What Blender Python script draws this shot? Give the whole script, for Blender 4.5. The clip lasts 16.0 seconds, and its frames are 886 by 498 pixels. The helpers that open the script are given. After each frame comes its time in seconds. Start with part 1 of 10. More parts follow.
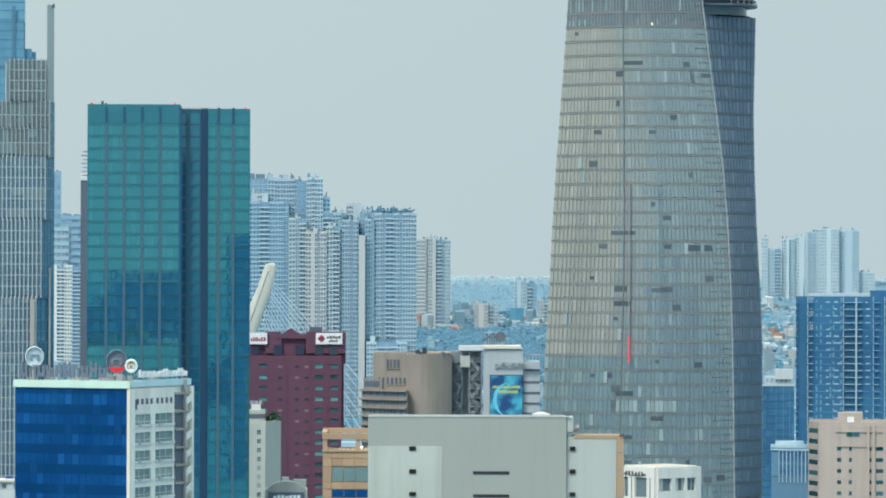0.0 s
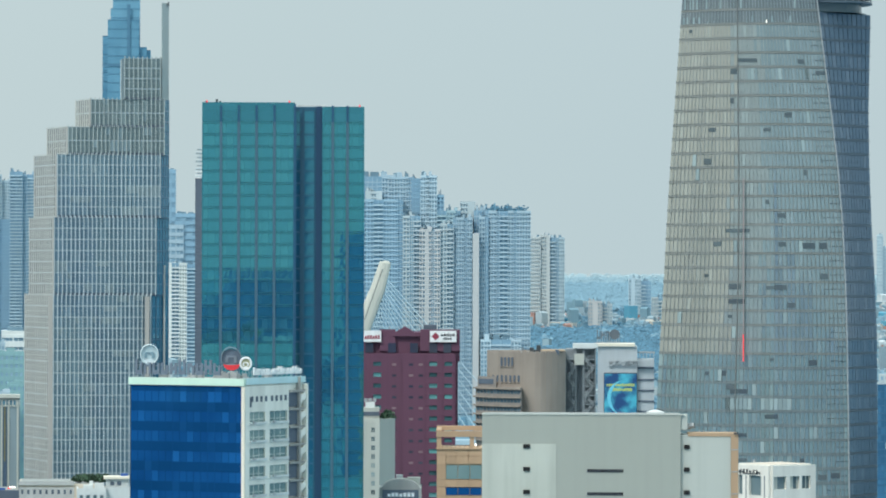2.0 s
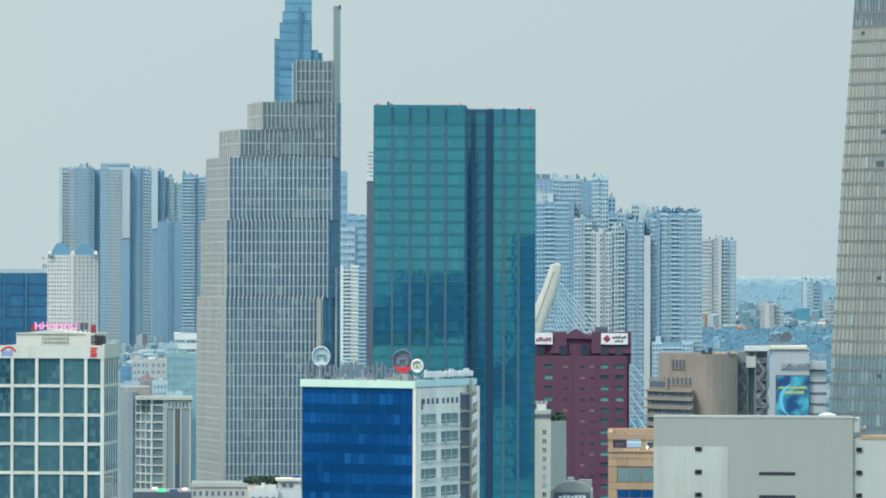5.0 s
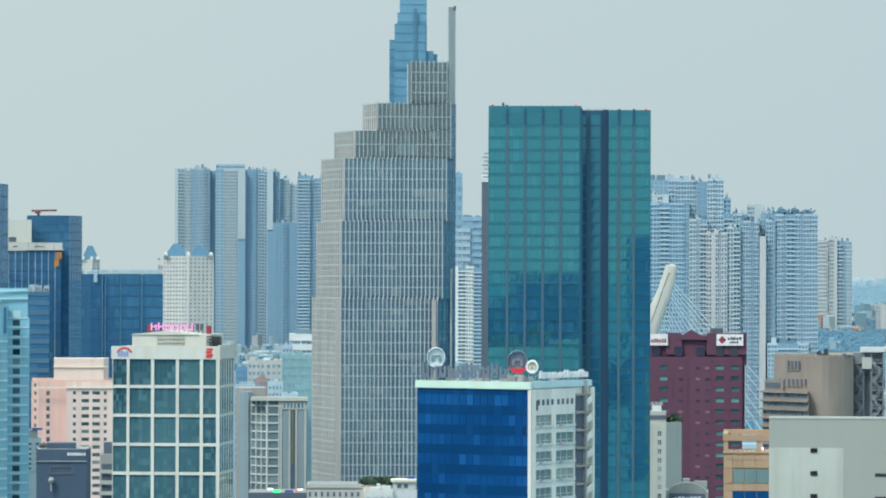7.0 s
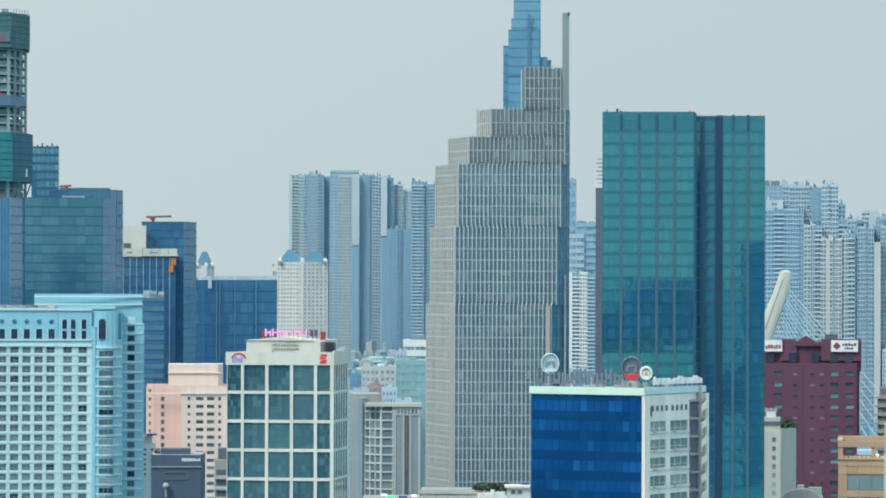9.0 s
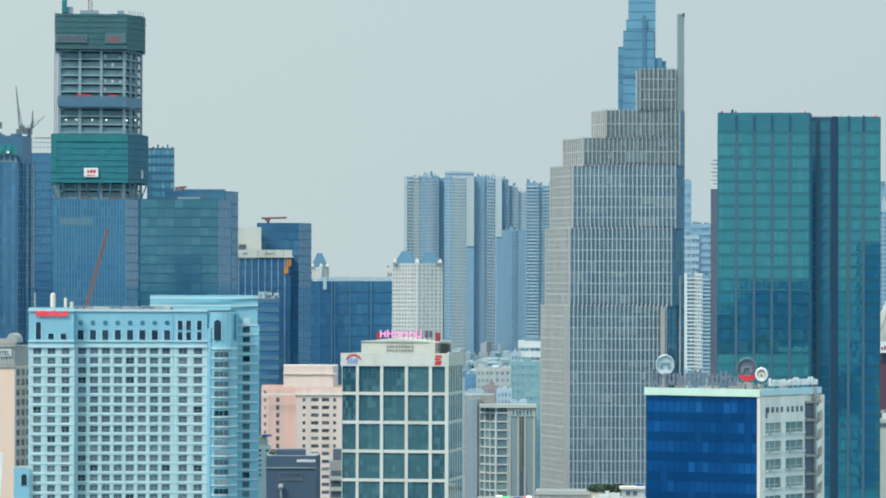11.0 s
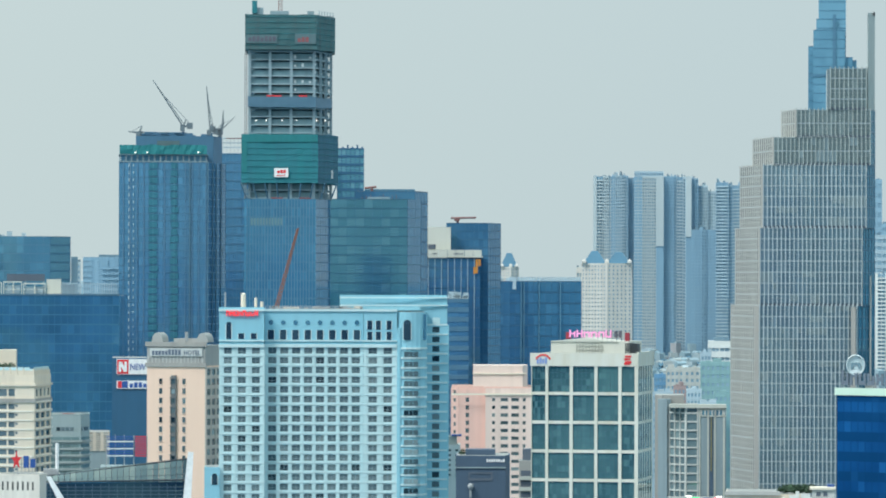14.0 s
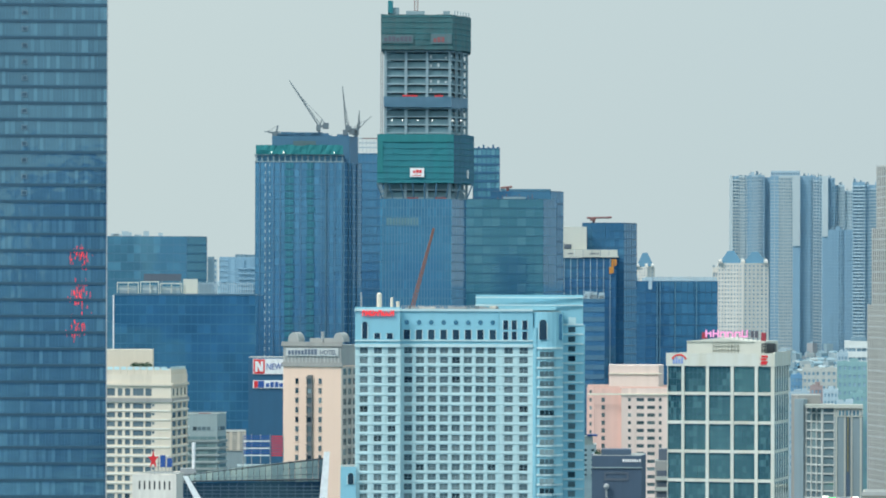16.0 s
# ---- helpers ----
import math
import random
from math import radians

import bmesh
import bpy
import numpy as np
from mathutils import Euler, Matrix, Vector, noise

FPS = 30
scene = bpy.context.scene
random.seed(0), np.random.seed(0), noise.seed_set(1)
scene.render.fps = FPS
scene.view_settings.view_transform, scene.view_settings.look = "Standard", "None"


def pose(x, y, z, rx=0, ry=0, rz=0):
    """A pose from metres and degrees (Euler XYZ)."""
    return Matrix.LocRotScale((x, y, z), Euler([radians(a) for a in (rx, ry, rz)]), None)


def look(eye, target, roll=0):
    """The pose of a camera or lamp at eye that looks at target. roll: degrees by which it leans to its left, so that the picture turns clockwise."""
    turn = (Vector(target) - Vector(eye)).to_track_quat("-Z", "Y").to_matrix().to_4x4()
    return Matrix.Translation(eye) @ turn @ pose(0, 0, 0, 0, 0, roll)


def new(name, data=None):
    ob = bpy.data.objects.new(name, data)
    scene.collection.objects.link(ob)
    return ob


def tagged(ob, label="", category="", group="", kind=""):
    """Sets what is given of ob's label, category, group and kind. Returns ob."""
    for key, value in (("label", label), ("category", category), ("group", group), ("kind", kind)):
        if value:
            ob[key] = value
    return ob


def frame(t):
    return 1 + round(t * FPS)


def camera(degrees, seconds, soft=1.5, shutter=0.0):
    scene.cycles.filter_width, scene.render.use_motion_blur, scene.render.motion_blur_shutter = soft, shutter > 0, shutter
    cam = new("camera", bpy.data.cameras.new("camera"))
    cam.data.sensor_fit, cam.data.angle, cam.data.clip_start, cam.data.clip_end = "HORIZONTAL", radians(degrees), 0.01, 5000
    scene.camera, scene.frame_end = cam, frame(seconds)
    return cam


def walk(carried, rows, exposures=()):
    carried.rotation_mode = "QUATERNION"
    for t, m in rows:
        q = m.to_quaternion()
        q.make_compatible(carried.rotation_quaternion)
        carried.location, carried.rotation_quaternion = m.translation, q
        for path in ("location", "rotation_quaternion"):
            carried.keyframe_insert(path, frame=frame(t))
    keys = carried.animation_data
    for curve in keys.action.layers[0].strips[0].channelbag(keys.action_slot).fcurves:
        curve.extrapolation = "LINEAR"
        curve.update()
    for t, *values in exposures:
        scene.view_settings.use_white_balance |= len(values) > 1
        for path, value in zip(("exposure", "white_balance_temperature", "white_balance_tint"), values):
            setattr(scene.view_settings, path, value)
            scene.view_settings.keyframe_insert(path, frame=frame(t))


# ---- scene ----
# The camera hovers 120 m above the ground and turns slowly to the left.
EYE = 120.0
cam = camera(12.0, 16.0, soft=1.92)
ROWS = [
    (0, -5.441, 0.374),
    (0.5, -5.065, 0.371),
    (1, -4.677, 0.358),
    (1.5, -4.286, 0.347),
    (2, -3.891, 0.340),
    (2.5, -3.502, 0.338),
    (3, -3.109, 0.335),
    (3.5, -2.731, 0.338),
    (4, -2.344, 0.349),
    (6.5, -0.391, 0.375),
    (7, 0.000, 0.376),
    (7.5, 0.389, 0.389),
    (8, 0.776, 0.409),
    (8.5, 1.163, 0.424),
    (9, 1.548, 0.453),
    (11.5, 3.512, 0.461),
    (12, 3.922, 0.459),
    (12.5, 4.334, 0.461),
    (13, 4.768, 0.447),
    (13.5, 5.225, 0.446),
    (14, 5.683, 0.458),
    (14.5, 6.140, 0.462),
    (15, 6.597, 0.462),
    (15.5, 7.057, 0.447),
    (16, 7.529, 0.451),
]
walk(cam, [(t, pose(0, 0, EYE, 90 + pitch, -0.15, yaw)) for t, yaw, pitch in ROWS])

# ---- daylight: bright haze, a veiled sun high behind the viewer's left ----
SUN_AZ, SUN_EL = radians(-140), radians(48)
world = bpy.data.worlds.new("sky")
world.use_nodes = True
scene.world = world
wn, wl = world.node_tree.nodes, world.node_tree.links
sky = wn.new("ShaderNodeTexSky")
sky.sky_type = "NISHITA"
sky.sun_disc = False
sky.sun_elevation, sky.sun_rotation = SUN_EL, SUN_AZ
sky.air_density, sky.dust_density, sky.ozone_density = 1.0, 6.0, 2.0
# a bright even veil of cloud, lighter towards the zenith
veil = wn.new("ShaderNodeMix")
veil.data_type = "RGBA"
veil.inputs[0].default_value = 0.86
wl.new(sky.outputs[0], veil.inputs[6])
coords = wn.new("ShaderNodeTexCoord")
split = wn.new("ShaderNodeSeparateXYZ")
wl.new(coords.outputs["Generated"], split.inputs[0])
rise = wn.new("ShaderNodeMapRange")
rise.inputs[1].default_value, rise.inputs[2].default_value = 0.08, 1.0
rise.inputs[3].default_value, rise.inputs[4].default_value = 1.0, 2.4
wl.new(split.outputs[2], rise.inputs[0])
cloud = wn.new("ShaderNodeVectorMath")
cloud.operation = "SCALE"
side = wn.new("ShaderNodeMapRange")
side.inputs[1].default_value, side.inputs[2].default_value = 0.12, -0.3
wl.new(split.outputs[0], side.inputs[0])
tone = wn.new("ShaderNodeMix")
tone.data_type = "RGBA"
tone.inputs[6].default_value, tone.inputs[7].default_value = (5.7, 7.1, 7.5, 1), (6.6, 7.85, 7.85, 1)
wl.new(side.outputs[0], tone.inputs[0])
wl.new(tone.outputs[2], cloud.inputs[0])
wl.new(rise.outputs[0], cloud.inputs[3])
wl.new(cloud.outputs[0], veil.inputs[7])
wl.new(veil.outputs[2], wn["Background"].inputs[0])
wn["Background"].inputs[1].default_value = 0.1
sun_data = bpy.data.lights.new("sun", "SUN")
sun_data.energy, sun_data.angle, sun_data.color = 2.1, radians(18), (1.0, 0.985, 0.96)
sun = new("sun", sun_data)
sun_dir = Vector((math.sin(SUN_AZ) * math.cos(SUN_EL), math.cos(SUN_AZ) * math.cos(SUN_EL), math.sin(SUN_EL)))
sun.matrix_world = look(sun_dir * 600, (0, 0, 0))
scene.view_settings.exposure = 0.0


# ---- materials ----
def base_mat(name):
    m = bpy.data.materials.new(name)
    m.use_nodes = True
    nt = m.node_tree
    return m, nt, nt.nodes["Principled BSDF"]


def math_node(nt, op, a, b):
    n = nt.nodes.new("ShaderNodeMath")
    n.operation = op
    for i, v in enumerate((a, b)):
        if isinstance(v, (int, float)):
            n.inputs[i].default_value = v
        else:
            nt.links.new(v, n.inputs[i])
    return n.outputs[0]


def mix_node(nt, fac, a, b, blend="MIX"):
    n = nt.nodes.new("ShaderNodeMix")
    n.data_type, n.blend_type = "RGBA", blend
    for i, v in ((0, fac), (6, a), (7, b)):
        if isinstance(v, (int, float)):
            n.inputs[i].default_value = v
        elif isinstance(v, tuple):
            n.inputs[i].default_value = (*v, 1)
        else:
            nt.links.new(v, n.inputs[i])
    return n.outputs[2]


def noise_node(nt, scale, detail=3, stretch=(1, 1, 1), whole=False):
    """Noise over the object, or over the whole place."""
    out = nt.nodes.new("ShaderNodeNewGeometry").outputs["Position"] if whole else nt.nodes.new("ShaderNodeTexCoord").outputs["Object"]
    mp = nt.nodes.new("ShaderNodeMapping")
    mp.inputs["Scale"].default_value = stretch
    nt.links.new(out, mp.inputs[0])
    n = nt.nodes.new("ShaderNodeTexNoise")
    n.inputs["Scale"].default_value, n.inputs["Detail"].default_value = scale, detail
    nt.links.new(mp.outputs[0], n.inputs["Vector"])
    return n.outputs["Fac"]


def ramp(nt, fac, lo, hi):
    n = nt.nodes.new("ShaderNodeMapRange")
    n.inputs[1].default_value, n.inputs[2].default_value = lo, hi
    nt.links.new(fac, n.inputs[0])
    return n.outputs[0]


def piece_random(nt):
    """A number from 0 to 1 for each loose piece."""
    a = nt.nodes.new("ShaderNodeObjectInfo").outputs["Random"]
    b = nt.nodes.new("ShaderNodeNewGeometry").outputs["Random Per Island"]
    return math_node(nt, "FRACT", math_node(nt, "ADD", a, b), 0)


def paint(name, col, rough=0.75, dirt=0.25, spread=0.06, bump=0.15, grime=None):
    """Painted render or stone: soft patches, rain streaks that run down, and a fine grain."""
    m, nt, p = base_mat(name)
    dark = grime or tuple(c * 0.55 for c in col)
    patches = ramp(nt, noise_node(nt, 0.09, 4), 0.35, 0.75)
    streaks = ramp(nt, noise_node(nt, 0.5, 4, (1, 1, 0.07)), 0.45, 0.8)
    c = mix_node(nt, math_node(nt, "MULTIPLY", patches, dirt * 0.6), col, dark)
    c = mix_node(nt, math_node(nt, "MULTIPLY", streaks, dirt), c, dark)
    tone = math_node(nt, "ADD", 1 - spread, math_node(nt, "MULTIPLY", piece_random(nt), 2 * spread))
    mul = nt.nodes.new("ShaderNodeVectorMath")
    mul.operation = "SCALE"
    nt.links.new(c, mul.inputs[0])
    nt.links.new(tone, mul.inputs[3])
    nt.links.new(mul.outputs[0], p.inputs["Base Color"])
    p.inputs["Roughness"].default_value = rough
    b = nt.nodes.new("ShaderNodeBump")
    b.inputs["Strength"].default_value, b.inputs["Distance"].default_value = bump, 0.05
    nt.links.new(noise_node(nt, 3.0, 5), b.inputs["Height"])
    nt.links.new(b.outputs[0], p.inputs["Normal"])
    return m


def glazing(name, dark, light, rough=0.03, ior=1.6, bright=0.25, wave=0.05, gaps=0.0, tint=(0.45, 0.75, 1.0), blotch=1.0):
    """Tinted panes, each a little different: most dark, some with pale blinds behind them; slightly wavy."""
    m, nt, p = base_mat(name)
    r = piece_random(nt)
    blind = ramp(nt, r, 1 - bright, 1.0)
    # broad blotches put soft reflections into the base colour
    depth = ramp(nt, noise_node(nt, 0.055, 4, (1, 1, 0.6), True), 0.3, 0.7)
    c = mix_node(nt, depth, tuple((1 - 0.2 * blotch) * a for a in dark), tuple((1 - 0.5 * blotch) * a + 0.5 * blotch * b for a, b in zip(dark, light)))
    c = mix_node(nt, blind, c, light)
    if gaps:
        c = mix_node(nt, math_node(nt, "LESS_THAN", r, gaps), c, tuple(x * 0.35 for x in dark))
    nt.links.new(c, p.inputs["Base Color"])
    p.inputs["Roughness"].default_value, p.inputs["IOR"].default_value = rough, ior
    p.inputs["Specular Tint"].default_value = (*tint, 1)
    b = nt.nodes.new("ShaderNodeBump")
    b.inputs["Strength"].default_value, b.inputs["Distance"].default_value = wave, 0.2
    nt.links.new(noise_node(nt, 0.25, 2), b.inputs["Height"])
    nt.links.new(b.outputs[0], p.inputs["Normal"])
    return m


def plain(name, col, rough=0.5, metal=0.0, glow=0.0):
    m, nt, p = base_mat(name)
    c = mix_node(nt, ramp(nt, noise_node(nt, 1.1, 4), 0.4, 0.8), col, tuple(x * 0.8 for x in col))
    nt.links.new(c, p.inputs["Base Color"])
    p.inputs["Roughness"].default_value, p.inputs["Metallic"].default_value = rough, metal
    if glow:
        p.inputs["Emission Color"].default_value = (*col, 1)
        p.inputs["Emission Strength"].default_value = glow
    return m


# ---- building blocks ----
def box(bm, x0, x1, y0, y1, z0, z1, mat=0, m=None):
    v = [bm.verts.new((x, y, z)) for x in (x0, x1) for y in (y0, y1) for z in (z0, z1)]
    if m is not None:
        for q in v:
            q.co = m @ q.co
    for f in ((0, 1, 3, 2), (4, 6, 7, 5), (0, 4, 5, 1), (2, 3, 7, 6), (0, 2, 6, 4), (1, 5, 7, 3)):
        bm.faces.new([v[i] for i in f]).material_index = mat


def prism(bm, pts, z0, z1, mat=0, top=None):
    """A closed solid over the plan pts; top is the plan at z1 where it differs."""
    a = [bm.verts.new((*p, z0)) for p in pts]
    b = [bm.verts.new((*p, z1)) for p in (top or pts)]
    n = len(pts)
    for i in range(n):
        j = (i + 1) % n
        bm.faces.new((a[i], a[j], b[j], b[i])).material_index = mat
    bm.faces.new(b).material_index = mat
    bm.faces.new(a[::-1]).material_index = mat


def rod(bm, a, b, r, mat=0, sides=6, r2=None):
    a, b = Vector(a), Vector(b)
    q = (b - a).to_track_quat("Z", "Y").to_matrix()
    ring = lambda c, rad: [bm.verts.new(c + q @ Vector((rad * math.cos(2 * math.pi * i / sides), rad * math.sin(2 * math.pi * i / sides), 0))) for i in range(sides)]
    p, s = ring(a, r), ring(b, r if r2 is None else r2)
    for i in range(sides):
        j = (i + 1) % sides
        bm.faces.new((p[i], p[j], s[j], s[i])).material_index = mat
    bm.faces.new(s).material_index = mat
    bm.faces.new(p[::-1]).material_index = mat


def ring_mesh(x, y, z, r, thick, tall=1.1, n=28, k=8):
    bm = bmesh.new()
    ringv = []
    for i in range(n):
        a = 2 * math.pi * i / n
        ringv.append([bm.verts.new((x + (r + thick * r * math.cos(b)) * math.cos(a), y + 0.18 * r * math.sin(b), z + tall * (r + thick * r * math.cos(b)) * math.sin(a))) for b in [2 * math.pi * q / k for q in range(k)]])
    for i in range(n):
        for j in range(k):
            bm.faces.new((ringv[i][j], ringv[(i + 1) % n][j], ringv[(i + 1) % n][(j + 1) % k], ringv[i][(j + 1) % k]))
    return bm


def part(name, bm, mats, parent, label="", kind=""):
    me = bpy.data.meshes.new(name)
    bmesh.ops.recalc_face_normals(bm, faces=bm.faces) if len(bm.faces) < 20000 else None
    bm.to_mesh(me)
    bm.free()
    for m in mats if isinstance(mats, (list, tuple)) else [mats]:
        me.materials.append(m)
    ob = new(name, me)
    ob.parent = parent
    return tagged(ob, label=label, kind=kind)


def site(name, bearing, distance, label, category, group="", kind=""):
    """An empty on the ground, at a bearing (degrees to the right of the axis) and a distance from below the eye.
    Its x runs to the right, its y away from the viewer."""
    ob = new(name)
    b = radians(bearing)
    ob.matrix_basis = pose(distance * math.sin(b), distance * math.cos(b), 0, 0, 0, -bearing)
    return tagged(ob, label, category, group, kind)


def spot(bearing, distance):
    b = radians(bearing)
    return pose(distance * math.sin(b), distance * math.cos(b), 0, 0, 0, -bearing)


def plan(xl, xc, xr, turn):
    """A right-angled plan by its left, nearest and right corners across the view; turn: degrees of its left face."""
    t = radians(turn)
    dl, dr = (xc - xl) * math.tan(t), (xr - xc) / math.tan(t) if turn > 0 else 20
    return [(xl, dl), (xc, 0), (xr, dr), (xl + xr - xc, dl + dr)]


def face(p0, p1):
    """x from p0 to p1, y into the wall, z up."""
    d = (Vector(p1) - Vector(p0)).normalized()
    return Matrix(((d.x, -d.y, 0, p0[0]), (d.y, d.x, 0, p0[1]), (0, 0, 1, 0), (0, 0, 0, 1)))


def spans(n, a, b, ratio):
    """n spans, evenly spaced from a to b, each taking up ratio of its share."""
    s = (b - a) / n
    return [(a + s * (i + 0.5 - ratio / 2), a + s * (i + 0.5 + ratio / 2)) for i in range(n)]


def wall_face(parent, p0, p1, z0, z1, cols, rows, wall, pane, proud=0.3, name="window", limit=300, corner=True, depth=0.1, wall_name="facade_wall", cross=0, frame_mat=None):
    """A wall with rectangular openings and a pane in each: the piers and bands stand proud of the body behind.
    cols, rows: (number, ratio, first margin, last margin) across and upwards."""
    w = (Vector(p1) - Vector(p0)).length
    m = face(p0, p1)
    cs = spans(cols[0], cols[2], w - cols[3], cols[1]) if isinstance(cols, tuple) else cols
    rs = spans(rows[0], z0 + rows[2], z1 - rows[3], rows[1]) if isinstance(rows, tuple) else rows
    end = w + (proud if corner else 0)
    bm = bmesh.new()
    xs = [0] + [v for c in cs for v in c] + [end]
    for i in range(0, len(xs), 2):
        if xs[i + 1] - xs[i] > 0.01:
            box(bm, xs[i], xs[i + 1], -proud, 0, z0, z1, 0, m)
    zs = [z0] + [v for r in rs for v in r] + [z1]
    for a, b in cs:
        for i in range(0, len(zs), 2):
            if zs[i + 1] - zs[i] > 0.01:
                box(bm, a, b, -proud, 0, zs[i], zs[i + 1], 0, m)
    wall_ob = part(wall_name, bm, wall, parent)
    # panes: the top rows singly, those below joined
    single = min(len(rs), limit // max(1, len(cs)))
    mats = [pane, frame_mat or wall]

    def fill(bm, mm, cw, rh):
        box(bm, 0, cw, -depth, 0.02, 0, rh, 0, mm)
        for q in range(1, cross + 1):
            box(bm, cw * q / (cross + 1) - 0.05, cw * q / (cross + 1) + 0.05, -depth - 0.05, -depth, 0, rh, 1, mm)
        if cross:
            box(bm, 0, cw, -depth - 0.06, -depth, rh * 0.36, rh * 0.36 + 0.08, 1, mm)
    shared = {}
    for za, zb in rs[len(rs) - single:]:
        for a, b in cs:
            key = (round(b - a, 3), round(zb - za, 3))
            if key not in shared:
                bm = bmesh.new()
                fill(bm, None, b - a, zb - za)
                shared[key] = bpy.data.meshes.new(name)
                bm.to_mesh(shared[key])
                bm.free()
                for q in mats:
                    shared[key].materials.append(q)
            ob = new(name, shared[key])
            ob.parent = wall_ob
            ob.matrix_basis = m @ pose(a, 0, za)
    if single < len(rs):
        bm = bmesh.new()
        for za, zb in rs[:len(rs) - single]:
            for a, b in cs:
                fill(bm, m @ pose(a, 0, za), b - a, zb - za)
        part(name + "_field", bm, mats, wall_ob, kind="stuff")


def body(parent, pts, z1, mat, name="core", z0=0, roof=None, parapet=0.0, thick=0.4):
    bm = bmesh.new()
    prism(bm, pts, z0, z1, 0)
    ob = part(name, bm, mat, parent)
    if roof:
        c = Vector((sum(p[0] for p in pts) / len(pts), sum(p[1] for p in pts) / len(pts)))
        ins = [tuple(Vector(p) + (c - Vector(p)).normalized() * 0.5) for p in pts]
        bm = bmesh.new()
        prism(bm, ins, z1, z1 + 0.06)
        part("roof", bm, roof, parent)
    if parapet:
        bm = bmesh.new()
        for i in range(len(pts)):
            p, q = pts[i], pts[(i + 1) % len(pts)]
            w = (Vector(q) - Vector(p)).length
            box(bm, -0.01, w - thick, 0, thick, z1 + 0.01, z1 + parapet, 0, face(p, q))
        part("parapet", bm, mat, parent)
    return ob


def solid(parent, name, mat, x0, x1, y0, y1, z0, z1, label="", m=None):
    bm = bmesh.new()
    box(bm, x0, x1, y0, y1, z0, z1, 0, m)
    return part(name, bm, mat, parent, label)


def bars(parent, name, mat, m, x0, x1, z0, z1, n, depth=0.25, seed=1, label="", fill=0.76):
    """A row of n plain bars that stands for lettering."""
    rnd = random.Random(seed)
    s = (x1 - x0) / n
    for i in range(n):
        h = z1 if rnd.random() > 0.4 else z0 + (z1 - z0) * 0.75
        bm = bmesh.new()
        box(bm, x0 + s * (i + 0.5 - fill / 2), x0 + s * (i + 0.5 + fill / 2), -depth, 0, z0, h, 0, m)
        part(name, bm, mat, parent, label)


def strokes(parent, name, mat, m, x0, x1, z0, z1, n, depth=0.25, seed=1, label="", weight=0.24):
    """A row of n plain upright signs of two or three strokes each, that stands for lettering."""
    rnd = random.Random(seed)
    s = (x1 - x0) / n
    for i in range(n):
        a, b = x0 + s * (i + 0.08), x0 + s * (i + 0.92)
        w = (b - a) * weight
        h = (z1 - z0) * weight * 0.85
        top = z1 if i == 0 or rnd.random() > 0.55 else z0 + (z1 - z0) * 0.78
        bm = bmesh.new()
        box(bm, a, a + w, -depth, 0, z0, top, 0, m)
        box(bm, b - w, b, -depth, 0, z0, top if i % 3 else z0 + (top - z0) * 0.8, 0, m)
        f = rnd.choice((0.0, 0.5, 1.0))
        zc = z0 + (top - z0 - h) * f
        box(bm, a + w, b - w, -depth, 0, zc, zc + h, 0, m)
        part(name, bm, mat, parent, label)


def letters(parent, name, mat, text, m, size, width=None, depth=0.08, label=""):
    cu = bpy.data.curves.new(name, "FONT")
    cu.body, cu.size, cu.extrude = text, size, depth
    tmp = new(name + "_curve", cu)
    bpy.context.view_layer.update()
    me = bpy.data.meshes.new_from_object(tmp.evaluated_get(bpy.context.evaluated_depsgraph_get()))
    bpy.data.objects.remove(tmp)
    me.name = name
    if width:
        xs = [v.co.x for v in me.vertices]
        s = width / (max(xs) - min(xs))
        for v in me.vertices:
            v.co.x = (v.co.x - min(xs)) * s
    me.materials.clear()
    me.materials.append(mat)
    ob = new(name, me)
    ob.parent = parent
    ob.matrix_basis = m @ pose(0, 0, 0, 90)
    return tagged(ob, label=label)


WHITE = paint("white_paint", (0.64, 0.68, 0.67), dirt=0.3)
BANK_WHITE = paint("warm_white_paint", (0.80, 0.80, 0.73), dirt=0.3)
CREAM = paint("cream_paint", (0.78, 0.72, 0.60), dirt=0.25)
PALE_GREEN = paint("pale_green_paint", (0.55, 0.72, 0.60), dirt=0.2)
GREY_WALL = paint("grey_wall_paint", (0.325, 0.342, 0.302), dirt=0.12)
LIGHT_WALL = paint("light_grey_wall_paint", (0.47, 0.492, 0.447), dirt=0.25)
CONCRETE = paint("concrete", (0.36, 0.36, 0.34), dirt=0.45)
ROOFING = paint("roof_screed", (0.34, 0.36, 0.35), dirt=0.5)
ORANGE_TILE = paint("orange_stone_tiles", (0.455, 0.305, 0.19), dirt=0.3, spread=0.1)
BRICK_RED = paint("maroon_tiles", (0.128, 0.051, 0.090), dirt=0.2)
BEIGE = paint("beige_render", (0.315, 0.27, 0.23), dirt=0.55, grime=(0.17, 0.14, 0.12))
TAN = paint("tan_render", (0.46, 0.38, 0.325), dirt=0.3)
PEACH = paint("peach_render", (0.856, 0.626, 0.492), dirt=0.1)
PINK = paint("pink_render", (0.78, 0.52, 0.45), dirt=0.2)
CYAN = paint("cyan_paint", (0.255, 0.546, 0.657), dirt=0.15)
PALE_CYAN = paint("pale_cyan_paint", (0.530, 0.728, 0.754), dirt=0.15)
FIN = paint("pale_stone_fins", (0.493, 0.567, 0.588), dirt=0.2)
STONE_PANEL = paint("warm_stone_panels", (0.482, 0.493, 0.476), dirt=0.2)
NAVY_PANEL = paint("navy_panels", (0.028, 0.115, 0.215), rough=0.4, dirt=0.2)
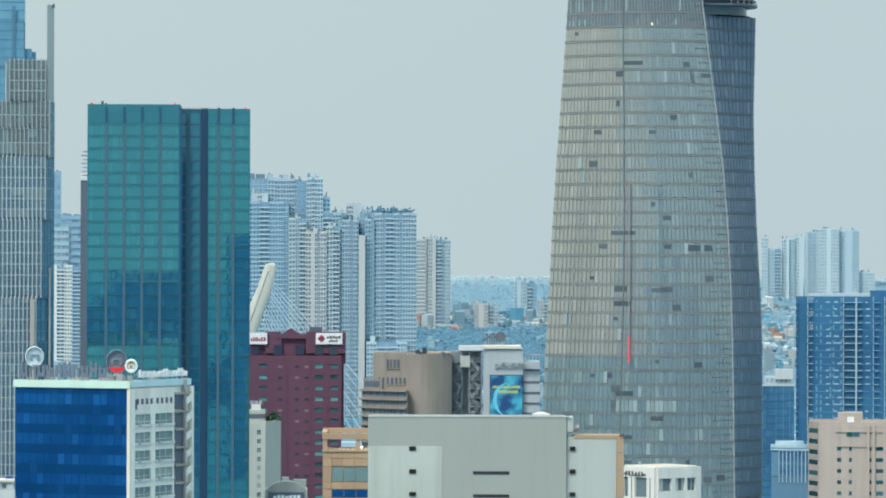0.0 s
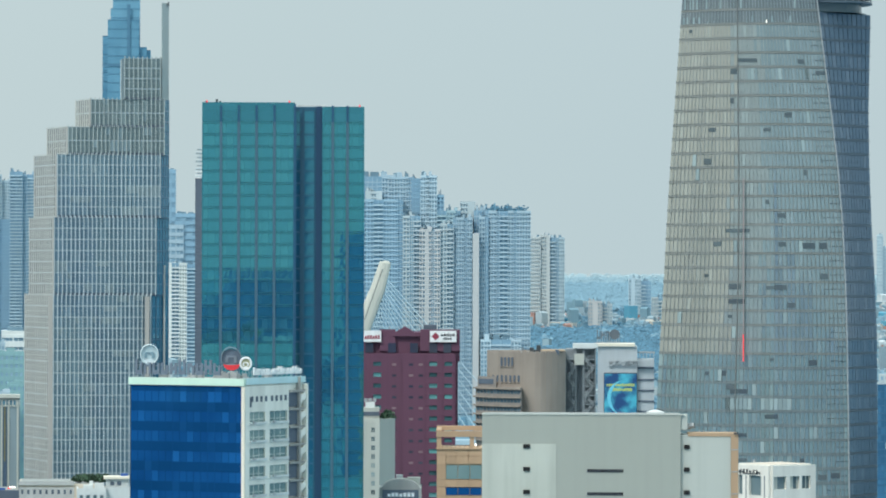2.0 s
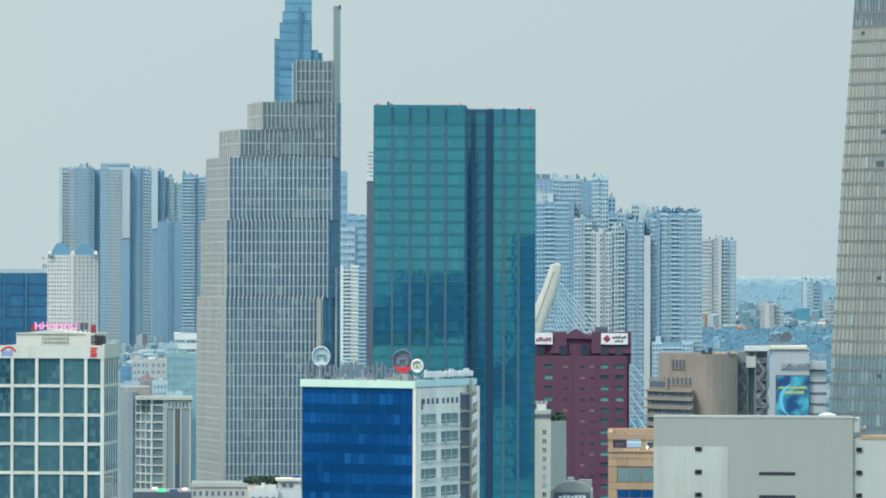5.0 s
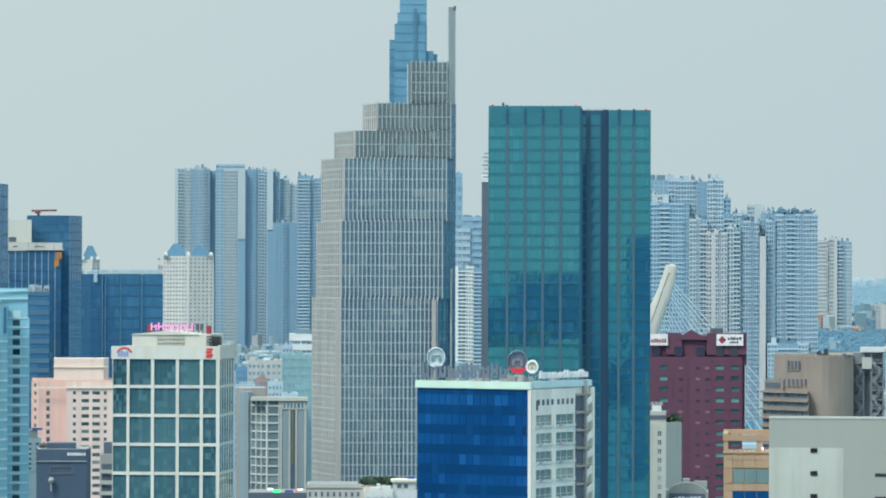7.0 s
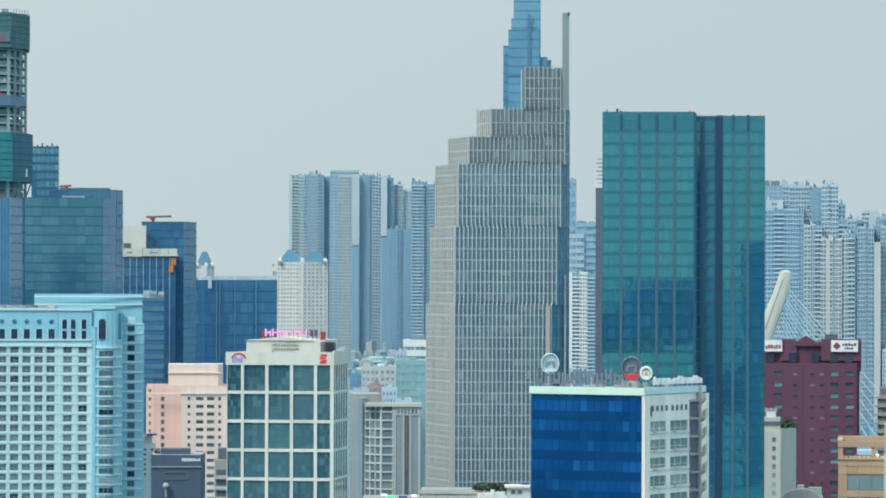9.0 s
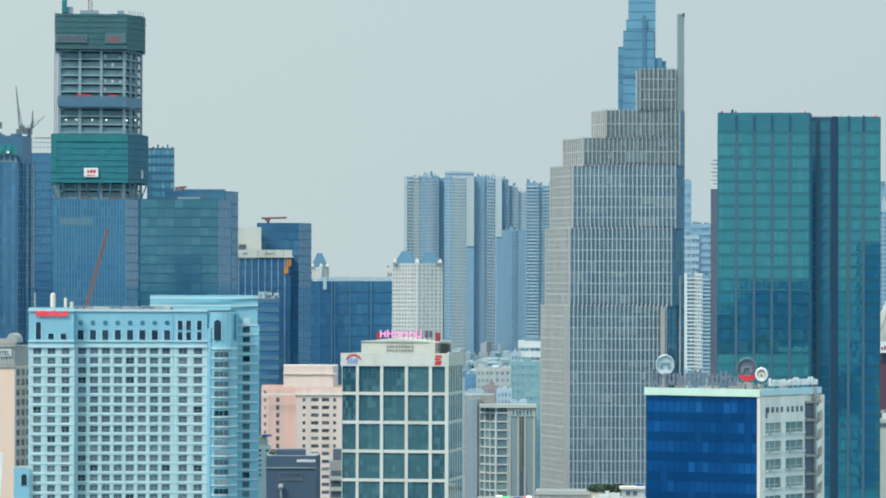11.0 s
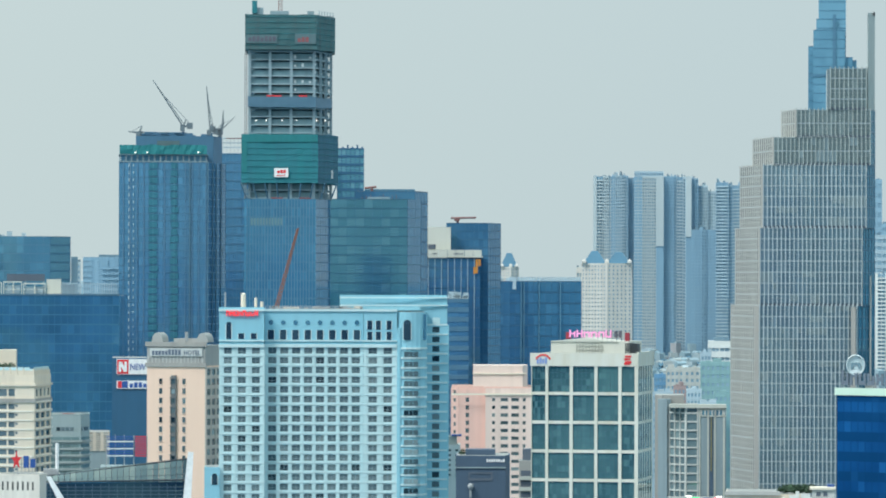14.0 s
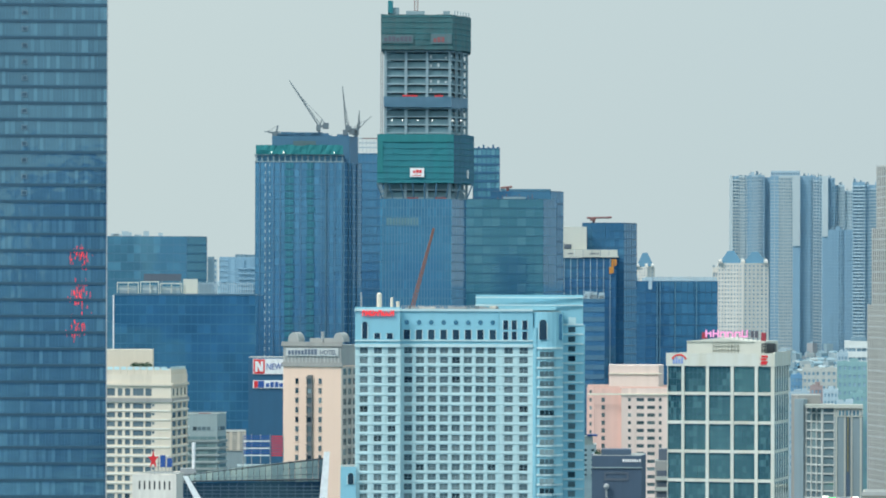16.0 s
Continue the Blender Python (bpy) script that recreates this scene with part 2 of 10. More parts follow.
SLATE = paint("slate_grey_paint", (0.098, 0.129, 0.170), dirt=0.3)
TEAL_NET = paint("teal_building_net", (0.018, 0.20, 0.232), rough=0.8, dirt=0.45, grime=(0.03, 0.135, 0.20))
TEAL_COLLAR = paint("green_teal_net", (0.018, 0.205, 0.225), rough=0.8, dirt=0.4)
STEEL = plain("painted_steel", (0.42, 0.44, 0.45), 0.45, 0.3)
DARK_STEEL = plain("dark_steel", (0.05, 0.06, 0.07), 0.5, 0.2)
SIGN_WHITE = plain("sign_white", (0.85, 0.86, 0.86), 0.4)
SIGN_RED = plain("sign_red", (0.75, 0.04, 0.05), 0.4)
SIGN_BLUE = plain("sign_blue", (0.03, 0.10, 0.35), 0.4)
LED_RED = plain("red_led", (0.9, 0.05, 0.06), 0.4, glow=0.6)
LED_PINK = plain("pink_led", (0.78, 0.30, 0.55), 0.4, glow=0.35)
LED_WHITE = plain("white_lamp", (1.0, 0.95, 0.85), 0.4, glow=1.5)
CRANE_RED = plain("crane_red", (0.20, 0.09, 0.085), 0.5)
TIMBER_ORANGE = plain("orange_sheet", (0.62, 0.26, 0.05), 0.6)
LEAF = paint("foliage", (0.05, 0.10, 0.06), rough=0.8, dirt=0.4, spread=0.4)

G_TEAL = glazing("teal_glass", (0.018, 0.088, 0.136), (0.029, 0.120, 0.157), rough=0.02, ior=3.3, bright=0.5, tint=(0.22, 0.87, 0.96), blotch=0.6)
G_TEAL_DARK = glazing("deep_teal_glass", (0.008, 0.092, 0.16), (0.014, 0.13, 0.20), rough=0.025, ior=2.3, bright=0.5, tint=(0.22, 0.85, 1.0))
G_BLUE = glazing("cobalt_glass", (0.006, 0.066, 0.215), (0.011, 0.10, 0.285), rough=0.025, ior=1.9, bright=0.3, tint=(0.15, 0.55, 1.0), blotch=1.6)
G_GREY = glazing("grey_glass", (0.135, 0.18, 0.195), (0.21, 0.255, 0.265), ior=2.0, bright=0.2, gaps=0)
# curved tower glass: reflections are put into the warm, middle, cool and low tints
G_BITEX_WARM = glazing("warm_reflection_glass", (0.318, 0.322, 0.286), (0.375, 0.385, 0.345), ior=1.75, tint=(0.95, 1.0, 0.95), bright=0.15, blotch=0.3)
G_BITEX = glazing("cool_reflection_glass", (0.194, 0.258, 0.279), (0.251, 0.319, 0.342), ior=2.2, tint=(0.8, 0.97, 1.0), bright=0.2, blotch=0.3)
G_BITEX_MID = glazing("mid_reflection_glass", (0.263, 0.307, 0.307), (0.316, 0.374, 0.374), ior=1.75, tint=(0.9, 1.0, 0.98), bright=0.15, blotch=0.3)
G_BITEX_LOW = glazing("low_reflection_glass", (0.178, 0.256, 0.275), (0.263, 0.341, 0.344), ior=2.0, tint=(0.8, 0.95, 0.95), bright=0.15, blotch=0.3)
# darker glass: the turned side's shade is put into its colour
G_BITEX_DARK = glazing("shaded_grey_glass", (0.093, 0.140, 0.192), (0.144, 0.188, 0.240), bright=0.3, blotch=0.3)
G_NAVY = glazing("navy_glass", (0.051, 0.156, 0.286), (0.068, 0.192, 0.326), rough=0.025, ior=2.2, bright=0.3, tint=(0.3, 0.75, 1.0))
G_STEEL = glazing("steel_blue_glass", (0.062, 0.202, 0.292), (0.138, 0.302, 0.374), rough=0.025, ior=2.4, bright=0.4, tint=(0.35, 0.85, 1.0))
G_OFFICE = glazing("pale_green_office_windows", (0.12, 0.22, 0.23), (0.34, 0.42, 0.38), bright=0.4)
G_ROOM = glazing("room_windows", (0.04, 0.085, 0.10), (0.26, 0.35, 0.36), bright=0.3, gaps=0.06)
G_GREEN = glazing("green_window_glass", (0.014, 0.075, 0.085), (0.05, 0.18, 0.18), bright=0.4)
# far blocks: aerial haze is put into most FAR_ and HAZE_ base colours
FAR_BLUE = paint("blue_haze_render", (0.235, 0.39, 0.50), dirt=0.1)
FAR_WHITE = paint("white_haze_render", (0.425, 0.55, 0.615), dirt=0.1)
FAR_PALE = paint("pale_haze_render", (0.40, 0.53, 0.595), dirt=0.1)
FAR_SKY = paint("sky_haze_render", (0.29, 0.45, 0.56), dirt=0.1)
FAR_GREY = paint("grey_haze_render", (0.355, 0.475, 0.545), dirt=0.1)
FAR_CREAM = paint("cream_haze_render", (0.445, 0.525, 0.55), dirt=0.1)
FAR_PANE = glazing("blue_haze_windows", (0.20, 0.335, 0.443), (0.262, 0.408, 0.507), rough=0.3, bright=0.3)
FAR_PANE_PALE = glazing("pale_haze_windows", (0.20, 0.335, 0.435), (0.29, 0.43, 0.52), rough=0.3, bright=0.3)
FAR_DEEP = paint("recess_shade_blue", (0.20, 0.345, 0.455), dirt=0.1)
# navy lifted by haze put into the colour
HAZE_NAVY = paint("hazed_navy_panels", (0.075, 0.201, 0.325), rough=0.4, dirt=0.2)
MANSARD_CREAM = paint("cream_render", (0.58, 0.57, 0.53), dirt=0.15)
FAR_TOP = paint("hazy_roof_plant", (0.15, 0.25, 0.315), dirt=0.2)
FAR_ROOF = paint("blue_roof_sheets", (0.075, 0.20, 0.30), dirt=0.2)
L_GLASS = glazing("sky_blue_glass", (0.105, 0.27, 0.39), (0.16, 0.34, 0.45), rough=0.25, bright=0.4)
SPANDREL = paint("grey_spandrels", (0.318, 0.396, 0.437), rough=0.5, dirt=0.2)
G_STEP = glazing("reflection_blue_bays", (0.157, 0.254, 0.319), (0.216, 0.319, 0.383), ior=1.9, tint=(0.7, 0.92, 1.0), bright=0.2, blotch=0.8)
STEEL_FRAME2 = paint("blue_grey_strips", (0.08, 0.18, 0.26), rough=0.5, dirt=0.2)
# ---- the ground, one sheet that rises gently towards the horizon ----
def land(d):
    """Height of the ground at a distance from below the eye."""
    return 0.0 if d < 2600 else 116.0 * ((d - 2600) / 2370.0)


def ground_sheet():
    m, nt, p = base_mat("hazy_ground")
    # blue haze is put into the ground's base colour
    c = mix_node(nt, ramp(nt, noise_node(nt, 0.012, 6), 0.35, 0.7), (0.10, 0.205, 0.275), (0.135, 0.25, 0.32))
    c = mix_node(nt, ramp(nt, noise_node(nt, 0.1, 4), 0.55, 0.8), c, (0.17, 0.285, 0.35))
    nt.links.new(c, p.inputs["Base Color"])
    p.inputs["Roughness"].default_value = 1
    bm = bmesh.new()
    radii = [400, 1200, 2000, 2600] + [2600 + 2370 * i / 24 for i in range(1, 25)]
    n = 180
    rings = []
    for r in radii:
        ring = []
        for i in range(n):
            a = 2 * math.pi * i / n
            far = max(0, (r - 2600) / 2370)
            z = land(r) + far * 10 * noise.noise((math.cos(a) * 14, math.sin(a) * 14, r * 0.002))
            ring.append(bm.verts.new((r * math.sin(a), r * math.cos(a), z)))
        rings.append(ring)
    bm.faces.new(rings[0][::-1])
    for a, b in zip(rings, rings[1:]):
        for i in range(n):
            j = (i + 1) % n
            bm.faces.new((a[i], b[i], b[j], a[j]))
    me = bpy.data.meshes.new("ground")
    bmesh.ops.recalc_face_normals(bm, faces=bm.faces)
    bm.to_mesh(me)
    bm.free()
    me.materials.append(m)
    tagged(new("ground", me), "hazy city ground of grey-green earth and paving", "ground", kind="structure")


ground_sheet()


# ---- the curved tower ----
def curved_tower():
    t = site("curved_skyscraper", 8.251, 1150, "tall curved grey glass skyscraper with banded floors and a sharp crease", "skyscraper")
    zs = [0, 59.60, 87.60, 103.01, 118.42, 133.84, 149.25, 164.66, 180.05, 195.42, 232, 262]
    xl = [-30.64, -29.87, -29.10, -28.33, -27.40, -26.63, -25.71, -24.63, -23.55, -22.47, -20.01, -16.31]
    xc = [22.74, 22.90, 22.50, 22.20, 21.70, 20.90, 19.60, 17.70, 15.70, 13.80, 11.0, 7.0]
    xr = [30.71, 31.02, 31.02, 30.86, 30.25, 29.33, 28.72, 28.41, 28.72, 29.03, 23.04, 17.21]
    edge = lambda z: [float(np.interp(z, zs, q)) for q in (xl, xc, xr)]

    def point(side, s, z, out=0.0):
        l, c, r = edge(z)
        if side == 0:      # the wide bowed face
            x = l + (c - l) * s
            y = -11.0 * (1 - (abs(s - 0.62) / 0.62) ** 2.4) + (4 * max(0, s - 0.62)) - out
            return Vector((x + out * (s - 0.6), y, z))
        x = c + (r - c) * s
        return Vector((x + out, -5 + 16 * s ** 0.8, z))

    fh = 3.87
    bh = 0.66
    up = 17
    z_top = 187.43 + up * fh
    floors = int(z_top / fh)
    sides = ((0, 44), (1, 11))
    # core
    bm = bmesh.new()
    rings = []
    levels = [z_top - fh * i for i in range(floors, -1, -1)] + [z_top + 4]
    for z in levels:
        ring = [bm.verts.new(point(0, j / 18, z, -0.35)) for j in range(19)]
        ring += [bm.verts.new(point(1, j / 18, z, -0.35) + Vector((0, 0.5, 0))) for j in range(1, 19)]
        l, c, r = edge(z)
        if z > 191.58:
            r = c + 1.5
            for q in ring[19:]:
                q.co.x = min(q.co.x, r)
        ring += [bm.verts.new((r - 6, 38, z)), bm.verts.new((l + 6, 38, z)), bm.verts.new((l - 0.2, 18, z))]
        rings.append(ring)
    for a, b in zip(rings, rings[1:]):
        for i in range(len(a)):
            j = (i + 1) % len(a)
            bm.faces.new((a[i], a[j], b[j], b[i]))
    bm.faces.new(rings[-1])
    part("core", bm, G_BITEX, t)
    # panels floor by floor
    rest, rest_dark, rest_low, rest_warm = bmesh.new(), bmesh.new(), bmesh.new(), bmesh.new()
    band_z = 95.61
    rest_dining, rest_mid = bmesh.new(), bmesh.new()
    soft = random.Random(4)
    for i in range(floors):
        za, zb = z_top - fh * (i + 1) + bh, z_top - fh * i - 0.05
        for side, n in sides:
            if side and zb > 191.58:
                continue
            for j in range(n):
                c = [point(side, (j + e) / n, z, 0.0) for e, z in ((0.06, za), (0.94, za), (0.94, zb), (0.06, zb))]
                back = [v + Vector((-0.2 if side else 0, 0.25, 0)) for v in c]
                # front panel tints by place paint what the glass reflects
                single = 27 <= i < 33 and side == 0
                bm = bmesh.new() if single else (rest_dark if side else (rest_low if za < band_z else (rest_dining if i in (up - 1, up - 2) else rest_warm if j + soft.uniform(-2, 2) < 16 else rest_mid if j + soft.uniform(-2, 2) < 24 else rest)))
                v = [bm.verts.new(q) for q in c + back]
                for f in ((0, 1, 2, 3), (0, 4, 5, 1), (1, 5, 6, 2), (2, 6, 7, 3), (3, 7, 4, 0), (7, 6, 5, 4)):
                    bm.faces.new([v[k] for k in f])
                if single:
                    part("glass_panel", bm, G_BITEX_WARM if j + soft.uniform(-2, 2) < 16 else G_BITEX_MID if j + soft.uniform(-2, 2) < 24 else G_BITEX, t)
        # floor band
        for side, n in sides:
            if side and zb > 191.58:
                continue
            bm = bmesh.new()
            pts = [(point(side, j / (n * 1.0), za - bh + dz, o)) for j in range(n + 1) for dz, o in ((0.02, 0.02), (bh - 0.06, 0.02), (bh - 0.06, -0.3), (0.02, -0.3))]
            vs = [bm.verts.new(q) for q in pts]
            for j in range(n):
                for k in range(4):
                    bm.faces.new((vs[4 * j + k], vs[4 * j + 4 + k], vs[4 * j + 4 + (k + 1) % 4], vs[4 * j + (k + 1) % 4]))
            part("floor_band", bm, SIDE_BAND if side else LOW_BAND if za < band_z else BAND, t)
            if not side:
                for zs_, h in ((za - 0.13, 0.13), (za - bh + 0.02, 0.1)):
                    bm = bmesh.new()
                    vs = [bm.verts.new(point(0, j / n, zs_ + dz, o)) for j in range(n + 1) for dz, o in ((0, 0.12), (h, 0.12), (h, -0.02), (0, -0.02))]
                    for j in range(n):
                        for k in range(4):
                            bm.faces.new((vs[4 * j + k], vs[4 * j + 4 + k], vs[4 * j + 4 + (k + 1) % 4], vs[4 * j + (k + 1) % 4]))
                    part("sill_line", bm, SILL_GREY, t)
                bm = bmesh.new()
                mid = (za + zb) / 2
                rod(bm, point(0, soft.uniform(0.88, 0.95), mid, 0.08), point(0, 0.995, mid, 0.08), 0.07, sides=4)
                part("blind_rail", bm, DARK_STEEL, t)
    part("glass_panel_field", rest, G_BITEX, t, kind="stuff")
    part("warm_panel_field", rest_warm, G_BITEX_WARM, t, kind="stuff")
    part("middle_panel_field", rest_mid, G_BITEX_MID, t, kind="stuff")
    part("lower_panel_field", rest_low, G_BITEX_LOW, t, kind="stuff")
    part("dining_panel_field", rest_dining, DINING_GLASS, t, kind="stuff")
    # the turned side is shaded by its panel and band colours
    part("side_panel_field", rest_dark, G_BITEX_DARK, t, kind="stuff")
    # opened lights and rooms without blinds, and a few pale blinds
    def patch(name, mat, i, j0, j1, lo, hi):
        za, zb = z_top - fh * (i + 1) + bh, z_top - fh * i - 0.05
        bm = bmesh.new()
        vs = []
        for j in range(j0, j1 + 1):
            e = -0.06 if j == j1 else 0.06 if j == j0 else 0
            for q, o in ((lo, 0.15), (hi, 0.15), (hi, -0.02), (lo, -0.02)):
                vs.append(bm.verts.new(point(0, (j + e) / 44, za + (zb - za) * q, o)))
        for j in range(j1 - j0):
            for k in range(4):
                bm.faces.new((vs[4 * j + k], vs[4 * j + 4 + k], vs[4 * j + 4 + (k + 1) % 4], vs[4 * j + (k + 1) % 4]))
        bm.faces.new(vs[:4]), bm.faces.new(vs[-4:][::-1])
        part(name, bm, mat, t)

    rnd = random.Random(31)
    for k in range(40):
        i, j = rnd.randrange(up, up + 33), min(41, int(abs(rnd.gauss(22, 11))))
        w = min(44 - j, rnd.choice((1, 1, 1, 2, 2, 3, 4, 6)))
        lo = rnd.choice((0.45, 0.5, 0.15, 0.3))
        patch("open_light", VENT_GREY, i, j, j + w, lo, min(0.95, lo + rnd.uniform(0.25, 0.5)))
    for k in range(30):
        i, j = rnd.randrange(up, up + 33), rnd.randrange(2, 42)
        patch("pale_blind", PALE_BLIND, i, j, j + 1, 0.02, 0.98)
    for j in (16, 17, 18, 19, 20, 21, 24, 25, 26, 27, 28, 29, 30):
        patch("pale_blind", PALE_BLIND, up + 26, j, j + 1, 0.02, 0.98)
    # lit tables on the dining floor
    rnd = random.Random(21)
    for k in range(7):
        q = point(0, rnd.uniform(0.05, 0.95), 188.36, 0.1)
        solid(t, "room_lamp", LED_WHITE if k == 2 else PALE_BLIND, q.x - 0.1, q.x + 0.1, q.y - 0.1, q.y, q.z - 0.4, q.z + 0.4)
    # bright crease, red light strip, shoulder deck
    bm = bmesh.new()
    for a, b in zip(levels[:-1], levels[1:]):
        rod(bm, point(0, 1, a, 0.25), point(0, 1, b, 0.25), 0.22)
    part("crease_trim", bm, STEEL, t)
    # pale mullions between the panels of the wide face
    bm = bmesh.new()
    for i in range(6, floors):
        za, zb = z_top - fh * (i + 1) + bh, z_top - fh * i - 0.05
        for j in range(1, 44):
            a, b = point(0, (j + 0.09) / 44, za, 0.05), point(0, (j + 0.09) / 44, zb, 0.05)
            v = [bm.verts.new(q + Vector((dx, dy, 0))) for q in (a, b) for dx, dy in ((-0.07, 0.1), (-0.07, -0.06), (0.07, -0.06), (0.07, 0.1))]
            for f in ((0, 1, 5, 4), (1, 2, 6, 5), (2, 3, 7, 6)):
                bm.faces.new([v[e] for e in f])
    part("mullion_field", bm, MULLION, t, kind="stuff")
    # columns behind the glass of the two open dining floors
    for i, ss in ((up - 1, (0.03, 0.055, 0.10, 0.14, 0.52, 0.66, 0.79)), (up - 2, (0.03, 0.07, 0.09, 0.12, 0.19, 0.29, 0.44, 0.83))):
        za, zb = z_top - fh * (i + 1) + bh, z_top - fh * i - 0.05
        for s_ in ss:
            q = point(0, s_, za, 0.12)
            solid(t, "dining_column", PALE_BLIND, q.x - 0.22, q.x + 0.22, q.y - 0.05, q.y + 0.1, za, za + (zb - za) * (1.0 if i == up - 2 else 0.55))
    # the dark joint that runs down the face beside the light strip
    bm = bmesh.new()
    for a, b in zip(levels[:-1], levels[1:]):
        rod(bm, point(0, 0.415, a, 0.1), point(0, 0.415, b, 0.1), 0.16, sides=4)
    part("expansion_joint", bm, JOINT_GREY, t)
    bm = bmesh.new()
    box(bm, -5.76, -5.50, -11.85, -11.35, 103.95, 146)
    part("unlit_strip", bm, PINK_STRIP, t, "unlit pinkish light strip")
    bm = bmesh.new()
    box(bm, -5.76, -5.50, -11.9, -11.4, 96.69, 103.93)
    part("light_strip", bm, LED_RED, t, "red light strip")
    bm = bmesh.new()
    x0, x1 = 14.2, 28.4
    deck = lambda r, y: [(x0, y)] + [(x1 - 9 + (9 + r) * math.sin(a), 9 - (12 + r) * math.cos(a)) for a in [math.pi * k / 24 for k in range(2, 21)]] + [(x0, 22)]
    prism(bm, deck(0.0, -4), 196.0, 205.5)
    part("upper_drum", bm, G_BITEX_DARK, t)
    for z, h, r in ((193.9, 0.5, 0.9), (195.3, 0.35, 0.5), (198.6, 0.4, 0.3), (202.2, 0.4, 0.3)):
        bm = bmesh.new()
        prism(bm, deck(r, -4.3), z, z + h)
        part("deck_slab", bm, SIDE_BAND, t)
    bm = bmesh.new()
    prism(bm, deck(-2.0, -3), 191.5, 196.0)
    part("recessed_floor", bm, VENT_GREY, t)
    for k in range(11):
        a = math.pi * (2 + k * 1.6) / 24
        solid(t, "deck_post", STEEL, x1 - 9 + 9.6 * math.sin(a) - 0.08, x1 - 9 + 9.6 * math.sin(a) + 0.08, 9 - 12.6 * math.cos(a) - 0.1, 9 - 12.6 * math.cos(a), 194.4, 195.3)


DINING_GLASS = glazing("clear_dining_glass", (0.135, 0.16, 0.17), (0.19, 0.215, 0.22), ior=1.8, bright=0.4)
MULLION = paint("pale_mullions", (0.30, 0.33, 0.325), rough=0.5)
JOINT_GREY = paint("dark_joint", (0.175, 0.185, 0.185), rough=0.6)
PINK_STRIP = plain("dull_pink_strip", (0.34, 0.27, 0.265), 0.5)
SILL_GREY = paint("grey_sills", (0.215, 0.232, 0.23), rough=0.5)
VENT_GREY = glazing("shaded_rooms", (0.085, 0.105, 0.115), (0.12, 0.145, 0.15), bright=0.5)
PALE_BLIND = glazing("pale_blinds", (0.27, 0.34, 0.345), (0.36, 0.44, 0.44), bright=0.5)
# bands darkened to give the turned side its shade
SIDE_BAND = paint("shaded_metal_bands", (0.075, 0.110, 0.144), rough=0.5, dirt=0.15)
# lower bands are tinted along with the painted reflection there
LOW_BAND = paint("low_reflection_bands", (0.188, 0.232, 0.240), rough=0.5, dirt=0.15)
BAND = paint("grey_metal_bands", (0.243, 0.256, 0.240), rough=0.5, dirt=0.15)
curved_tower()


# ---- the near block with blank walls ----
def blank_block():
    t = site("blank_walled_block", 6.025, 650, "grey painted apartment block with blank walls and small vents", "building")
    body(t, [(-18.12, 0), (12.46, 0), (12.46, 6), (-18.12, 6)], 98.47, GREY_WALL, "tall_wall", roof=ROOFING)
    bm = bmesh.new()
    box(bm, -18.18, 12.98, -0.1, 0.3, 98.33, 98.49)
    box(bm, 12.50, 13.50, 0.31, 6, 96.12, 98.34)
    part("coping", bm, LIGHT_WALL, t)
    body(t, [(12.50, 0.6), (20.20, 0.6), (20.20, 6), (12.50, 6)], 95.34, LIGHT_WALL, "lower_wall")
    solid(t, "paint_patch", PATCH, -18.11, -6.71, -0.05, -0.003, 20, 93.86, "lighter repainted wall patch")
    for x0, x1, ys in ((-11.76, -10.72, -0.07), (12.98, 13.85, 0.5)):
        for z in (93.16, 89.64, 86.12, 82.65, 79.09):
            bm = bmesh.new()
            box(bm, x0, x1, ys - 0.15, ys - 0.01, z, z + 0.65, 0)
            box(bm, (x0 + x1) / 2 - 0.03, (x0 + x1) / 2 + 0.03, ys - 0.18, ys - 0.16, z, z + 0.65, 0)
            part("vent_window", bm, BLACK_VENT, t)
    for z in (89.51, 85.95, 82.48):
        bm = bmesh.new()
        x0, x1 = -1.92, 3.66
        box(bm, x0, x1, -0.06, -0.004, z, z + 0.48, 0)
        for q in range(14):
            box(bm, x0 + q * (x1 - x0) / 14, x0 + q * (x1 - x0) / 14 + 0.08, -0.1, -0.06, z, z + 0.48, 1)
        part("slot_vent", bm, [BLACK_VENT, SLATE], t)
    # terrace with tiled edge
    bm = bmesh.new()
    box(bm, 13.59, 21.33, 0.5, 6, 95.08, 95.60)
    box(bm, 20.22, 21.33, 0.4, 6, 0, 95.16)
    part("tiled_terrace", bm, ORANGE_TILE, t)
    bm = bmesh.new()
    for q in range(6):
        box(bm, 20.24, 21.29, 0.34, 0.4, 92.99 - q * 3.4, 93.16 - q * 3.4)
    part("tile_joint", bm, CONCRETE, t)
    # roof cap and tank
    bm = bmesh.new()
    prism(bm, [(7.23, 2), (9.93, 2), (9.93, 5), (7.23, 5)], 98.47, 98.77)
    prism(bm, [(7.40, 2), (9.76, 2), (9.76, 5), (7.40, 5)], 98.77, 99.08, 0, [(8.28, 3), (8.89, 3), (8.89, 4), (8.28, 4)])
    part("roof_hatch", bm, WHITE, t)
    bm = bmesh.new()
    rod(bm, (12.72, 3, 96.21), (14.54, 3, 96.73), 0.45, sides=10)
    part("vent_pipe", bm, STEEL, t)
    bars(t, "small_sign", DARK_STEEL, pose(20.64, 0.3, 0), 0, 0.70, 95.42, 95.86, 2)


PATCH = paint("pale_patch_paint", (0.52, 0.54, 0.475), dirt=0.5)
BLACK_VENT = plain("unlit_vent", (0.012, 0.013, 0.014), 0.9)
blank_block()


